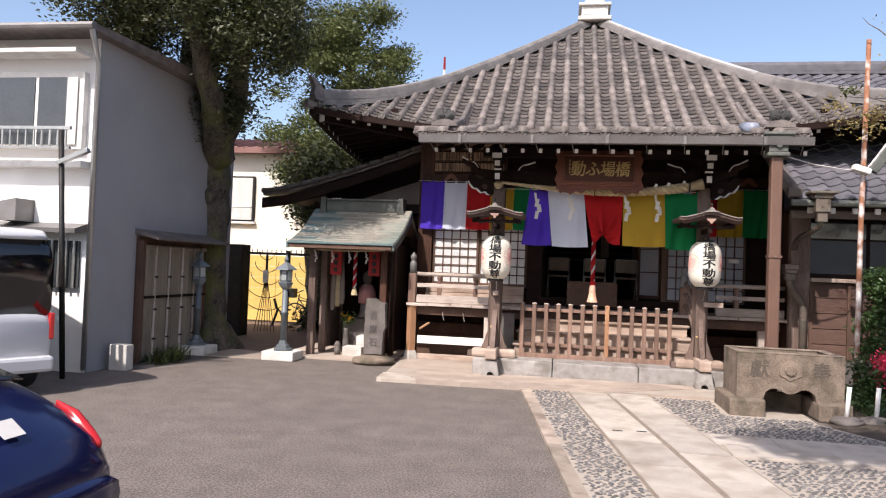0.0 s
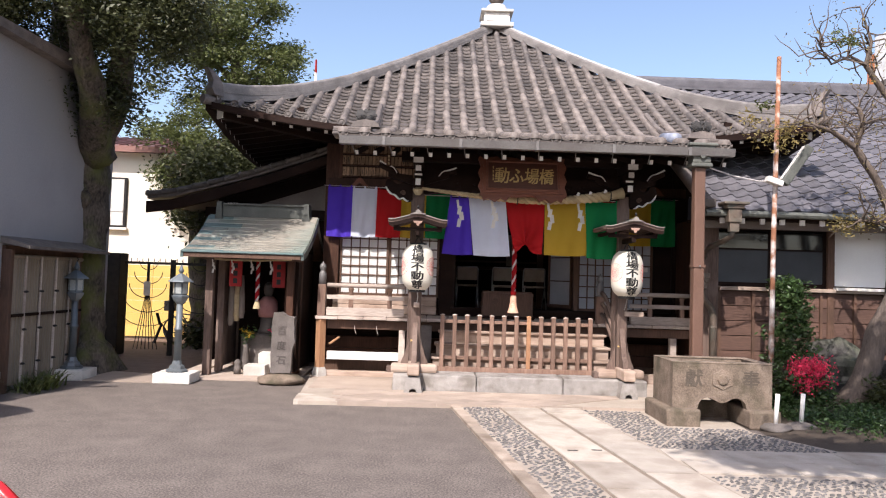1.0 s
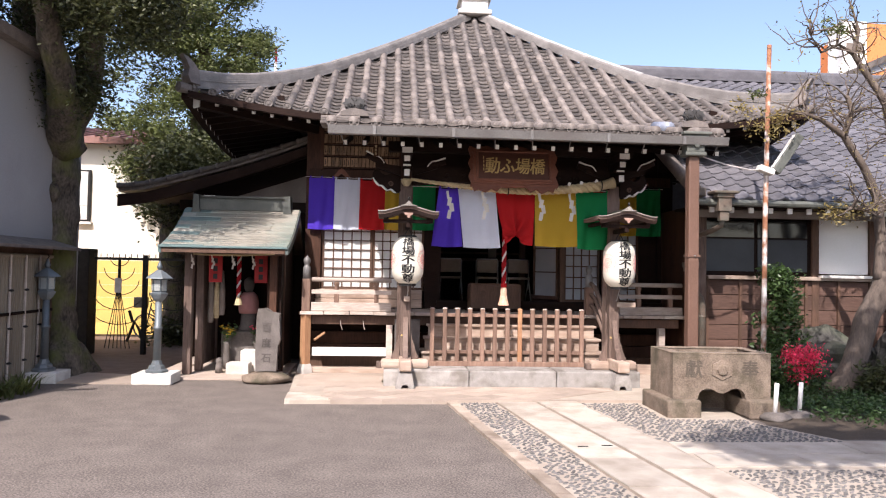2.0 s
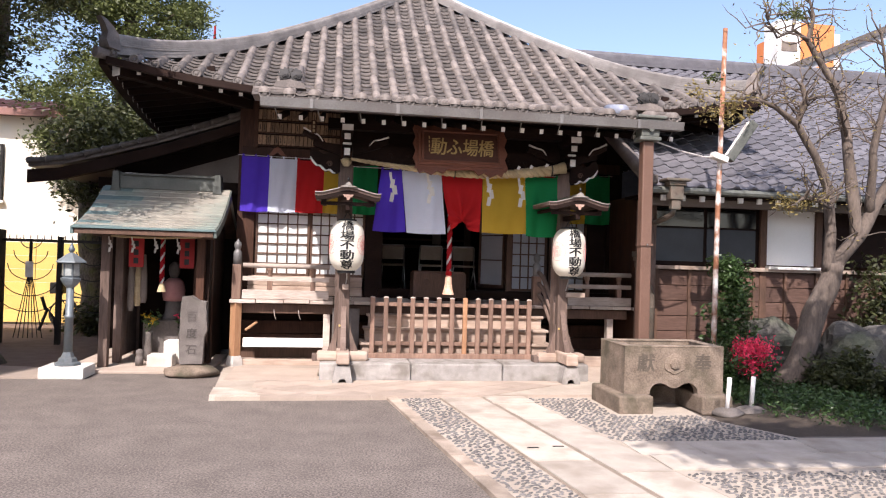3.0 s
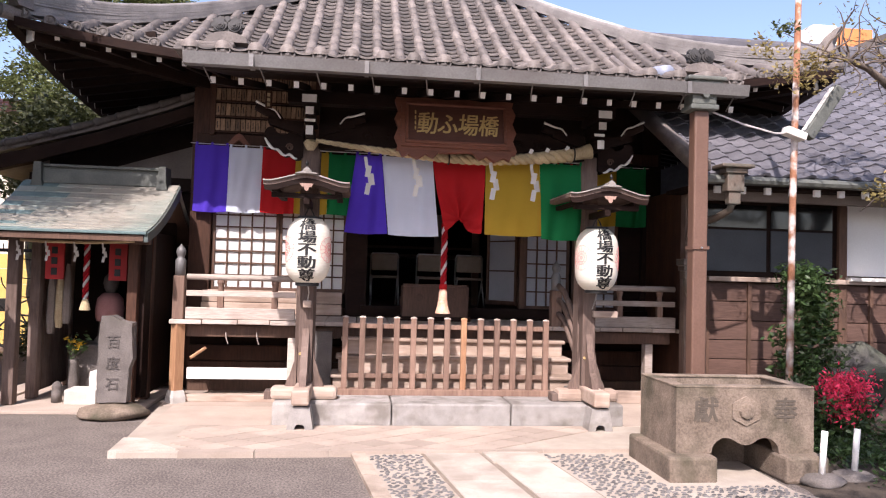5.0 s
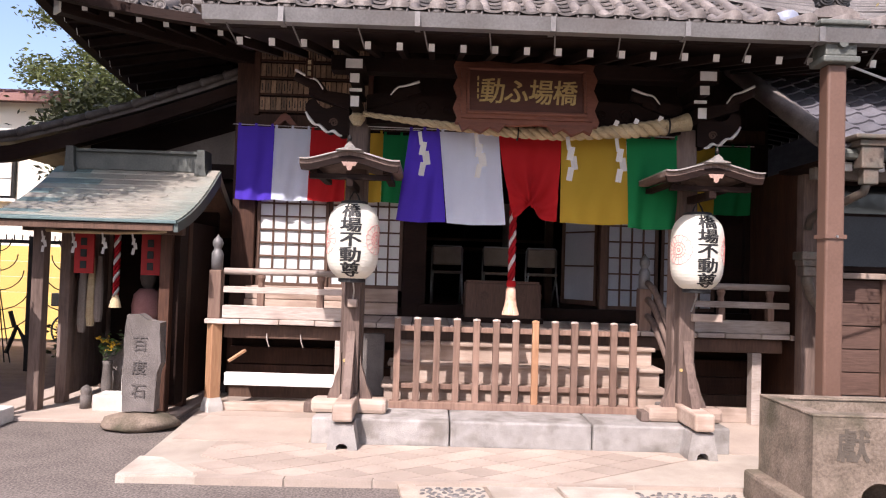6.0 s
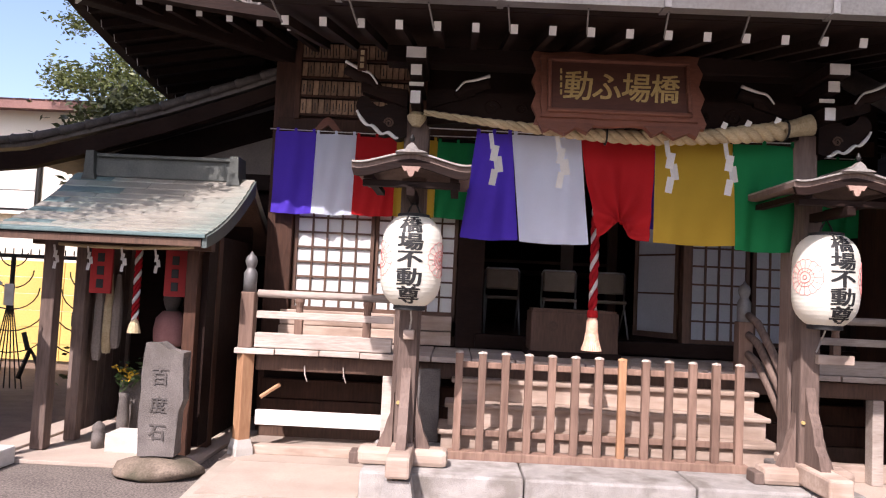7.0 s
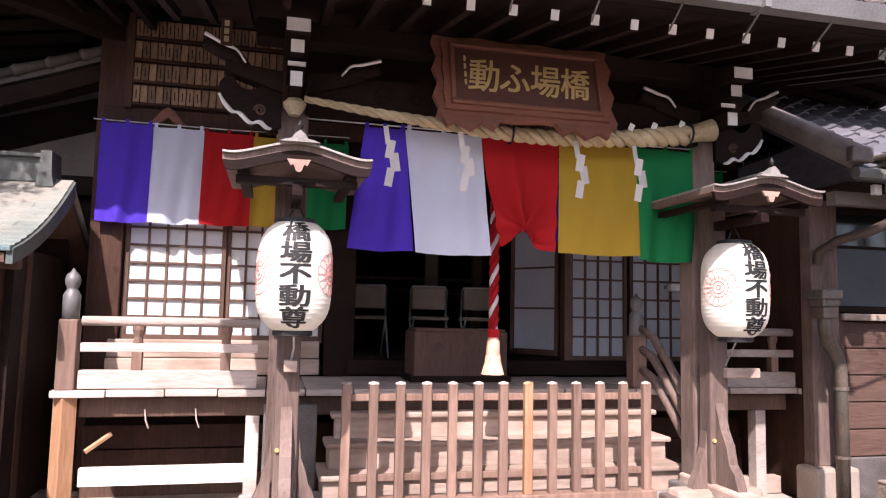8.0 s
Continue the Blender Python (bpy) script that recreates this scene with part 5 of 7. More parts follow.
    part("chain", tube(B(), [(cx + .02, 9.92, 1.44), (cx + .025, 9.98, 1.37), (cx + .01, 10.03, 1.27)], .007, 6), STEEL, t)
    return t


def lantern(cx, spin):
    t = thing("paper_lantern", cx, LY, 1.46, "cream ribbed paper lantern with bold black characters and red crests", "lantern", "paper lanterns")
    R, Z0, Z1 = .224, 1.475, 2.12

    def rad(z):
        k = (2 * z - Z0 - Z1) / (Z1 - Z0)
        return R * (1 - abs(k) ** 4.6 * .47)
    prof = []
    n = 66
    for i in range(n + 1):
        z = Z0 + (Z1 - Z0) * i / n
        prof.append((rad(z) - (.0022 if i % 3 == 0 else 0), z))
    part("shade", lathe(B(), cx, LY, prof, 40), LANTERN_PAPER, t, smooth=True)
    part("bottom_ring", lathe(B(), cx, LY, [(.10, 1.44), (.118, 1.445), (.118, 1.485), (.10, 1.49)], 24), INK, t)
    part("top_ring", lathe(B(), cx, LY, [(.10, 2.105), (.118, 2.11), (.118, 2.14), (.10, 2.145)], 24), INK, t)
    part("hook", tube(B(), [(cx - .05, LY, 2.14), (cx - .03, LY, 2.19), (cx, LY, 2.24), (cx + .03, LY, 2.19), (cx + .05, LY, 2.14)], .007, 6), IRON, t)

    def wrap(a, z, lift):
        r = rad(z) + lift
        return (cx + r * math.sin(a), LY - r * math.cos(a), z)
    for k, ch in enumerate(LCH):
        lv, lf = letters(ch, .124, .0042)
        if not lv:
            continue
        bm = B()
        vv = [bm.verts.new((v.x * 1.42, v.y * .98, v.z)) for v in lv]
        for f in lf:
            try:
                bm.faces.new([vv[i] for i in f])
            except ValueError:
                pass
        bmesh.ops.subdivide_edges(bm, edges=[e for e in bm.edges if e.calc_length() > .02], cuts=2)
        zc = 2.055 - k * .1255
        for v in bm.verts:
            v.co = wrap(spin + v.co.x / R, zc + v.co.y, .0025 + v.co.z)
        part("ink_character", bm, INK, t)
    for s in (-1, 1):
        ac = spin + s * 1.17
        bm = B()
        def ring(r, w, lobes=0, ph=0):
            pts_ = []
            for i in range(97):
                th = 2 * math.pi * i / 96
                q = r * (1 + (.06 * abs(math.sin(lobes * th / 2 + ph)) if lobes else 0))
                pts_.append(wrap(ac + q * math.cos(th) / R, 1.81 + q * math.sin(th), .001))
            tube(bm, pts_, w, 4, False)
        ring(.122, .0022, 16)
        ring(.066, .0024)
        ring(.040, .0034)
        ring(.014, .0045)
        for i in range(16):
            th = 2 * math.pi * i / 16
            tube(bm, [wrap(ac + q * math.cos(th) / R, 1.81 + q * math.sin(th), .001) for q in (.045, .07, .095, .12)], .0018, 4, False)
        part("crest", bm, RED_INK, t, "red wheel-shaped flower crest")
    return t


for sx in (-1.515, 1.50):
    lantern_stand(sx)
lantern(-1.505, 0.0)
lantern(1.502, radians(5))

# ---- inside the hall ----
def chair(x, y, z):
    t = thing("folding_chair", x, y, z, "tan vinyl folding chair with a steel tube frame", "chair", "folding chairs in the hall")
    for s in (-1, 1):
        part("back_leg", tube(B(), [(x + s * .21, y - .02, z + .76), (x + s * .21, y + .02, z + .42), (x + s * .21, y - .26, z + .01)], .012, 8), STEEL, t, smooth=True)
        part("front_leg", tube(B(), [(x + s * .19, y - .16, z + .46), (x + s * .19, y + .22, z + .01)], .012, 8), STEEL, t, smooth=True)
    part("top_tube", tube(B(), [(x - .21, y - .02, z + .76), (x - .19, y - .02, z + .80), (x + .19, y - .02, z + .80), (x + .21, y - .02, z + .76)], .012, 8), STEEL, t, smooth=True)
    part("backrest", box(B(), x - .195, x + .195, y - .04, y - .015, z + .54, z + .79, .02), CHAIR_BACK, t)
    part("seat", box(B(), x - .2, x + .2, y - .2, y + .2, z + .42, z + .46, .02), CHAIR_BACK, t)
    return t


for x_ in (-.60, .10, .70):
    chair(x_, 13.55, 1.1)
obx = thing("offertory_box", 0, 11.75, 1.0, "plain brown wooden offertory box with a slatted top", "offertory box")
part("body", box(B(), -.43, .41, 11.6, 12.05, 1.0, 1.44, .01), WOOD_BROWN, obx)
for x_ in (-.22, .2):
    part("crest", lathe(B(), 0, 0, [(.05, 0), (.05, .006)], 16), WOOD_BROWN, obx).matrix_basis = pose(x_, 11.6, 1.3, 90)
for k in range(7):
    part("slat", box(B(), -.41, .39, 11.62 + k * .06, 11.65 + k * .06, 1.44, 1.465), WOOD_BROWN, obx)
part("base_rail", box(B(), -.46, .44, 11.58, 12.07, 1.0, 1.06, .006), WOOD_DARK, obx)
alt = thing("altar_table", 0, 16.2, 1.1, "dark altar table with brass fittings in the shadowed hall", "altar")
part("top", box(B(), -1.3, 1.3, 15.8, 16.7, 1.9, 1.96, .01), WOOD_BROWN, alt)
for x_ in (-1.2, 1.2):
    for y_ in (15.9, 16.6):
        part("leg", box(B(), x_ - .05, x_ + .05, y_ - .05, y_ + .05, 1.1, 1.9), WOOD_BROWN, alt)
part("front_panel", box(B(), -1.2, 1.2, 15.9, 15.94, 1.2, 1.85), WOOD_DARK, alt)
tagged(part("shelf_rail", box(B(), -.95, 1.0, 14.6, 14.66, 2.02, 2.06), WOOD_BROWN, None), "thin dark rail across the inner hall", "rail")
for x_ in (-.95, .98):
    tagged(part("inner_post", box(B(), x_ - .06, x_ + .06, 14.6, 14.72, 1.1, 3.3, .006), WOOD_BROWN, None), "dark square post inside the hall", "post", "inner hall posts")
tagged(part("hanging_scroll", box(B(), .25, .42, 14.5, 14.52, 1.95, 2.6), PLASTER_OLD, None), "narrow faded hanging scroll in the hall", "scroll")

wl = thing("wall_lamp", 2.35, 12.2, 1.9, "small white wall lamp beside the lattice screens", "lamp")
part("arm", box(B(), 2.33, 2.37, 12.1, 12.26, 1.90, 1.93), STEEL, wl)
part("head", box(B(), 2.28, 2.46, 12.04, 12.12, 1.87, 1.95, .015), WHITE_PAINT, wl)


# ---- lean-to on the hall's west side ----
lean = thing("side_wing", -4.6, 14.5, 0, "low side wing with a sloping tiled roof and dark boards", "building")
part("front_wall", box(B(), -5.3, -3.2, 13.05, 13.15, .03, 3.0), WOOD_DARK, lean)
part("side_wall", box(B(), -5.3, -5.2, 13.15, 17, .03, 2.9), WOOD_DARK, lean)
part("gable_beam", box(B(), -5.5, -3.2, 12.92, 13.04, 2.66, 2.84), WOOD_DARK, lean)
part("gable_board", prism(B(), [(-5.3, 2.6), (-3.2, 2.6), (-3.2, 3.72), (-5.3, 3.05)], 13.06, 13.12), WOOD_DARK, lean)
part("plaster_gable", prism(B(), [(-4.9, 2.80), (-3.2, 2.80), (-3.2, 3.36)], 12.98, 13.05), PLASTER_OLD, lean, "stained plaster gable panel")
LW = [(-6.35, 2.98), (-5.9, 3.03), (-5.2, 3.22), (-4.4, 3.46), (-3.6, 3.74), (-3.1, 3.93)]
# deck in the darkened tile, in place of shade from the hall eave
part("roof_deck", prism(B(), [(a, b - .02) for a, b in LW] + [(a, b - .08) for a, b in LW][::-1], 12.34, 17.2), TILE_PAN, lean, "grey tiled lean-to roof")
part("bargeboard", prism(B(), [(a, b - .13) for a, b in LW] + [(a, b - .33 + .01 * k) for k, (a, b) in enumerate(LW)][::-1], 12.30, 12.36), WOOD_DARK, lean)
part("verge_purlin", prism(B(), [(a, b - .22) for a, b in LW] + [(a, b - .30) for a, b in LW][::-1], 12.4, 12.5), WOOD_DARK, lean)
part("plate_end", box(B(), -4.9, -4.72, 12.2, 12.32, 2.80, 2.86), WHITE_PAINT, lean)


def lw(x):
    for (a, b), (c, d) in zip(LW, LW[1:]):
        if a <= x <= c:
            return b + (d - b) * (x - a) / (c - a)
    return LW[-1][1]


bm = B()
tube(bm, [(-.02, 0, 0), (.02, 0, 0), (.04, 0, 0), (.30, 0, 0)], [.040, .060, .048, .040], 10)
# darker disc tile colour stands in for the hall eave's shade
vt = mesh_of("verge_tile", bm, bpy.data.materials["eave_disc_tile"], True)
x_ = -6.35
while x_ < -3.2:
    a = math.degrees(math.atan2(lw(x_ + .28) - lw(x_), .28))
    piece("verge_tile", vt, pose(x_, 12.32, lw(x_) + .010, 0, -a, 0), lean)
    x_ += .27
for r in range(1, 10):
    tube(bm := B(), [(x_, 12.28 + r * .5, lw(x_) + .02) for x_ in (-6.3, -5.2, -4.2, -3.2)], .07, 8)
    part("tile_row", bm, TILE, lean, smooth=True)

# ---- small roofed shrine ----
shr = thing("small_shrine", -4.15, 11.3, .03, "small open-fronted timber shrine with a patinated copper roof", "shrine")
SX0, SX1 = -5.08, -3.26


def shr_z(y):
    u = (y - 10.52) / (11.85 - 10.52)
    return 1.95 + .66 * (.50 * u + .50 * u * u)


rows = 12
for r in range(rows):
    y0, y1 = 10.50 + 1.34 * r / rows, 10.50 + 1.34 * (r + 1.12) / rows
    off = (0, .41, .2)[r % 3]
    x_ = SX0 - off
    while x_ < SX1:
        xa, xb = max(x_, SX0), min(x_ + .62, SX1)
        if xb - xa > .02:
            v = [(xa, y0, shr_z(y0) + .016), (xb - .004, y0, shr_z(y0) + .016), (xb - .004, y1, shr_z(y1) + .004), (xa, y1, shr_z(y1) + .004)]
            w = [(a, b, c - .012) for a, b, c in v]
            part("copper_plate", (v + w, [], [(0, 1, 2, 3), (7, 6, 5, 4), (0, 4, 5, 1), (1, 5, 6, 2), (2, 6, 7, 3), (3, 7, 4, 0)]), COPPER if x_ > SX0 + .12 or RNG.random() > .6 else COPPER_GREEN, shr)
        x_ += .62
prof_s = [(10.52 + 1.33 * k / 8, shr_z(10.52 + 1.33 * k / 8)) for k in range(9)]
back = [(23.7 - a, b) for a, b in reversed(prof_s)]
part("roof_board", prism(B(), [(a, b - .03) for a, b in prof_s + back[1:]] + [(a, b - .09) for a, b in prof_s + back[1:]][::-1], SX0 + .03, SX1 - .03, "x"), WOOD_BROWN, shr)
part("rear_slope", prism(B(), [(a, b + .01) for a, b in back] + [(a, b - .004) for a, b in back][::-1], SX0, SX1, "x"), COPPER, shr)
part("eave_edge", box(B(), SX0 - .01, SX1 + .01, 10.495, 10.535, 1.93, 1.962, .006), COPPER_GREEN, shr, "green patina eave edge")
for sx in (SX0, SX1):
    part("verge_board", prism(B(), [(a, b - .004) for a, b in prof_s] + [(a, b - .10 - .05 * k / 8) for k, (a, b) in enumerate(prof_s)][::-1], sx - .02, sx + .02, "x"), COPPER_GREEN if sx == SX0 else COPPER_DULL, shr)
part("ridge_box", box(B(), -4.86, -3.42, 11.78, 11.92, 2.58, 2.78, .01), COPPER_DULL, shr)
part("ridge_cap", box(B(), -4.84, -3.44, 11.74, 11.96, 2.775, 2.81, .008), COPPER_DULL, shr)
for sx in (-4.90, -3.44):
    part("ridge_end", prism(B(), [(sx - .07, 2.54), (sx + .07, 2.54), (sx + .05, 2.62), (sx + .04, 2.83), (sx - .04, 2.83), (sx - .05, 2.62)], 11.72, 11.98), COPPER_DULL, shr)
for x_, y_, w in ((-4.77, 11.0, .06), (-3.52, 11.05, .055), (-4.70, 11.4, .055), (-3.46, 11.4, .06), (-3.60, 11.3, .05), (-4.7, 12.4, .05), (-3.46, 12.4, .05)):
    part("post", box(B(), x_ - w, x_ + w, y_ - w, y_ + w, .04, 2.0, .008), WOOD_POST if x_ < -4 else WOOD_RED, shr)
part("front_plate", box(B(), -4.95, -3.35, 10.95, 11.07, 1.84, 1.93, .008), WOOD_BROWN, shr)
for k in range(6):
    part("wall_plank", box(B(), -4.74, -4.69, 11.455 + k * .157, 11.605 + k * .157, .1, 2.0, .004), WOOD_POST, shr)
part("side_wall", box(B(), -3.47, -3.41, 11.1, 12.4, .1, 2.0), WOOD_DARK, shr)
part("rear_wall", box(B(), -4.74, -3.41, 12.38, 12.44, .1, 2.2), WOOD_DARK, shr)
part("altar_plinth", box(B(), -4.45, -3.7, 11.75, 12.3, .04, .62, .02), STONE_GREY, shr)
tagged(part("stone_floor", box(B(), -4.95, -3.3, 10.62, 12.4, 0, .035, .006), CONCRETE, None), "pale concrete pad under the small shrine", "floor", kind="structure")
tube(bm := B(), [(-4.95, 10.98, 1.86), (-4.5, 10.94, 1.84), (-4.0, 10.94, 1.84), (-3.5, 10.96, 1.87)], .018, 7)
part("straw_cord", bm, STRAW, shr)
for x_ in (-4.72, -4.42, -4.12, -3.82):
    shide(x_, 10.92, 1.84, .62)
for x_ in (-4.43, -3.74):
    b = thing("red_board", x_, 11.2, 1.42, "red hanging board with black vertical lettering bars", "sign", "red hanging boards")
    part("board", box(B(), x_ - .10, x_ + .10, 11.18, 11.21, 1.42, 1.86, .004), RED_SIGN, b)
    for k in range(3):
        part("ink_bar", box(B(), x_ - .035, x_ + .03, 11.173, 11.179, 1.47 + k * .12, 1.55 + k * .12, .004), INK, b)
r2 = thing("shrine_rope", -4.06, 11.12, 1.2, "twisted red and white rope with a pale tassel", "bell rope")
for k, mt in enumerate((ROPE_RED, ROPE_RED, ROPE_WHITE)):
    part("strand", tube(B(), [(-4.06 + .018 * math.cos(i * .3 + k * 2.09), 11.12 + .018 * math.sin(i * .3 + k * 2.09), 1.20 + i * .0085) for i in range(80)], .017, 6), mt, r2, smooth=True)
part("tassel", lathe(B(), -4.06, 11.12, [(.06, 1.08), (.045, 1.15), (.022, 1.22)], 12), STRAW, r2)
st = B()
lathe(st, -4.07, 12.0, [(.16, .62), (.17, .66), (.13, .72), (.12, .9), (.15, 1.08), (.13, 1.2), (.055, 1.26), (.075, 1.30), (.092, 1.37), (.08, 1.45), (.025, 1.50)], 18)
tagged(part("stone_statue", st, STONE_GREY, None, smooth=True), "small weathered grey stone statue on the shrine plinth", "statue")
tagged(part("bib", lathe(B(), -4.07, 11.995, [(.150, .90), (.165, .96), (.170, 1.06), (.150, 1.18), (.085, 1.25)], 18), PINK_BIB, None, smooth=True), "faded pink cloth bib tied on the statue", "cloth")
for x_, h_, mt in ((-4.55, .62, PLASTER_OLD), (-4.46, .55, STRAW), (-4.38, .5, PLASTER_OLD)):
    tagged(part("paper_crane_string", lathe(B(), x_, 11.45, [(.035, 1.55 - h_ - .15), (.05, 1.5 - h_), (.045, 1.3), (.02, 1.6)], 9), mt, None), "hanging bundle of faded folded paper strings", "paper string", "paper strings")
for x_, y_ in ((-4.32, 11.6), (-3.86, 11.62)):
    v = thing("flower_vase", x_, y_, .3, "grey vase of yellow and pink flowers before the statue", "vase", "flower vases")
    part("vase", lathe(B(), x_, y_, [(.05, .04), (.06, .2), (.045, .42), (.055, .46)], 12), STONE_GREY, v, smooth=True)
    part("leaves", leaves(90, [(x_, y_, .58), (x_ + .04, y_, .66)], (.06, .06, .07), .035, 31), LEAF_BUSH, v)
    part("petals", leaves(40, [(x_ - .03, y_ - .05, .70), (x_ + .05, y_ - .05, .64)], (.03, .03, .03), .025, 32), YELLOW if x_ < -4 else PETAL, v)
tagged(part("stone_block", box(B(), -4.2, -3.86, 11.0, 11.28, .03, .20, .015), STONE_LIGHT, None), "pale cut stone block on the shrine pad", "stone block")
tagged(part("stone_offering_shelf", box(B(), -4.05, -3.75, 11.32, 11.62, .03, .36, .015), STONE_LIGHT, None), "pale stone offering shelf", "stone block")
tagged(part("stone_stub", lathe(B(), -4.33, 11.15, [(.055, .03), (.055, .16), (.045, .18), (.055, .20), (.05, .24), (.015, .27)], 14), STONE_GREY, None, smooth=True), "short round-topped grey stone stub", "stone")
tagged(part("stone_kerb", box(B(), -5.2, -4.92, 10.7, 13.0, 0, .06, .01), CONCRETE, None), "low concrete edging strip beside the shrine", "kerb", kind="structure")

# inscribed stone
mk = thing("inscribed_stone", -3.5, 10.5, .03, "upright grey stone carved with characters on a rough base", "stone marker")
part("base", lump(B(), (-3.5, 10.48, .06), (.36, .27, .10), 3, .16, 3, .5), TROUGH, mk, smooth=True)
o = [(-.15, .17), (.145, .17), (.15, .5), (.19, .62), (.17, .74), (.17, .96), (.18, 1.0), (.06, 1.02), (-.02, 1.07), (-.13, 1.06), (-.15, .98), (-.155, .6)]
bm = prism(B(), [(-3.5 + a, b) for a, b in o], 10.40, 10.54)
bmesh.ops.triangulate(bm, faces=bm.faces)
bmesh.ops.subdivide_edges(bm, edges=bm.edges, cuts=4)
for v in bm.verts:
    q = v.co * 9
    v.co += Vector((.012 * noise.noise(q), .010 * noise.noise(q + Vector((5, 0, 0))) if v.co.y > 10.45 else .004 * noise.noise(q * 2), .012 * noise.noise(q + Vector((0, 7, 0)))))
part("slab", bm, STONE_GREY, mk)
# flat characters; their darker colour stands in for shade in the cut grooves
for k, ch in enumerate("百度石"):
    lv, lf = letters(ch, .13, .0025)
    if lv:
        part("carved_character", ([Vector((-3.5 + v.x, 10.392 - v.z, .80 - k * .22 + v.y)) for v in lv], [], lf), surface("groove_shade_stone", (0.055, 0.047, 0.042), (0.125, 0.108, 0.098), .95, 30, 90, .1), mk)

# ---- stone water trough ----
tro = thing("stone_trough", 2.15, 8.35, 0, "weathered carved stone water trough on two block feet", "stone trough")
TX0, TX1, TY0, TY1 = 1.56, 2.74, 8.06, 8.78
wave = curve([(TX0 + .30, .22, 0), (TX0 + .32, .29, 0), (TX0 + .39, .34, 0), (TX0 + .47, .335, 0), (TX0 + .53, .30, 0), (TX0 + .59, .285, 0), (TX0 + .65, .30, 0), (TX0 + .71, .335, 0), (TX0 + .79, .34, 0), (TX0 + .86, .29, 0), (TX0 + .88, .22, 0)], 3)
arch = [(TX0, .74), (TX0, .22)] + [(v.x, v.y) for v in wave] + [(TX1, .22), (TX1, .74)]
part("front_face", prism(B(), arch, TY0, TY0 + .1), TROUGH, tro)
part("rear_face", prism(B(), arch, TY1 - .1, TY1), TROUGH, tro)
for x0 in (TX0, TX1 - .1):
    part("end_face", box(B(), x0, x0 + .1, TY0 + .1, TY1 - .1, .215, .74), TROUGH, tro)
part("basin_floor", box(B(), TX0 + .1, TX1 - .1, TY0 + .1, TY1 - .1, .42, .50), TROUGH, tro)
for a, b, c, d in ((TX0 - .004, TX1 + .004, TY0 - .004, TY0 + .11), (TX0 - .004, TX1 + .004, TY1 - .11, TY1 + .004), (TX0 - .004, TX0 + .11, TY0 + .11, TY1 - .11), (TX1 - .11, TX1 + .004, TY0 + .11, TY1 - .11)):
    part("rim", box(B(), a, b, c, d, .74, .758, .008), TROUGH, tro)
part("under_wall", box(B(), TX0 + .2, TX1 - .2, TY1 - .2, TY1 - .08, 0, .22), TROUGH, tro)
part("water", box(B(), TX0 + .1, TX1 - .1, TY0 + .1, TY1 - .1, .50, .62), GLASS_DARK, tro, "dark still water")
for x0, x1 in ((TX0 - .10, TX0 + .30), (TX1 - .31, TX1 + .06)):
    part("block_foot", box(B(), x0, x1, TY0 - .12, TY1 + .03, 0, .22, .025), TROUGH, tro)
hexo = [(-.12, .62), (0, .68), (.12, .62), (.12, .50), (0, .44), (-.12, .50)]
part("crest_boss", prism(B(), [((TX0 + TX1) / 2 + a, b) for a, b in hexo], TY0 - .012, TY0 + .01), TROUGH, tro, "worn hexagonal crest carving")
part("crest_flower", lathe(B(), 0, 0, [(.07, 0), (.06, .02), (.02, .026)], 8), TROUGH, tro).matrix_basis = pose((TX0 + TX1) / 2, TY0 - .012, .56, 90)
# flat characters in a tone darker than the trough face
for ch, x_ in (("獻", TX0 + .25), ("奉", TX1 - .25)):
    lv, lf = letters(ch, .20, .005)
    if lv:
        part("carved_character", ([Vector((x_ + v.x, TY0 - .004 - v.z, .57 + v.y)) for v in lv], [], lf), surface("dark_carving_stone", (0.075, 0.060, 0.046), (0.135, 0.108, 0.083), .95, 30, 90, .1), tro)

# ---- lamp posts ----
LAMP_GLASS = surface("dusty_lamp_glass", (0.26, 0.28, 0.27), (0.38, 0.40, 0.38), 0.3, 9, 80, 0.02, vary=0.1)


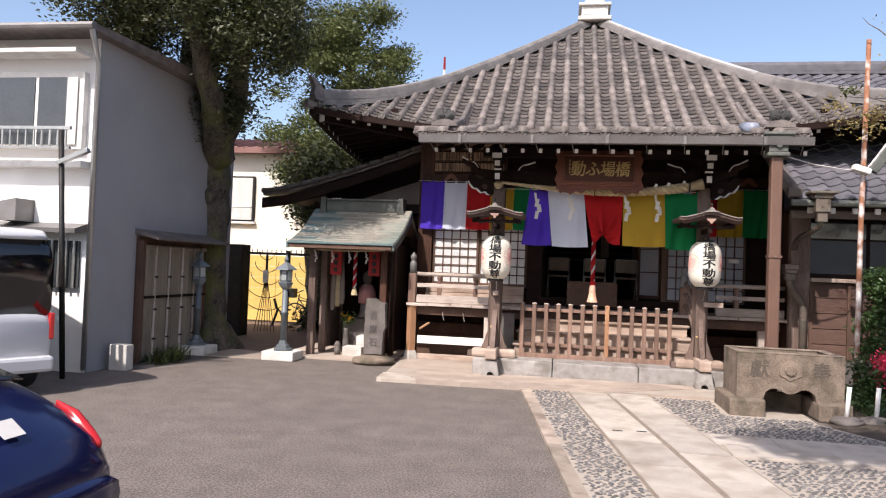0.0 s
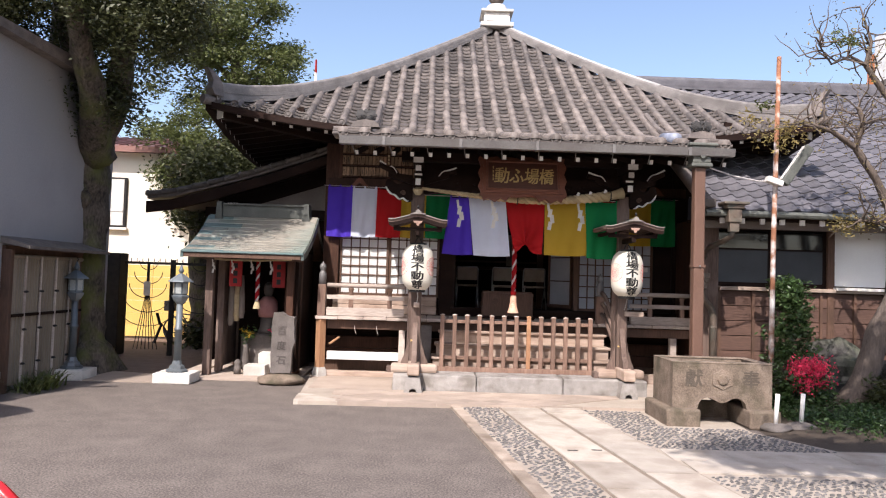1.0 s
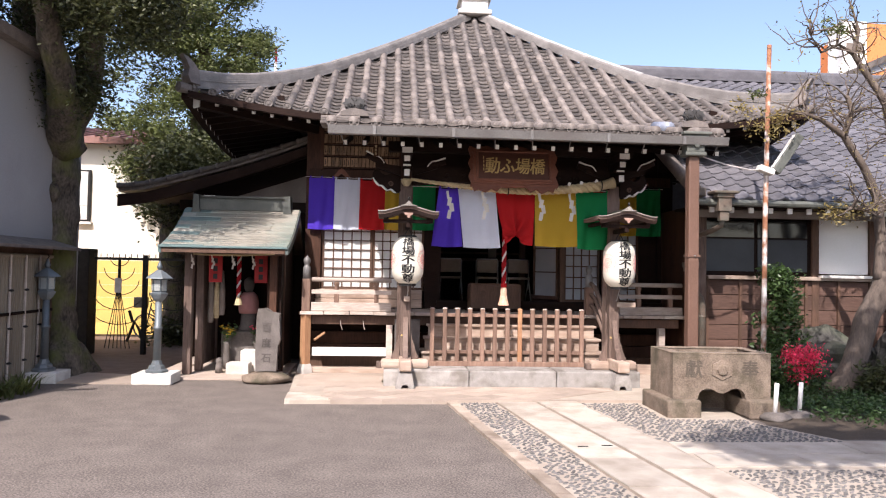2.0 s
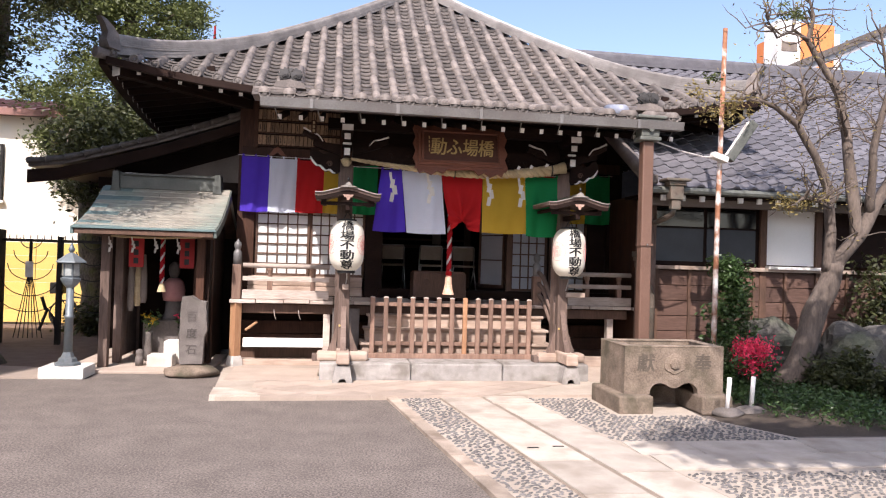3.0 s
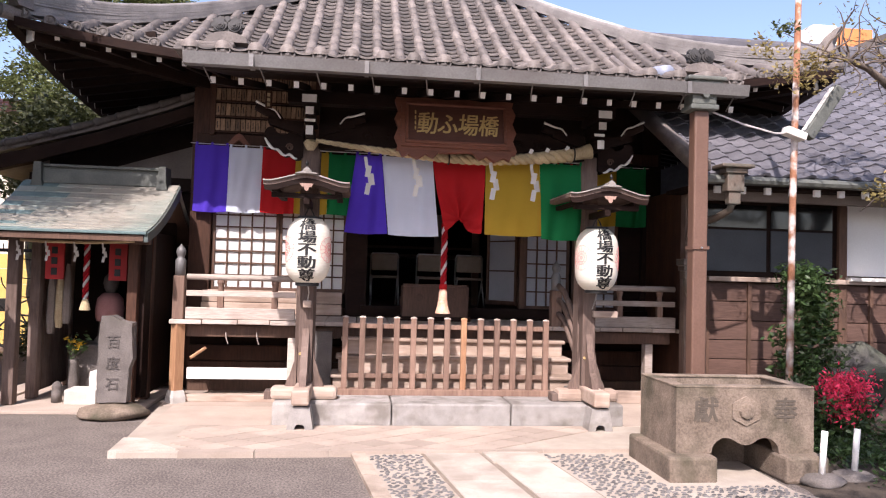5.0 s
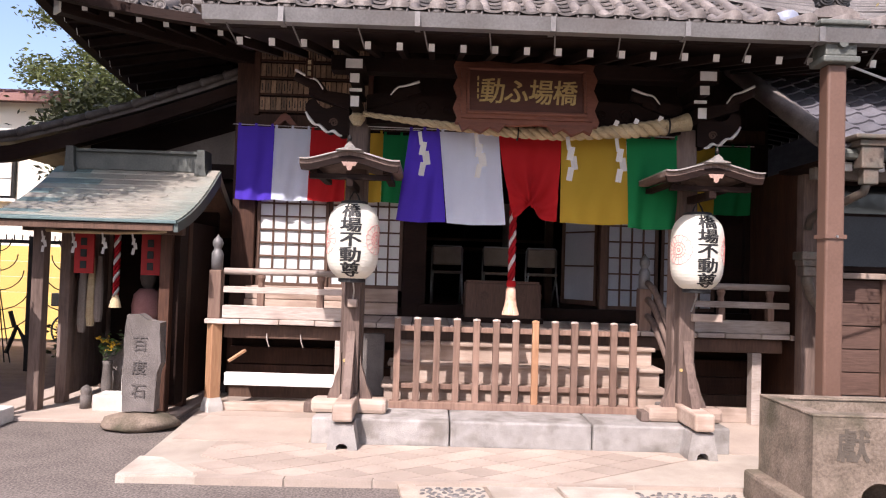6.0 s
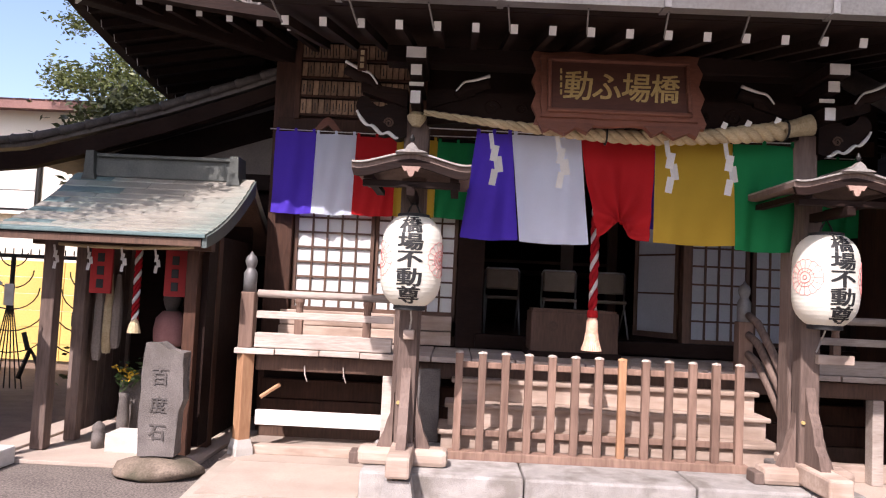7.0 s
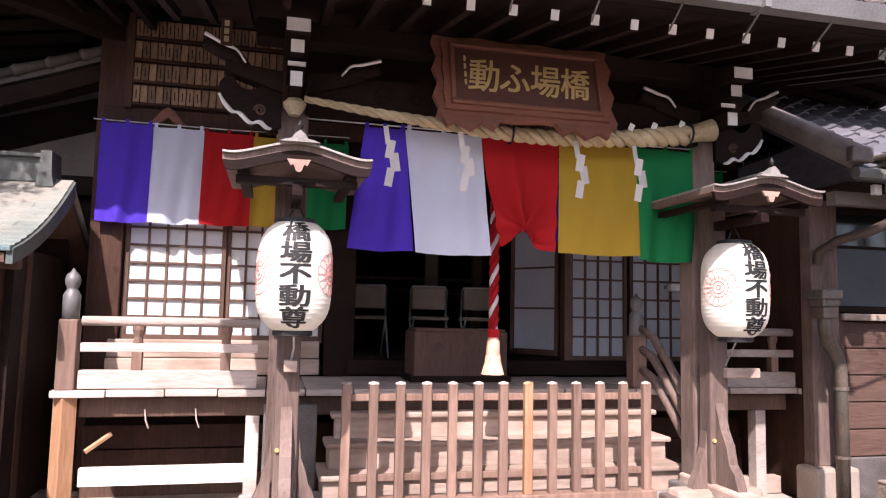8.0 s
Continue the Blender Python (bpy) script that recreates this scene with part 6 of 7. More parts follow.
def lamp_post(x, y):
    t = thing("lamp_post", x, y, 0, "blue-grey cast lantern lamp post on a concrete block", "lamp post", "courtyard lamp posts")
    part("base_block", box(B(), x - .27, x + .27, y - .24, y + .24, 0, .15, .015), STONE_LIGHT, t)
    part("foot", lathe(B(), x, y, [(.16, .15), (.16, .18), (.12, .20), (.11, .24), (.08, .26), (.06, .32)], 8), LAMP_METAL, t)
    part("shaft", lathe(B(), x, y, [(.055, .30), (.05, .75), (.062, .76), (.062, .79), (.048, .80), (.045, 1.16)], 16), LAMP_METAL, t, smooth=True)
    part("collar", lathe(B(), x, y, [(.05, 1.15), (.09, 1.19), (.12, 1.24), (.13, 1.27), (.10, 1.28)], 6), LAMP_METAL, t)
    part("lamp_box", lathe(B(), x, y, [(.10, 1.28), (.115, 1.48)], 6), LAMP_METAL, t)
    for k in range(6):
        a = math.pi / 3 * (k + .5)
        bm = box(B(), -.038, .038, -.003, .003, -.075, .075)
        bm.transform(Matrix.Translation((x + .096 * math.cos(a), y + .096 * math.sin(a), 1.38)) @ Matrix.Rotation(a + math.pi / 2, 4, 'Z'))
        part("pane", bm, LAMP_GLASS, t)
    part("cap", lathe(B(), x, y, [(.19, 1.475), (.185, 1.49), (.11, 1.545), (.06, 1.58), (.03, 1.60)], 6), LAMP_METAL, t)
    part("cap_finial", lathe(B(), x, y, [(.02, 1.60), (.045, 1.64), (.03, 1.67), (.008, 1.73)], 10), LAMP_METAL, t, smooth=True)
    part("hook", tube(B(), [(x, y, 1.73), (x + .02, y, 1.76), (x, y, 1.79)], .007, 5), IRON, t)


lamp_post(-6.58, 10.42)
lamp_post(-5.02, 10.38)

# ---- big evergreen beside the gate ----
def limb(bm, pts, radii, seg=10):
    fine, rr = [], []
    for i in range(len(pts) - 1):
        for k in range(5):
            t = k / 5
            p = Vector(pts[i]).lerp(Vector(pts[i + 1]), t)
            p += Vector((noise.noise(p * 2.1), noise.noise(p * 2.1 + Vector((9, 0, 0))), 0)) * radii[i] * .35
            fine.append(p)
            rr.append((radii[i] + (radii[i + 1] - radii[i]) * t) * (1 + .12 * noise.noise(p * 4)))
    fine.append(Vector(pts[-1]))
    rr.append(radii[-1])
    return tube(bm, fine, rr, seg)


tree = thing("evergreen_tree", -6.6, 11.25, 0, "large evergreen tree with a mossy trunk and dense dark crown", "tree")
bm = B()
limb(bm, [(-6.52, 11.3, -.05), (-6.58, 11.3, .3), (-6.63, 11.3, 1.0), (-6.67, 11.3, 2.2), (-6.76, 11.32, 3.0), (-6.93, 11.35, 3.7), (-7.15, 11.4, 4.4), (-7.26, 11.5, 5.4), (-7.2, 11.5, 6.8), (-7.0, 11.5, 8.0)], [.42, .30, .26, .255, .31, .42, .36, .24, .18, .08], 28)
for v in bm.verts:
    v.co.x -= .2
    way = Vector((v.co.x + 6.9, v.co.y - 11.3, 0)).normalized()
    v.co += way * (.05 * noise.noise(v.co * 3.2) + .03 * noise.noise(v.co * 8.5) + .10 * max(0, noise.noise(v.co * 1.9 + Vector((4, 0, 0)))) )
    if v.co.z < .5:
        a = math.atan2(way.y, way.x)
        v.co += way * (.5 - v.co.z) * .34 * max(0, math.sin(a * 5 + .6))
part("trunk", bm, BARK, tree, smooth=True)
for c, r, sd in (((-6.60, 11.12, 3.95), (.16, .16, .22), 3), ((-7.12, 11.0, 3.4), (.15, .13, .2), 5), ((-6.84, 11.04, 2.75), (.12, .1, .16), 8)):
    part("burl", lump(B(), c, r, sd, .35, 3), BARK, tree, smooth=True)
for e in ([(-6.8, 11.3, 3.6), (-6.4, 11.0, 4.3), (-6.0, 10.5, 5.3), (-5.7, 10.1, 6.4)], [(-6.75, 11.2, 3.4), (-6.5, 10.5, 4.0), (-6.4, 9.8, 4.9), (-6.3, 9.2, 5.8)], [(-7.2, 11.5, 4.4), (-8.0, 11.2, 5.0), (-8.6, 10.8, 5.9)], [(-7.2, 11.4, 5.0), (-6.9, 10.4, 5.8), (-6.6, 9.6, 6.4)], [(-7.2, 11.5, 5.5), (-6.3, 12.2, 6.3), (-5.8, 12.6, 7.0)], [(-7.2, 11.5, 6.0), (-8.2, 12.2, 7.0)]):
    part("limb", limb(B(), e, [.28 - .065 * k for k in range(len(e))], 8), BARK, tree, smooth=True)
rng = random.Random(11)
cen = []
for k in range(190):
    a, rr_ = rng.uniform(0, 6.283), rng.random() ** .5
    x_, y_, z_ = -7.0 + 2.0 * rr_ * math.cos(a), 9.9 + 2.0 * rr_ * math.sin(a), rng.uniform(4.4, 9.0)
    if (x_ < -6.4 and y_ > 8.0 and z_ < 5.6) or (z_ < 4.8 and x_ > -5.6):
        continue
    cen.append((x_, y_, z_))
cen += [(-6.15 + rng.uniform(-.35, .45), rng.uniform(8.9, 10.9), rng.uniform(5.1, 6.0)) for k in range(22)]
cen += [(-7.2 + rng.uniform(-.3, .25), rng.uniform(10.4, 10.9), rng.uniform(3.7, 4.8)) for k in range(12)]
cen += [(-5.5 + rng.uniform(-.5, .4), rng.uniform(9.4, 10.8), rng.uniform(4.6, 6.4)) for k in range(26)]
cen += [(-8.0 + rng.uniform(-.7, .6), rng.uniform(9.0, 10.6), rng.uniform(5.3, 8.2)) for k in range(48)]
cen += [(-4.95 + rng.uniform(-.35, .25), rng.uniform(9.2, 10.0), rng.uniform(4.75, 5.6)) for k in range(14)]
cen += [(rng.uniform(-8.3, -6.9), rng.uniform(9.3, 10.6), rng.uniform(4.95, 6.6)) for k in range(46)]
cen += [(-6.45 + rng.uniform(-.3, .35), rng.uniform(10.5, 10.95), rng.uniform(3.9, 5.2)) for k in range(16)]
part("crown", leaves(98000, cen, (.20, .22, .17), .037, 5), LEAF, tree, "dense dark green crown with gaps")
tree_b = thing("background_tree", -6.6, 18, 0, "tall olive-green evergreen tree behind the hall", "tree")
part("trunk", limb(B(), [(-6.6, 18, 0), (-6.5, 18, 3), (-6.6, 18, 5.6), (-6.4, 18, 7.9)], [.30, .24, .16, .05], 10), BARK, tree_b, smooth=True)
cen = []
for k in range(150):
    z_ = 3.2 + 5.4 * rng.random()
    w = 2.0 * max(.12, 1 - ((z_ - 5.3) / 3.7) ** 2) ** .5 * (.85 if z_ < 4.5 else 1)
    a, q = rng.uniform(0, 6.283), rng.random() ** .4
    tip = Vector((-6.6 + w * q * math.cos(a), 17.9 + w * .65 * q * math.sin(a), z_))
    cen += [tuple(tip + Vector((rng.gauss(0, .16), rng.gauss(0, .16), rng.gauss(0, .12)))) for j in range(5)]
    if k % 9 == 0:
        root = Vector((-6.55, 18, max(2.6, z_ - .9)))
        part("limb", limb(B(), [root, root.lerp(tip, .6) + Vector((0, 0, .1)), tip], [.09, .05, .015], 6), BARK, tree_b, smooth=True)
part("crown", leaves(80000, cen, (.17, .17, .12), .048, 6), LEAF_LIGHT, tree_b)
tree_c = thing("gate_tree", -6.3, 15.5, 0, "dark-trunked leafy tree behind the iron gate", "tree")
part("trunk", limb(B(), [(-6.2, 15.6, 0), (-6.3, 15.6, 1.4), (-6.5, 15.6, 2.6), (-6.9, 15.6, 4.0)], [.36, .29, .22, .08], 10), BARK, tree_c, smooth=True)
cen = [(-6.1 + rng.uniform(-.75, .8), 15.5 + rng.uniform(-.6, .6), rng.uniform(2.7, 4.3)) for k in range(34)] + [(-6.1 + rng.uniform(-.3, .3), 15.4 + rng.uniform(-.3, .3), rng.uniform(.15, .4)) for k in range(6)]
part("crown", leaves(9000, cen, (.22, .22, .18), .06, 8), LEAF, tree_c)

# ---- iron gate and lane ----
tagged(part("gate_pad", prism(B(), [(-6.4, 10.2), (-4.95, 10.2), (-4.95, 10.9), (-6.3, 11.2)], 0, .02, "z"), CONCRETE, None), "pale concrete threshold before the gate", "pavement", kind="structure")
tagged(part("lane", prism(B(), [(-7.6, 11.2), (-4.95, 10.9), (-5.3, 17), (-9.0, 17)], 0, .012, "z"), surface("brown_lane_soil", (.10, .065, .05), (.2, .14, .11), .95, 5, 60, .2, vary=0), None), "brown shaded lane leading to the gate", "lane", kind="structure")
gate = thing("iron_gate", -6.5, 13.6, 0, "black iron gate with curved bars standing open", "gate")
for x_ in (-7.28, -6.28):
    part("gate_post", box(B(), x_ - .04, x_ + .04, 13.56, 13.64, 0, 1.85), IRON, gate)
part("stone_pier", box(B(), -7.55, -7.22, 13.4, 13.8, 0, 1.95, .02), IRON, gate)
part("top_bar", box(B(), -7.2, -5.3, 13.585, 13.615, 1.75, 1.80), IRON, gate)
for k in range(18):
    tube(bm := B(), [(-7.2 + k * .11, 13.6, 1.80), (-7.2 + k * .11, 13.6, 1.87)], .008, 5)
    part("spike", bm, IRON, gate)
for k in range(5):
    for cx in (-6.75, -5.75):
        w, z_ = .18 + .09 * k, 1.66 - .22 * k
        tube(bm := B(), [(cx + w * math.cos(a), 13.6, z_ + (.18 + .05 * k) * (-math.sin(a)) + .16) for a in (math.pi * q / 10 for q in range(11))], .008, 6)
        part("curved_bar", bm, IRON, gate)
for k in range(7):
    tube(bm := B(), [(-6.75, 13.6, 1.35), (-6.98 + k * .076, 13.6, .12)], .008, 6)
    part("fan_bar", bm, IRON, gate)
part("upright", box(B(), -6.77, -6.73, 13.58, 13.62, 1.2, 1.78), IRON, gate)
part("notice", box(B(), -6.81, -6.69, 13.55, 13.57, 1.15, 1.42), WHITE_PAINT, gate, "small white notice")
tube(bm := B(), [(-6.58, 13.6, .25), (-6.45, 13.6, .62), (-6.35, 13.6, .45), (-6.28, 13.6, .2)], .03, 6)
part("wrought_figure", bm, IRON, gate, "abstract wrought scroll")
tube(bm := B(), [(-6.48, 13.6, .60), (-6.55, 13.6, .82)], .03, 6)
part("wrought_bar", bm, IRON, gate)
site = thing("panel_wall", -8, 17, 0, "yellow panel wall with horizontal joints behind the gate", "wall", kind="structure")
for k in range(6):
    for c in range(6):
        part("panel", box(B(), -12 + c * 1.35, -10.66 + c * 1.35, 17, 17.06, .06 + k * .285, .338 + k * .285, .004), YELLOW_WALL, site)
bike = thing("bicycle", -6.85, 16.4, 0, "small dark bicycle parked by the panel wall", "bicycle")
for x_ in (-7.15, -6.5):
    tube(bm := B(), [(x_ + .28 * math.cos(t * .2618), 16.4, .30 + .28 * math.sin(t * .2618)) for t in range(25)], .018, 6, False)
    part("tyre", bm, RUBBER, bike)
    for q in range(6):
        tube(bm := B(), [(x_, 16.4, .3), (x_ + .27 * math.cos(q), 16.4, .3 + .27 * math.sin(q))], .003, 4)
        part("spoke", bm, STEEL, bike)
for p, q in (((-7.15, .3), (-7.05, .82)), ((-7.05, .66), (-6.7, .62)), ((-6.7, .62), (-6.78, .28)), ((-6.78, .28), (-7.06, .7)), ((-6.78, .28), (-6.5, .3)), ((-6.72, .62), (-6.5, .3)), ((-7.1, .85), (-6.95, .92))):
    tube(bm := B(), [(p[0], 16.4, p[1]), (q[0], 16.4, q[1])], .016, 6)
    part("frame_tube", bm, IRON, bike)
part("saddle", box(B(), -6.8, -6.58, 16.35, 16.45, .72, .78, .02), RUBBER, bike)
part("basket", box(B(), -7.4, -7.15, 16.28, 16.52, .72, .95, .01), IRON, bike)

# ---- far cream building ----
cb = thing("cream_building", -12, 22, 0, "cream rendered house with a red-brown metal roof", "building")
part("wall", box(B(), -16.5, -6.9, 18, 24, 0, 4.66), CREAM, cb)
part("roof", prism(B(), [(17.65, 4.62), (17.65, 4.74), (21, 5.55), (24.4, 4.74), (24.4, 4.62)], -16.8, -6.7, "x"), ROOF_METAL, cb)
for k in range(34):
    bar(bm := B(), (-16.7 + k * .30, 17.64, 4.755), (-16.7 + k * .30, 21, 5.565), .03, .04)
    part("roof_seam", bm, ROOF_METAL, cb)
part("roof_fascia", box(B(), -16.8, -6.7, 17.60, 17.65, 4.58, 4.72), ROOF_METAL, cb)
x_ = -10.58
w = part("window", box(B(), x_ - .05, x_ + 1.50, 17.92, 18.02, 2.70, 3.97, .01), IRON, cb, "dark-framed window with a brown screen and pale curtain")
part("sash", box(B(), x_, x_ + .70, 17.90, 17.93, 2.75, 3.92), WOOD_NEW, w)
part("sash", box(B(), x_ + .75, x_ + 1.45, 17.90, 17.93, 2.75, 3.92), CURTAIN, w)
part("bar", box(B(), x_ + .76, x_ + 1.44, 17.885, 17.90, 3.10, 3.14), WHITE_PAINT, w)
part("sill", box(B(), x_ - .1, x_ + 1.55, 17.88, 18.0, 2.64, 2.70), WHITE_PAINT, w)

# ---- white two-storey house ----
hs = thing("white_house", -10, 10, 0, "two-storey white house, its side wall greyed for shade", "house")
part("wall", box(B(), -15, -6.85, 7.9, 12.0, 0, 4.58), PLASTER, hs)
# side away from the sun: its shade is in the colour
part("side_render", box(B(), -6.852, -6.83, 7.93, 12.0, 0, 4.58), PLASTER_SHADED, hs, "side wall render greyed for the shade on it")
part("roof", prism(B(), [(7.45, 4.56), (7.45, 4.64), (9.95, 4.74), (12.4, 4.64), (12.4, 4.56)], -15.3, -6.66, "x"), TILE, hs)
part("eave_gutter", tube(B(), [(-15.2, 7.42, 4.62), (-6.6, 7.42, 4.58)], .05, 8), GUTTER, hs)
part("downpipe", tube(B(), [(-6.66, 7.45, 4.58), (-6.80, 7.75, 4.35), (-6.81, 7.84, 4.2), (-6.81, 7.84, .05)], .038, 8), STEEL, hs, smooth=True)
part("canopy", box(B(), -15, -6.95, 7.55, 7.9, 4.28, 4.34, .01), WHITE_PAINT, hs)
win = part("window", box(B(), -9.9, -6.98, 7.80, 7.9, 3.02, 4.08, .01), WHITE_PAINT, hs, "sliding window with white frames")
for x0, x1 in ((-9.8, -9.0), (-8.95, -7.72), (-7.66, -7.08)):
    part("pane", box(B(), x0, x1, 7.785, 7.80, 3.08, 4.0), WINDOW_GLASS, win)
part("curtain", box(B(), -7.22, -7.06, 7.775, 7.785, 3.08, 4.0), CURTAIN, win)
rl = part("balcony_rail", box(B(), -10, -6.95, 7.52, 7.56, 3.24, 3.28), STEEL, hs)
part("lower_bar", box(B(), -10, -6.95, 7.52, 7.56, 2.98, 3.01), STEEL, rl)
for k in range(26):
    part("baluster", box(B(), -9.98 + k * .118, -9.96 + k * .118, 7.53, 7.55, 3.0, 3.25), STEEL, rl)
part("ledge", box(B(), -15, -6.9, 7.7, 7.9, 2.76, 2.86, .01), WHITE_PAINT, hs)
part("hood", prism(B(), [(-8.08, 2.02), (-8.05, 2.26), (-7.72, 2.32), (-7.72, 2.02)], 7.55, 7.9), GUTTER, hs, "grey vent hood")
part("lower_roof", prism(B(), [(7.62, 1.94), (7.9, 2.02), (7.9, 1.94), (7.63, 1.88)], -15, -6.88, "x"), GUTTER, hs)
lw2 = part("lower_window", box(B(), -7.62, -6.98, 7.84, 7.9, 1.14, 1.78, .006), WINDOW_GLASS, hs)
for k in range(6):
    part("window_bar", box(B(), -7.58 + k * .11, -7.555 + k * .11, 7.80, 7.83, 1.14, 1.78), STEEL, lw2)
part("side_lean_to", prism(B(), [(-6.83, 2.02), (-6.45, 1.90), (-6.45, 1.86), (-6.83, 1.94)], 8.9, 11.2), TILE, hs)
part("side_boarding", box(B(), -6.83, -6.79, 8.95, 11.1, .1, 1.9), WOOD_BROWN, hs)
bam = thing("bamboo_fence", -6.74, 9.9, 0, "tan bamboo panel fence tied with dark cord", "fence")
part("end_post", box(B(), -6.80, -6.70, 8.93, 9.01, 0, 1.85, .01), WOOD_BROWN, bam)
for k in range(30):
    part("bamboo_slat", tube(B(), [(-6.74, 9.04 + k * .06, .08), (-6.74, 9.04 + k * .06, 1.74)], .031, 6), BAMBOO, bam)
for z_ in (.99,):
    part("cross_rail", box(B(), -6.71, -6.685, 9.0, 10.85, z_ - .02, z_ + .02), WOOD_DARK, bam)
part("top_rail", tube(B(), [(-6.72, 9.0, 1.76), (-6.72, 10.85, 1.76)], .03, 8), BAMBOO, bam)
for y_ in (9.28, 9.66, 10.06, 10.45):
    part("upright_cane", tube(B(), [(-6.695, y_, .1), (-6.695, y_, 1.77)], .018, 7), WOOD_GREY, bam)
    for z_ in (.35, .8, 1.3):
        part("cord_knot", lump(B(), (-6.675, y_, z_), (.03, .035, .02), 2, .3, 1), INK, bam)
tagged(part("white_stub_post", box(B(), -6.72, -6.45, 8.25, 8.42, 0, .36, .012), STONE_LIGHT, None), "short chipped white concrete post by the fence", "post")
gr = thing("leafy_clump", -6.5, 9.3, 0, "clump of long-leaved grassy plant at the fence foot", "plant")
vs, fs = [], []
for k in range(150):
    a, ln = rng.uniform(0, 6.283), rng.uniform(.22, .46)
    bx, by = -6.5 + rng.uniform(-.2, .2), 9.3 + rng.uniform(-.35, .5)
    o_ = len(vs)
    for i in range(4):
        t = i / 3
        r_ = ln * .75 * t
        z_ = ln * (t * 1.25 - .75 * t * t)
        w = .012 * (1 - t) + .001
        vs += [(bx + r_ * math.cos(a) - w * math.sin(a), by + r_ * math.sin(a) + w * math.cos(a), z_), (bx + r_ * math.cos(a) + w * math.sin(a), by + r_ * math.sin(a) - w * math.cos(a), z_)]
    fs += [(o_ + 2 * i, o_ + 2 * i + 1, o_ + 2 * i + 3, o_ + 2 * i + 2) for i in range(3)]
part("foliage", (vs, [], fs), LEAF_LIGHT, gr)
up = thing("service_pole", -6.75, 7.45, 0, "thin dark metal pole with a small lamp arm", "pole")
part("shaft", tube(B(), [(-6.78, 7.4, 0), (-6.98, 7.4, 3.2)], .034, 10), IRON, up, smooth=True)
part("lamp_arm", box(B(), -6.98, -6.52, 7.34, 7.42, 2.74, 2.80, .01, Matrix.Translation((-6.98, 7.4, 2.76)) @ Matrix.Rotation(radians(-22), 4, 'Y') @ Matrix.Translation((6.98, -7.4, -2.76))), STEEL, up)


# ---- vehicles ----
def loft(st, n=20, e=4.0):
    bm = B()
    rings = []
    for L, w, z0, z1 in st:
        r = []
        for k in range(n):
            a = 2 * math.pi * k / n
            c, s = math.cos(a), math.sin(a)
            r.append(bm.verts.new((L, w * math.copysign(abs(c) ** (2 / e), c), (z0 + z1) / 2 + (z1 - z0) / 2 * math.copysign(abs(s) ** (2 / e), s))))
        rings.append(r)
    for r, s in zip(rings, rings[1:]):
        for k in range(n):
            bm.faces.new((r[k], r[(k + 1) % n], s[(k + 1) % n], s[k]))
    bm.faces.new(rings[0][::-1])
    bm.faces.new(rings[-1])
    return bm


def put(bm, m):
    bm.transform(m)
    return bm


def wheel(x, y, m, r, parent):
    w = B()
    lathe(w, 0, 0, [(r * .6, -.09), (r * .95, -.09), (r, -.06), (r, .06), (r * .95, .09), (r * .6, .09)], 24)
    t = part("tyre", put(w, m @ pose(x, y, r, 90)), RUBBER, parent)
    w = lathe(B(), 0, 0, [(r * .58, -.085), (r * .6, .085), (r * .2, .06)], 20)
    part("rim", put(w, m @ pose(x, y, r, 90)), STEEL, t)


def blue_car(m):
    p = m.translation
    t = thing("parked_car", p.x, p.y, 0, "glossy dark navy hatchback parked on the asphalt", "car")
    part("body", put(loft([(.0, .62, .33, .52), (.03, .72, .27, .60), (.12, .79, .22, .72), (.27, .82, .20, .84), (.5, .84, .18, .95), (.75, .85, .18, 1.04), (.95, .85, .18, 1.07), (3.0, .85, .18, .97), (3.6, .82, .2, .85), (3.95, .68, .28, .65)], 28, 3.4), m), CAR_BLUE, t, smooth=True)
    part("cabin_glass", put(loft([(.62, .56, .85, .95), (.9, .63, .85, 1.14), (1.35, .66, .85, 1.40), (2.2, .66, .85, 1.45), (2.9, .62, .85, 1.15), (3.2, .55, .85, .96)], 24, 3.6), m), GLASS_DARK, t, smooth=True)
    part("roof_panel", put(loft([(1.3, .60, 1.38, 1.42), (1.6, .64, 1.40, 1.475), (2.2, .64, 1.40, 1.475), (2.45, .60, 1.36, 1.40)], 20, 3.6), m), CAR_BLUE, t, smooth=True)
    for s in (-1, 1):
        part("tail_lamp", put(loft([(.06, .012, .60, .64), (.12, .032, .61, .69), (.23, .032, .66, .78), (.36, .008, .78, .82)], 12, 2.6), m @ pose(.03, s * .70, .0, 0, 0, s * 9)), TAIL_RED, t, "red wraparound tail lamp", smooth=True)
        for L in (.75, 3.05):
            wheel(L, s * .76, m, .29, t)
    part("bumper", put(loft([(-.05, .55, .32, .47), (-.03, .72, .26, .50), (.15, .83, .24, .52)], 20, 4), m), CAR_BLUE, t, smooth=True)
    top = [(.12, .72), (.27, .84), (.5, .95), (.75, 1.04), (.95, 1.07)]

    def lid(L, y_, lift):
        z = next(b + (d - b) * (L - a) / (c - a) for (a, b), (c, d) in zip(top, top[1:]) if L <= c)
        return (L - .5 * lift, y_, z + lift - .05 * abs(y_ / .78) ** 4)

    part("hatch_glass", put(sheet(lambda u, v: lid(.50 + .42 * v, (u - .5) * (1.26 - .16 * v), .016), 14, 12, .01), m), GLASS_DARK, t, smooth=True)
    for y_, w, L0, L1 in ((-.18, .065, .155, .235), (-.13, .04, .27, .35)):
        part("sticker", put(sheet(lambda u, v: lid(L0 + (L1 - L0) * v, y_ + (u - .5) * 2 * w, .022), 5, 4, .002), m), WHITE_PAINT, t, "white rear window sticker")
    part("plate_bar", put(box(B(), -.062, -.05, -.16, .16, .36, .44), m), WHITE_PAINT, t)


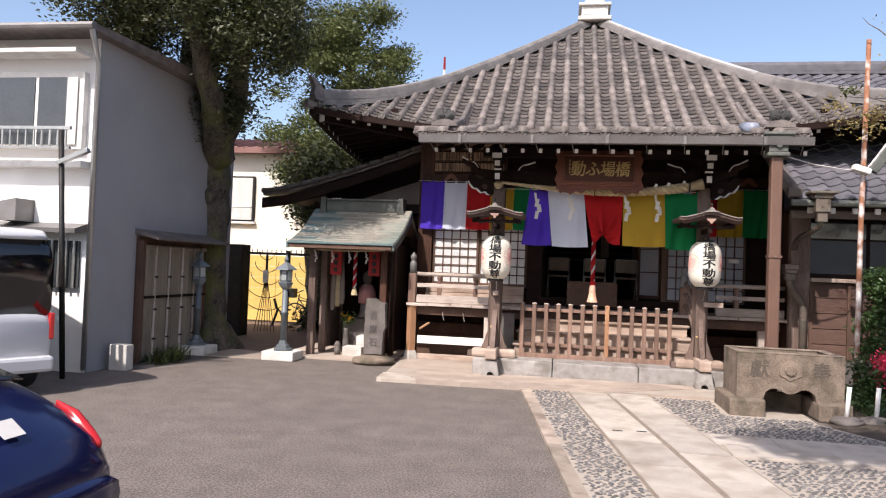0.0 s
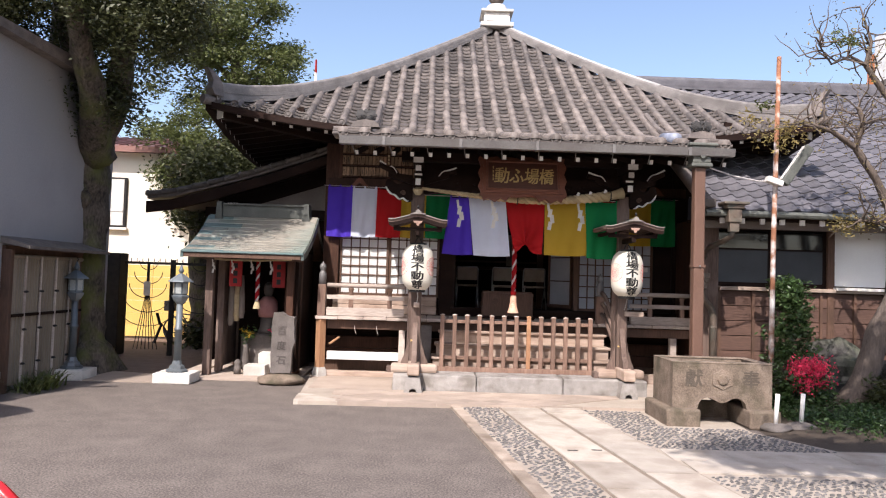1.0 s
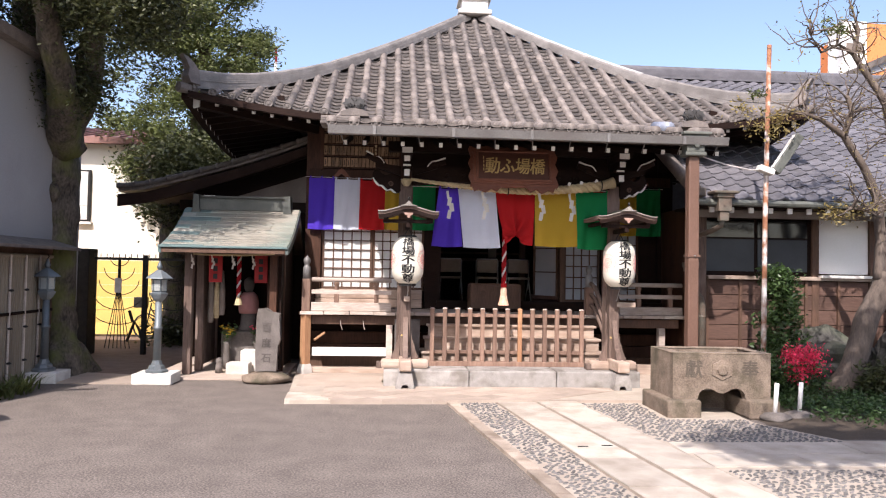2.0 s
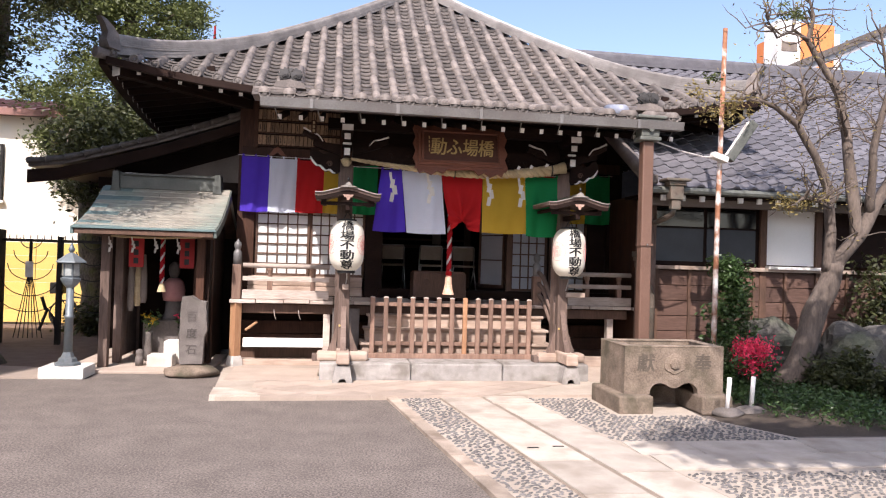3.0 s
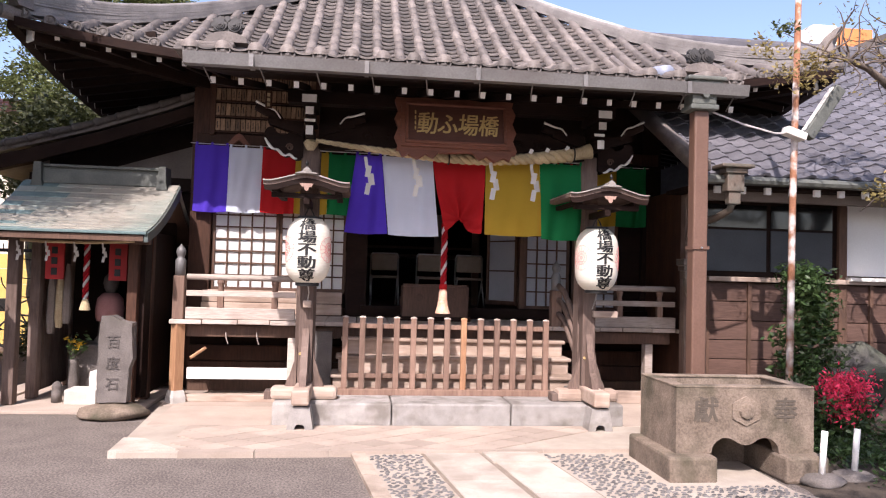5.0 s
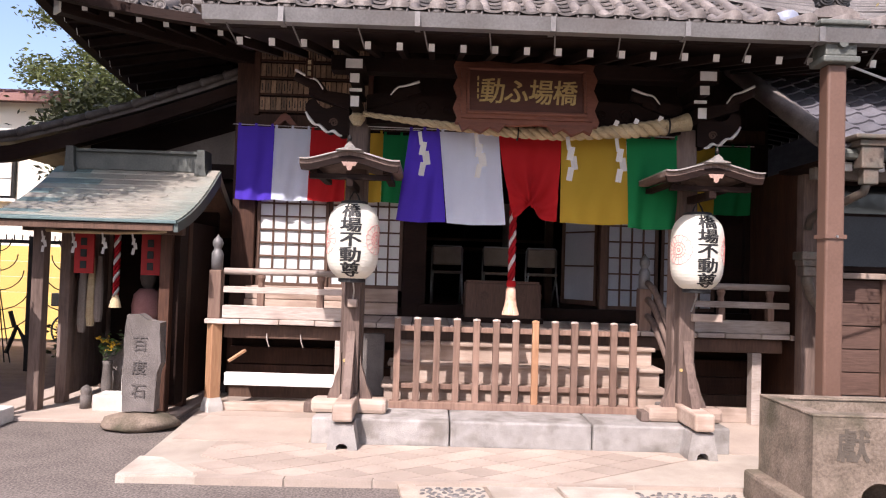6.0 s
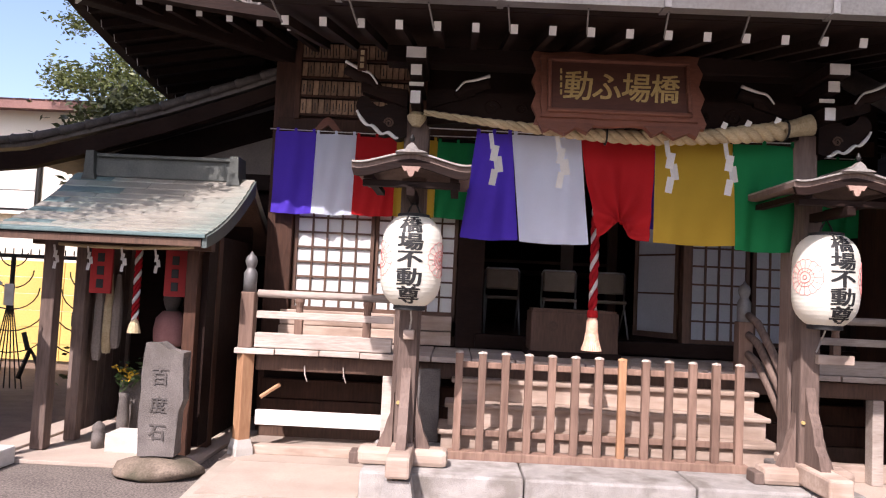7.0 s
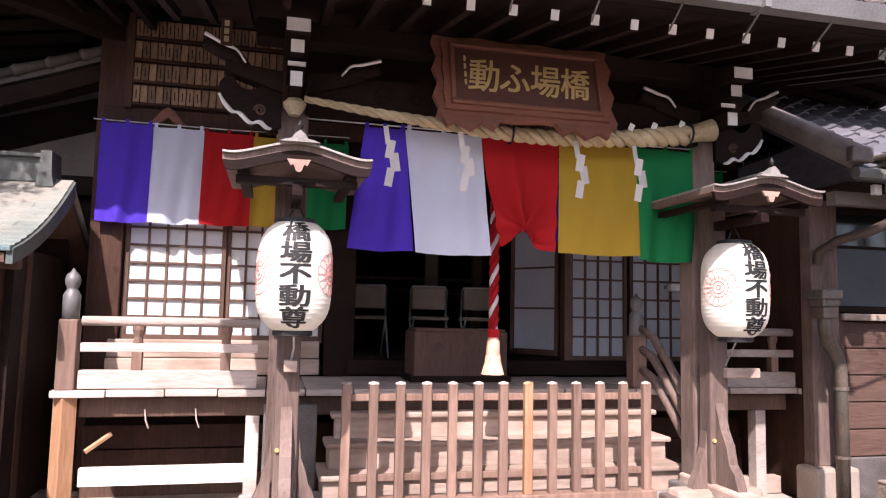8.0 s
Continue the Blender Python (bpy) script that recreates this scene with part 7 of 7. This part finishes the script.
# the tail points along +x; the nose away
blue_car(Matrix.Translation((-2.74, 1.78, 0)) @ Matrix.Rotation(radians(180), 4, 'Z'))


def van(m):
    p = m.translation
    t = thing("parked_van", p.x, p.y, 0, "white boxy minivan with a dark rear window", "van")
    part("body", put(loft([(.0, .76, .34, .86), (.05, .81, .28, .95), (.2, .83, .25, 1.0), (3.2, .83, .25, 1.0), (3.4, .75, .3, .9)], 28, 7), m), VAN_WHITE, t, smooth=True)
    part("cabin", put(loft([(.03, .79, .84, 1.62), (.10, .80, .84, 1.78), (.3, .78, .84, 1.84), (2.6, .78, .84, 1.84), (3.2, .7, .84, 1.2)], 28, 7), m), GLASS_DARK, t, smooth=True)
    part("roof_panel", put(loft([(.02, .70, 1.74, 1.80), (.2, .75, 1.76, 1.87), (2.5, .75, 1.76, 1.87), (2.7, .68, 1.74, 1.80)], 24, 5), m), VAN_WHITE, t, smooth=True)
    part("bumper", put(box(B(), -.09, .1, -.8, .8, .26, .44, .04), m), VAN_WHITE, t)
    part("maker_emblem", put(put(lathe(B(), 0, 0, [(.055, 0), (.05, .012)], 16), pose(.02, 0, 1.14, 0, -90)), m), STEEL, t)
    part("plate_bar", put(box(B(), -.02, -.008, -.17, .17, .68, .80), m), WHITE_PAINT, t)
    for k in range(4):
        part("number_bar", put(box(B(), -.026, -.021, -.11 + k * .055, -.08 + k * .055, .71, .76), m), COPPER_GREEN, t)
    for s in (-1, 1):
        part("tail_lamp", put(box(B(), -.005, .09, s * .79 - .03, s * .79 + .03, .62, .92, .015), m), TAIL_RED, t)
        for L in (.6, 2.8):
            wheel(L, s * .74, m, .28, t)


van(Matrix.Translation((-6.58, 5.75, 0)) @ Matrix.Rotation(math.atan2(.44, -.9), 4, 'Z'))

# ---- east building ----
eb = thing("east_building", 6.5, 13, 0, "low timber house with a blue-grey tiled roof beside the hall", "house")
part("wall_core", box(B(), 3.0, 12, 11.0, 16, 0.03, 2.75), WOOD_RED, eb)
part("stone_footing", box(B(), 2.95, 12, 10.88, 11.02, 0, .42, .01), STONE_GREY, eb)
for r in range(5):
    for c in range(11):
        part("wall_board", box(B(), 3.26 + c * .54, 3.785 + c * .54, 10.90 + RNG.uniform(0, .006), 10.99, .43 + r * .235, .655 + r * .235, .006), surface("reddish_wall_board", (.060, .031, .022), (.145, .083, .062), .8, 4, 50, .2, stretch=(.15, 1, 1), vary=.2) if (r, c) == (0, 0) else bpy.data.materials["reddish_wall_board"], eb)
for c in range(12):
    part("batten", box(B(), 3.225 + c * .54, 3.27 + c * .54, 10.87, 10.905, .42, 1.62), WOOD_BROWN, eb)
part("window_sill", box(B(), 3.23, 9.0, 10.82, 11.0, 1.61, 1.67, .008), WOOD_STEP, eb)
ew = part("window", box(B(), 3.12, 4.98, 10.93, 11.0, 1.68, 2.62, .006), WOOD_DARK, eb, "wide dark window with pale blinds below")
for x0, x1 in ((3.2, 4.02), (4.08, 4.9)):
    part("pane", box(B(), x0, x1, 10.915, 10.93, 1.74, 2.25), surface("frosted_pane", (.02, .024, .028), (.045, .05, .058), .4, 3, 60, .02) if x0 < 3.5 else bpy.data.materials["frosted_pane"], ew)
    part("pane", box(B(), x0, x1, 10.915, 10.93, 2.28, 2.56), GLASS_DARK, ew)
part("post", box(B(), 4.97, 5.08, 10.88, 11.0, .42, 2.75, .006), WOOD_BROWN, eb)
part("post", box(B(), 5.93, 6.04, 10.88, 11.0, .42, 2.75, .006), WOOD_BROWN, eb)
part("plaster_panel", box(B(), 5.08, 5.93, 10.93, 11.0, 1.72, 2.66), PLASTER, eb, "white plaster wall panel")
part("white_ledge", box(B(), 5.06, 5.95, 10.78, 10.9, 1.655, 1.70), WHITE_PAINT, eb)
part("dark_shutter", box(B(), 6.04, 9.0, 10.92, 11.0, 1.72, 2.66), WOOD_DARK, eb)
part("corner_post", box(B(), 2.94, 3.22, 10.86, 11.0, .36, 2.75, .012), WOOD_POST, eb)
part("corner_stone", box(B(), 2.86, 3.30, 10.76, 11.02, 0, .36, .03), CONCRETE, eb, "worn tan footing stone")


def er(x, y, lift=0.0):
    return Vector((x, y, 2.80 + (y - 10.15) * .585 + lift))


part("roof_deck", prism(B(), [(10.15, 2.78), (16, 6.2), (21.8, 2.78), (21.8, 2.68), (16, 6.10), (10.15, 2.72)], 2.84, 13, "x"), TILE_BLUE, eb, "blue-grey wavy tile roof")
part("soffit", box(B(), 2.75, 12, 10.2, 11.0, 2.66, 2.70), WOOD_DARK, eb)
part("eave_beam", box(B(), 2.8, 12, 10.4, 10.5, 2.55, 2.66), PLASTER_OLD, eb)
part("gutter", tube(B(), [(2.7, 10.08, 2.74), (13, 10.08, 2.72)], .05, 8), HOPPER, eb)
for k in range(22):
    part("rafter_end", box(B(), 2.95 + k * .3, 3.02 + k * .3, 10.16, 10.2, 2.60, 2.68), WHITE_PAINT, eb)
TS, TC = .275, .245
prof_t = [(0, .0), (.07, -.012), (.15, .004), (.215, .036), (.262, .03), (.28, .008)]


def tile_geo():
    v = []
    for yq, lf in ((0, .03), (TC * 1.08, .008)):
        v += [Vector((a, yq, b + lf)) for a, b in prof_t]
    v += [Vector((a, 0, b - .004)) for a, b in prof_t]
    n = len(prof_t)
    f = [(k, k + 1, n + k + 1, n + k) for k in range(n - 1)] + [(2 * n + k, 2 * n + k + 1, k + 1, k) for k in range(n - 1)]
    return v, f


tv, tf = tile_geo()
me = bpy.data.meshes.new("wave_tile")
me.from_pydata([tuple(v) for v in tv], [], tf)
me.materials.append(surface("blue_grey_roof_tile_single", (0.066, 0.063, 0.071), (0.15, 0.144, 0.157), 0.6, 6, 70, 0.1, stain=(0.07, 0.065, 0.07), stain_scale=2.5, vary=0.25))
rot = Matrix.Rotation(math.atan(.585), 4, 'X')
vs, fs = [], []
count = 0
for r in range(27):
    for c in range(37):
        x_ = 2.75 + c * TS
        y_ = 10.12 + r * TC * .863
        m = Matrix.Translation(er(x_, y_, .0)) @ rot
        if r < 17 and 3 <= c < 21 and count < 300:
            piece("wave_tile", me, m, eb)
            count += 1
        else:
            o_ = len(vs)
            vs += [m @ v for v in tv]
            fs += [tuple(o_ + k for k in f) for f in tf]
tagged(part("wave_tiling", (vs, [], fs), TILE_BLUE, eb), kind="stuff")
ridge([(2.9, 16, 6.18), (6, 16, 6.18), (13, 16, 6.18)], .3, .3, "ridge", eb, TILE_BLUE)
part("verge_ridge", tube(B(), [er(2.74, 10.1, .10), er(2.74, 11.4, .10), er(2.74, 13.0, .10)], .1, 10), TILE, eb, smooth=True)
part("verge_end", box(B(), 2.64, 2.84, 10.03, 10.11, 2.82, 2.95, .02), TILE, eb)
fr = thing("far_roof", 13, 19, 0, "pale ribbed roof rising behind the tiled house", "building")
part("wall", box(B(), 10.5, 20, 18.5, 24, 0, 6.9), PLASTER_OLD, fr)
part("roof_slope", prism(B(), [(9.6, 6.7), (17, 10.0), (17, 9.8), (9.6, 6.5)], 17.6, 24.5), surface("pale_ribbed_roof", (.30, .29, .30), (.42, .41, .42), .5, 2, 40, .05, metal=.2), fr)
for k in range(18):
    bar(bm := B(), (9.6 + k * .42, 17.55, 6.72 + k * .42 * .446), (9.6 + k * .42, 24.5, 6.72 + k * .42 * .446), .05, .06)
    part("roof_rib", bm, TILE, fr)
part("verge", sweep(B(), [(9.5, 17.6, 6.72), (17, 17.6, 10.06)], [(.1, -.08), (.1, .1), (-.1, .1), (-.1, -.08)]), TILE, fr)
PIPE_OLD = surface("old_brown_rainwater_copper", (0.10, 0.075, 0.058), (0.21, 0.165, 0.13), 0.6, 8, 60, 0.1, metal=0.3, stain=(0.10, 0.13, 0.11), stain_scale=6)
hp = thing("rain_head", 3.1, 10.05, 0, "greenish rainwater head with a crooked downpipe", "drainpipe")
bm = B()
for w, z0, z1 in ((.19, 2.86, 2.90), (.13, 2.80, 2.86), (.10, 2.60, 2.80), (.07, 2.46, 2.60)):
    box(bm, 3.1 - w, 3.1 + w, 10.05 - w * .7, 10.05 + w * .7, z0, z1, .012)
part("hopper", bm, PIPE_OLD, hp)
part("elbow", tube(B(), [(3.1, 10.05, 2.5), (3.09, 10.1, 2.40), (3.04, 10.3, 2.33), (2.99, 10.6, 2.28), (2.98, 10.8, 2.2), (2.98, 10.84, 2.1)], .04, 8), PIPE_OLD, hp, smooth=True)
bm = B()
for w, z0, z1 in ((.10, 1.78, 1.86), (.085, 1.72, 1.78), (.07, 1.62, 1.72)):
    box(bm, 2.86 - w, 2.86 + w, 10.62 - w, 10.62 + w, z0, z1, .012)
part("lower_hopper", bm, PIPE_OLD, hp)
for z_ in (1.02, .45):
    part("strap", tube(B(), [(3.09, 10.72, z_), (3.09, 10.72, z_ + .025)], .062, 10), PIPE_OLD, hp)
for sx in (-1, 1):
    part("hopper_boss", tube(B(), [(2.86 + sx * .04, 10.545, 1.755), (2.86 + sx * .04, 10.53, 1.755)], .018, 9), PIPE_OLD, hp)
part("lower_pipe", tube(B(), [(2.86, 10.62, 1.66), (2.87, 10.64, 1.56), (2.93, 10.68, 1.44), (3.05, 10.72, 1.32), (3.09, 10.72, 1.2), (3.09, 10.72, .05)], .055, 10), PIPE_OLD, hp, smooth=True)

# ---- rusty pole with a tube lamp ----
rp = thing("rusty_pole", 3.37, 9.335, 0, "tall rusty pole with peeling paint and a tube lamp", "pole")
part("shaft", tube(B(), [(3.33, 9.335, 0), (3.35, 9.335, 2.4), (3.40, 9.335, 4.85)], [.036, .034, .03], 10), RUST, rp, smooth=True)
part("lamp_hood", box(B(), -.06, .06, -.05, .05, 0, .62, .012, Matrix.Translation((3.44, 9.25, 3.08)) @ Matrix.Rotation(radians(34), 4, 'Y')), HOPPER, rp, "greenish tube lamp hood")
part("lamp_tube", box(B(), -.075, -.06, -.03, .03, .03, .58, .004, Matrix.Translation((3.44, 9.25, 3.08)) @ Matrix.Rotation(radians(34), 4, 'Y')), WHITE_PAINT, rp)
part("bracket_box", box(B(), 3.20, 3.42, 9.2, 9.32, 3.07, 3.15, .01, Matrix.Translation((3.3, 9.3, 3.1)) @ Matrix.Rotation(radians(18), 4, 'Y') @ Matrix.Translation((-3.3, -9.3, -3.1))), WHITE_PAINT, rp)
tagged(part("cable", tube(B(), [(2.3, 9.05, 3.24), (2.7, 9.12, 3.14), (3.1, 9.25, 3.10), (3.35, 9.3, 3.12)], .01, 5), ROPE_WHITE, None), "thin pale cable from the gutter to the pole", "cable")

# ---- garden ----
def soil_at(u, v):
    x_, y_ = 2.32 + 6.2 * u, 6.9 + 4.0 * v
    k = min(1, min(u * 4, v * 6, 1))
    return (x_ + (.55 * (1 - v) if u < .01 else 0), y_, -.01 + k * (.09 + .06 * noise.noise(Vector((x_ * 1.4, y_ * 1.4, 3)))))
garden = structure("garden_bed", sheet(soil_at, 40, 26), SOIL, "dark damp soil bed with ground cover and rocks", "garden")
cen = [(rng.uniform(3.1, 8.0), rng.uniform(7.2, 9.6), .12) for k in range(260)]
cen = [c for c in cen if c[0] + (c[1] - 7.2) * .2 > 3.4]
tagged(part("ground_cover", leaves(30000, cen, (.15, .15, .045), .026, 12), LEAF_BUSH, None), "low green ground-cover leaves over the garden soil", "ground cover", kind="stuff")
for c, r, sd in (((4.75, 10.25, .42), (.50, .36, .46), 1), ((5.85, 9.7, .40), (.62, .42, .52), 2), ((6.9, 9.4, .35), (.6, .45, .45), 5), ((5.3, 10.3, .3), (.4, .3, .35), 7), ((5.9, 8.6, .12), (.45, .3, .22), 9), ((7.4, 8.4, .2), (.5, .4, .3), 4)):
    tagged(part("garden_rock", lump(B(), c, r, sd, .38, 4), ROCK, None, smooth=False), "rugged grey garden rock half sunk in the soil", "rock", "garden rocks")
for k, x_ in enumerate((2.72, 3.06)):
    y_ = 7.92 + .08 * k
    w = thing("white_marker", x_, y_, 0, "short white painted marker pipe in a round stone foot", "marker post", "white marker posts")
    part("foot", lump(B(), (x_, y_, .04), (.18, .14, .06), k + 2, .16, 3), STONE_GREY, w, smooth=True)
    part("pipe", tube(B(), [(x_ - .005, y_, .06), (x_ + .02, y_, .43)], .025, 10), WHITE_PAINT, w, smooth=True)
az = thing("azalea_bush", 3.5, 9.0, .05, "azalea bush covered in bright pink flowers", "bush")
cen = [(3.55 + rng.uniform(-.34, .36), 9.05 + rng.uniform(-.25, .25), rng.uniform(.2, .62)) for k in range(36)]
part("leaves", leaves(2600, cen, (.08, .08, .07), .032, 14), LEAF_BUSH, az)
cen = [(3.60 + rng.uniform(-.18, .19), 8.88 + rng.uniform(-.12, .15), rng.uniform(.40, .70)) for k in range(22)]
part("blossom", leaves(1500, cen, (.070, .065, .058), .024, 15, 1.0), PETAL, az, "bright pink blossom")
sb = thing("evergreen_shrub", 3.9, 9.8, .05, "upright glossy-leaved evergreen shrub against the boarded wall", "shrub")
part("stem", limb(B(), [(3.85, 9.8, 0), (3.88, 9.8, .7), (3.82, 9.8, 1.6)], [.03, .025, .01], 6), BARK, sb)
cen = [(3.80 + rng.uniform(-.24, .30) * (1 if z < 1.3 else .6), 9.8 + rng.uniform(-.22, .22), z) for z in [rng.uniform(.55, 1.78) for k in range(70)]]
part("leaves", leaves(4600, cen, (.075, .075, .06), .038, 16), LEAF_BUSH, sb)
for x_, y_, s_ in ((4.9, 8.9, .35), (6.3, 9.0, .45), (5.2, 8.2, .25)):
    h_ = thing("low_shrub", x_, y_, .05, "low dark green garden shrub among the rocks", "shrub", "low garden shrubs")
    cen = [(x_ + rng.uniform(-s_, s_), y_ + rng.uniform(-s_, s_) * .7, .1 + rng.uniform(.05, s_ * 1.3)) for k in range(30)]
    part("leaves", leaves(2200, cen, (.09, .09, .07), .04, 17), LEAF, h_)
hg = thing("clipped_hedge", 7.4, 10.2, 0, "tall dark clipped hedge beyond the garden", "hedge")
cen = [(rng.uniform(6.3, 9), rng.uniform(9.9, 10.5), rng.uniform(.4, 1.75)) for k in range(120)]
part("leaves", leaves(9000, cen, (.15, .12, .12), .045, 18), LEAF, hg)

gt = thing("garden_tree", 4.5, 9.4, .05, "leaning pale-barked garden tree with nearly bare crooked branches", "tree")
part("trunk", limb(B(), [(4.42, 9.4, 0), (4.55, 9.4, .35), (4.72, 9.4, .75), (4.92, 9.4, 1.25), (5.12, 9.4, 1.75)], [.2, .165, .155, .15, .13], 12), BARK_PALE, gt, smooth=True)
BR = [
    ([(5.05, 9.4, 1.6), (5.40, 9.42, 2.05), (5.75, 9.45, 2.5), (6.15, 9.5, 3.2), (6.3, 9.5, 4.2)], [.12, .10, .085, .06, .02]),
    ([(5.02, 9.4, 1.65), (5.05, 9.38, 2.2), (4.98, 9.36, 2.81), (4.75, 9.33, 3.2), (4.46, 9.3, 3.62), (4.1, 9.25, 3.82), (3.77, 9.2, 3.9), (3.4, 9.1, 3.86)], [.09, .075, .065, .055, .045, .035, .022, .01]),
    ([(5.45, 9.42, 2.1), (5.38, 9.4, 2.7), (5.28, 9.4, 3.5), (5.16, 9.4, 4.1), (4.86, 9.38, 4.5), (4.62, 9.35, 4.78), (4.66, 9.3, 5.1), (4.5, 9.3, 5.6)], [.09, .08, .07, .06, .045, .035, .022, .008]),
    ([(5.7, 9.45, 2.45), (5.6, 9.3, 3.3), (5.75, 9.2, 4.2), (5.5, 9.1, 5.0)], [.07, .055, .035, .01]),
    ([(4.46, 9.3, 3.62), (4.5, 9.2, 3.95), (4.42, 9.2, 4.15)], [.045, .04, .03]),
    ([(5.0, 9.36, 2.8), (4.9, 9.2, 2.5), (4.6, 9.0, 2.55), (4.2, 8.9, 2.6)], [.03, .022, .015, .006]),
    ([(4.62, 9.35, 4.78), (4.3, 9.2, 4.85), (4.0, 9.1, 4.7), (3.75, 9.0, 4.95)], [.03, .02, .014, .005]),
    ([(5.28, 9.4, 3.5), (4.95, 9.1, 3.75), (4.7, 8.9, 4.05)], [.03, .018, .006]),
    ([(6.15, 9.5, 3.2), (6.6, 9.3, 3.7), (6.9, 9.1, 4.6)], [.045, .03, .008]),
]
tips = []
for p, r in BR:
    part("branch", limb(B(), p, r, 7), BARK_PALE, gt, smooth=True)
    for k in range(20):
        i = rng.randrange(max(1, len(p) // 2), len(p))
        q = Vector(p[i - 1]).lerp(Vector(p[i]), rng.random())
        way = Vector((rng.uniform(-1, .9), rng.uniform(-.8, .5), rng.uniform(-.1, .9))).normalized()
        run = [q]
        for step in range(5):
            way = (way + Vector((rng.uniform(-.7, .7), rng.uniform(-.5, .5), rng.uniform(-.45, .6)))).normalized()
            run.append(run[-1] + way * rng.uniform(.08, .17))
        part("twig", tube(B(), run, [.013, .011, .009, .007, .005, .002], 5), BARK_PALE, gt)
        tips += [tuple(v) for v in run[2:]]
part("young_leaves", leaves(1500, tips, (.09, .09, .07), .022, 21), LEAF_YOUNG, gt, "sparse yellow-bronze young leaves")
cen = [(3.2 + rng.uniform(-.3, .45), 9.1 + rng.uniform(-.15, .15), 3.72 + rng.uniform(-.22, .25)) for k in range(16)] + [(4.35 + rng.uniform(-.3, .3), 9.0, 2.55 + rng.uniform(-.08, .12)) for k in range(8)]
tagged(part("leaf_tuft", leaves(800, cen, (.08, .08, .06), .026, 22), LEAF_YOUNG, gt), kind="stuff")
cen = [(4.12 + rng.uniform(-.15, .15), 9.0, 5.02 + rng.uniform(-.06, .06)) for k in range(6)] + [(3.05 + rng.uniform(-.1, .1), 9.05, 4.1) for k in range(3)]
tagged(part("leaf_tuft", leaves(350, cen, (.06, .06, .035), .026, 23), LEAF_LIGHT, gt), kind="stuff")

# ---- behind the viewer: an unseen tree that shades the crosswise path, and an added house that closes the yard ----
sh = thing("yard_tree", 3.4, -2.5, 0, "tall half-bare tree on the open side of the yard", "tree")
part("trunk", limb(B(), [(3.4, -2.5, 0), (3.2, -2.4, 3), (2.6, -1.8, 5.5), (1.9, -.9, 7.6)], [.24, .2, .15, .06], 10), BARK_PALE, sh, smooth=True)
for k in range(12):
    a = Vector((2.8, -2.0, 5.0)).lerp(Vector((1.9, -.9, 7.4)), k / 12)
    q = a + Vector((rng.uniform(-1.3, 1.5), rng.uniform(-.8, 1.4), rng.uniform(.2, 1.2)))
    part("limb", tube(B(), [a, a.lerp(q, .5) + Vector((0, 0, .15)), q], [.07, .05, .015], 6), BARK_PALE, sh)
cen = [(rng.uniform(-.7, 4.2), rng.uniform(.25, 1.25), rng.uniform(6.7, 7.3)) for k in range(115)]
cen += [(rng.uniform(1.0, 6.2), rng.uniform(1.3, 4.3), rng.uniform(6.7, 7.7)) for k in range(170)]
part("crown", leaves(30000, cen, (.20, .20, .15), .075, 24), LEAF_LIGHT, sh)
# unseen house, added only to cut sky light from the open side
nb = thing("neighbour_house", 0, -22, 0, "unseen plain house added behind the viewer to block sky", "house")
part("wall", box(B(), -12, 12, -26, -20, 0, 5.5), PLASTER_OLD, nb)
part("roof", prism(B(), [(-26.4, 5.4), (-23, 7.2), (-19.6, 5.4), (-19.6, 5.25), (-26.4, 5.25)], -12.4, 12.4, "x"), TILE, nb)

# ---- distance ----
tw = thing("apartment_tower", 46, 72, 0, "distant white and orange apartment tower", "tower block")
part("white_block", box(B(), 44.2, 46.8, 70, 72.5, 0, 28.2), PLASTER, tw)
part("orange_block", box(B(), 46.8, 50.7, 69.9, 78, 0, 28.0), ORANGE_TOWER, tw)
part("white_corner", box(B(), 50.7, 51.6, 70.2, 78, 0, 27.2), PLASTER, tw)
for k in range(9):
    part("window", box(B(), 44.6, 46.4, 69.9, 70.0, 24.9 - k * 2.9, 25.9 - k * 2.9), PLASTER_OLD, tw)
mast = thing("antenna_mast", -14.85, 80, 0, "distant red and white lattice antenna mast", "antenna mast")
for k in range(12):
    z0 = 8 + k * 1.5
    part("section", lathe(B(), -14.85, 80, [(.45 - k * .028, z0), (.42 - k * .028, z0 + 1.5)], 4), RED_SIGN if k % 2 else WHITE_PAINT, mast)
part("foot", lathe(B(), -14.85, 80, [(.6, 0), (.47, 8)], 4), RED_SIGN, mast)
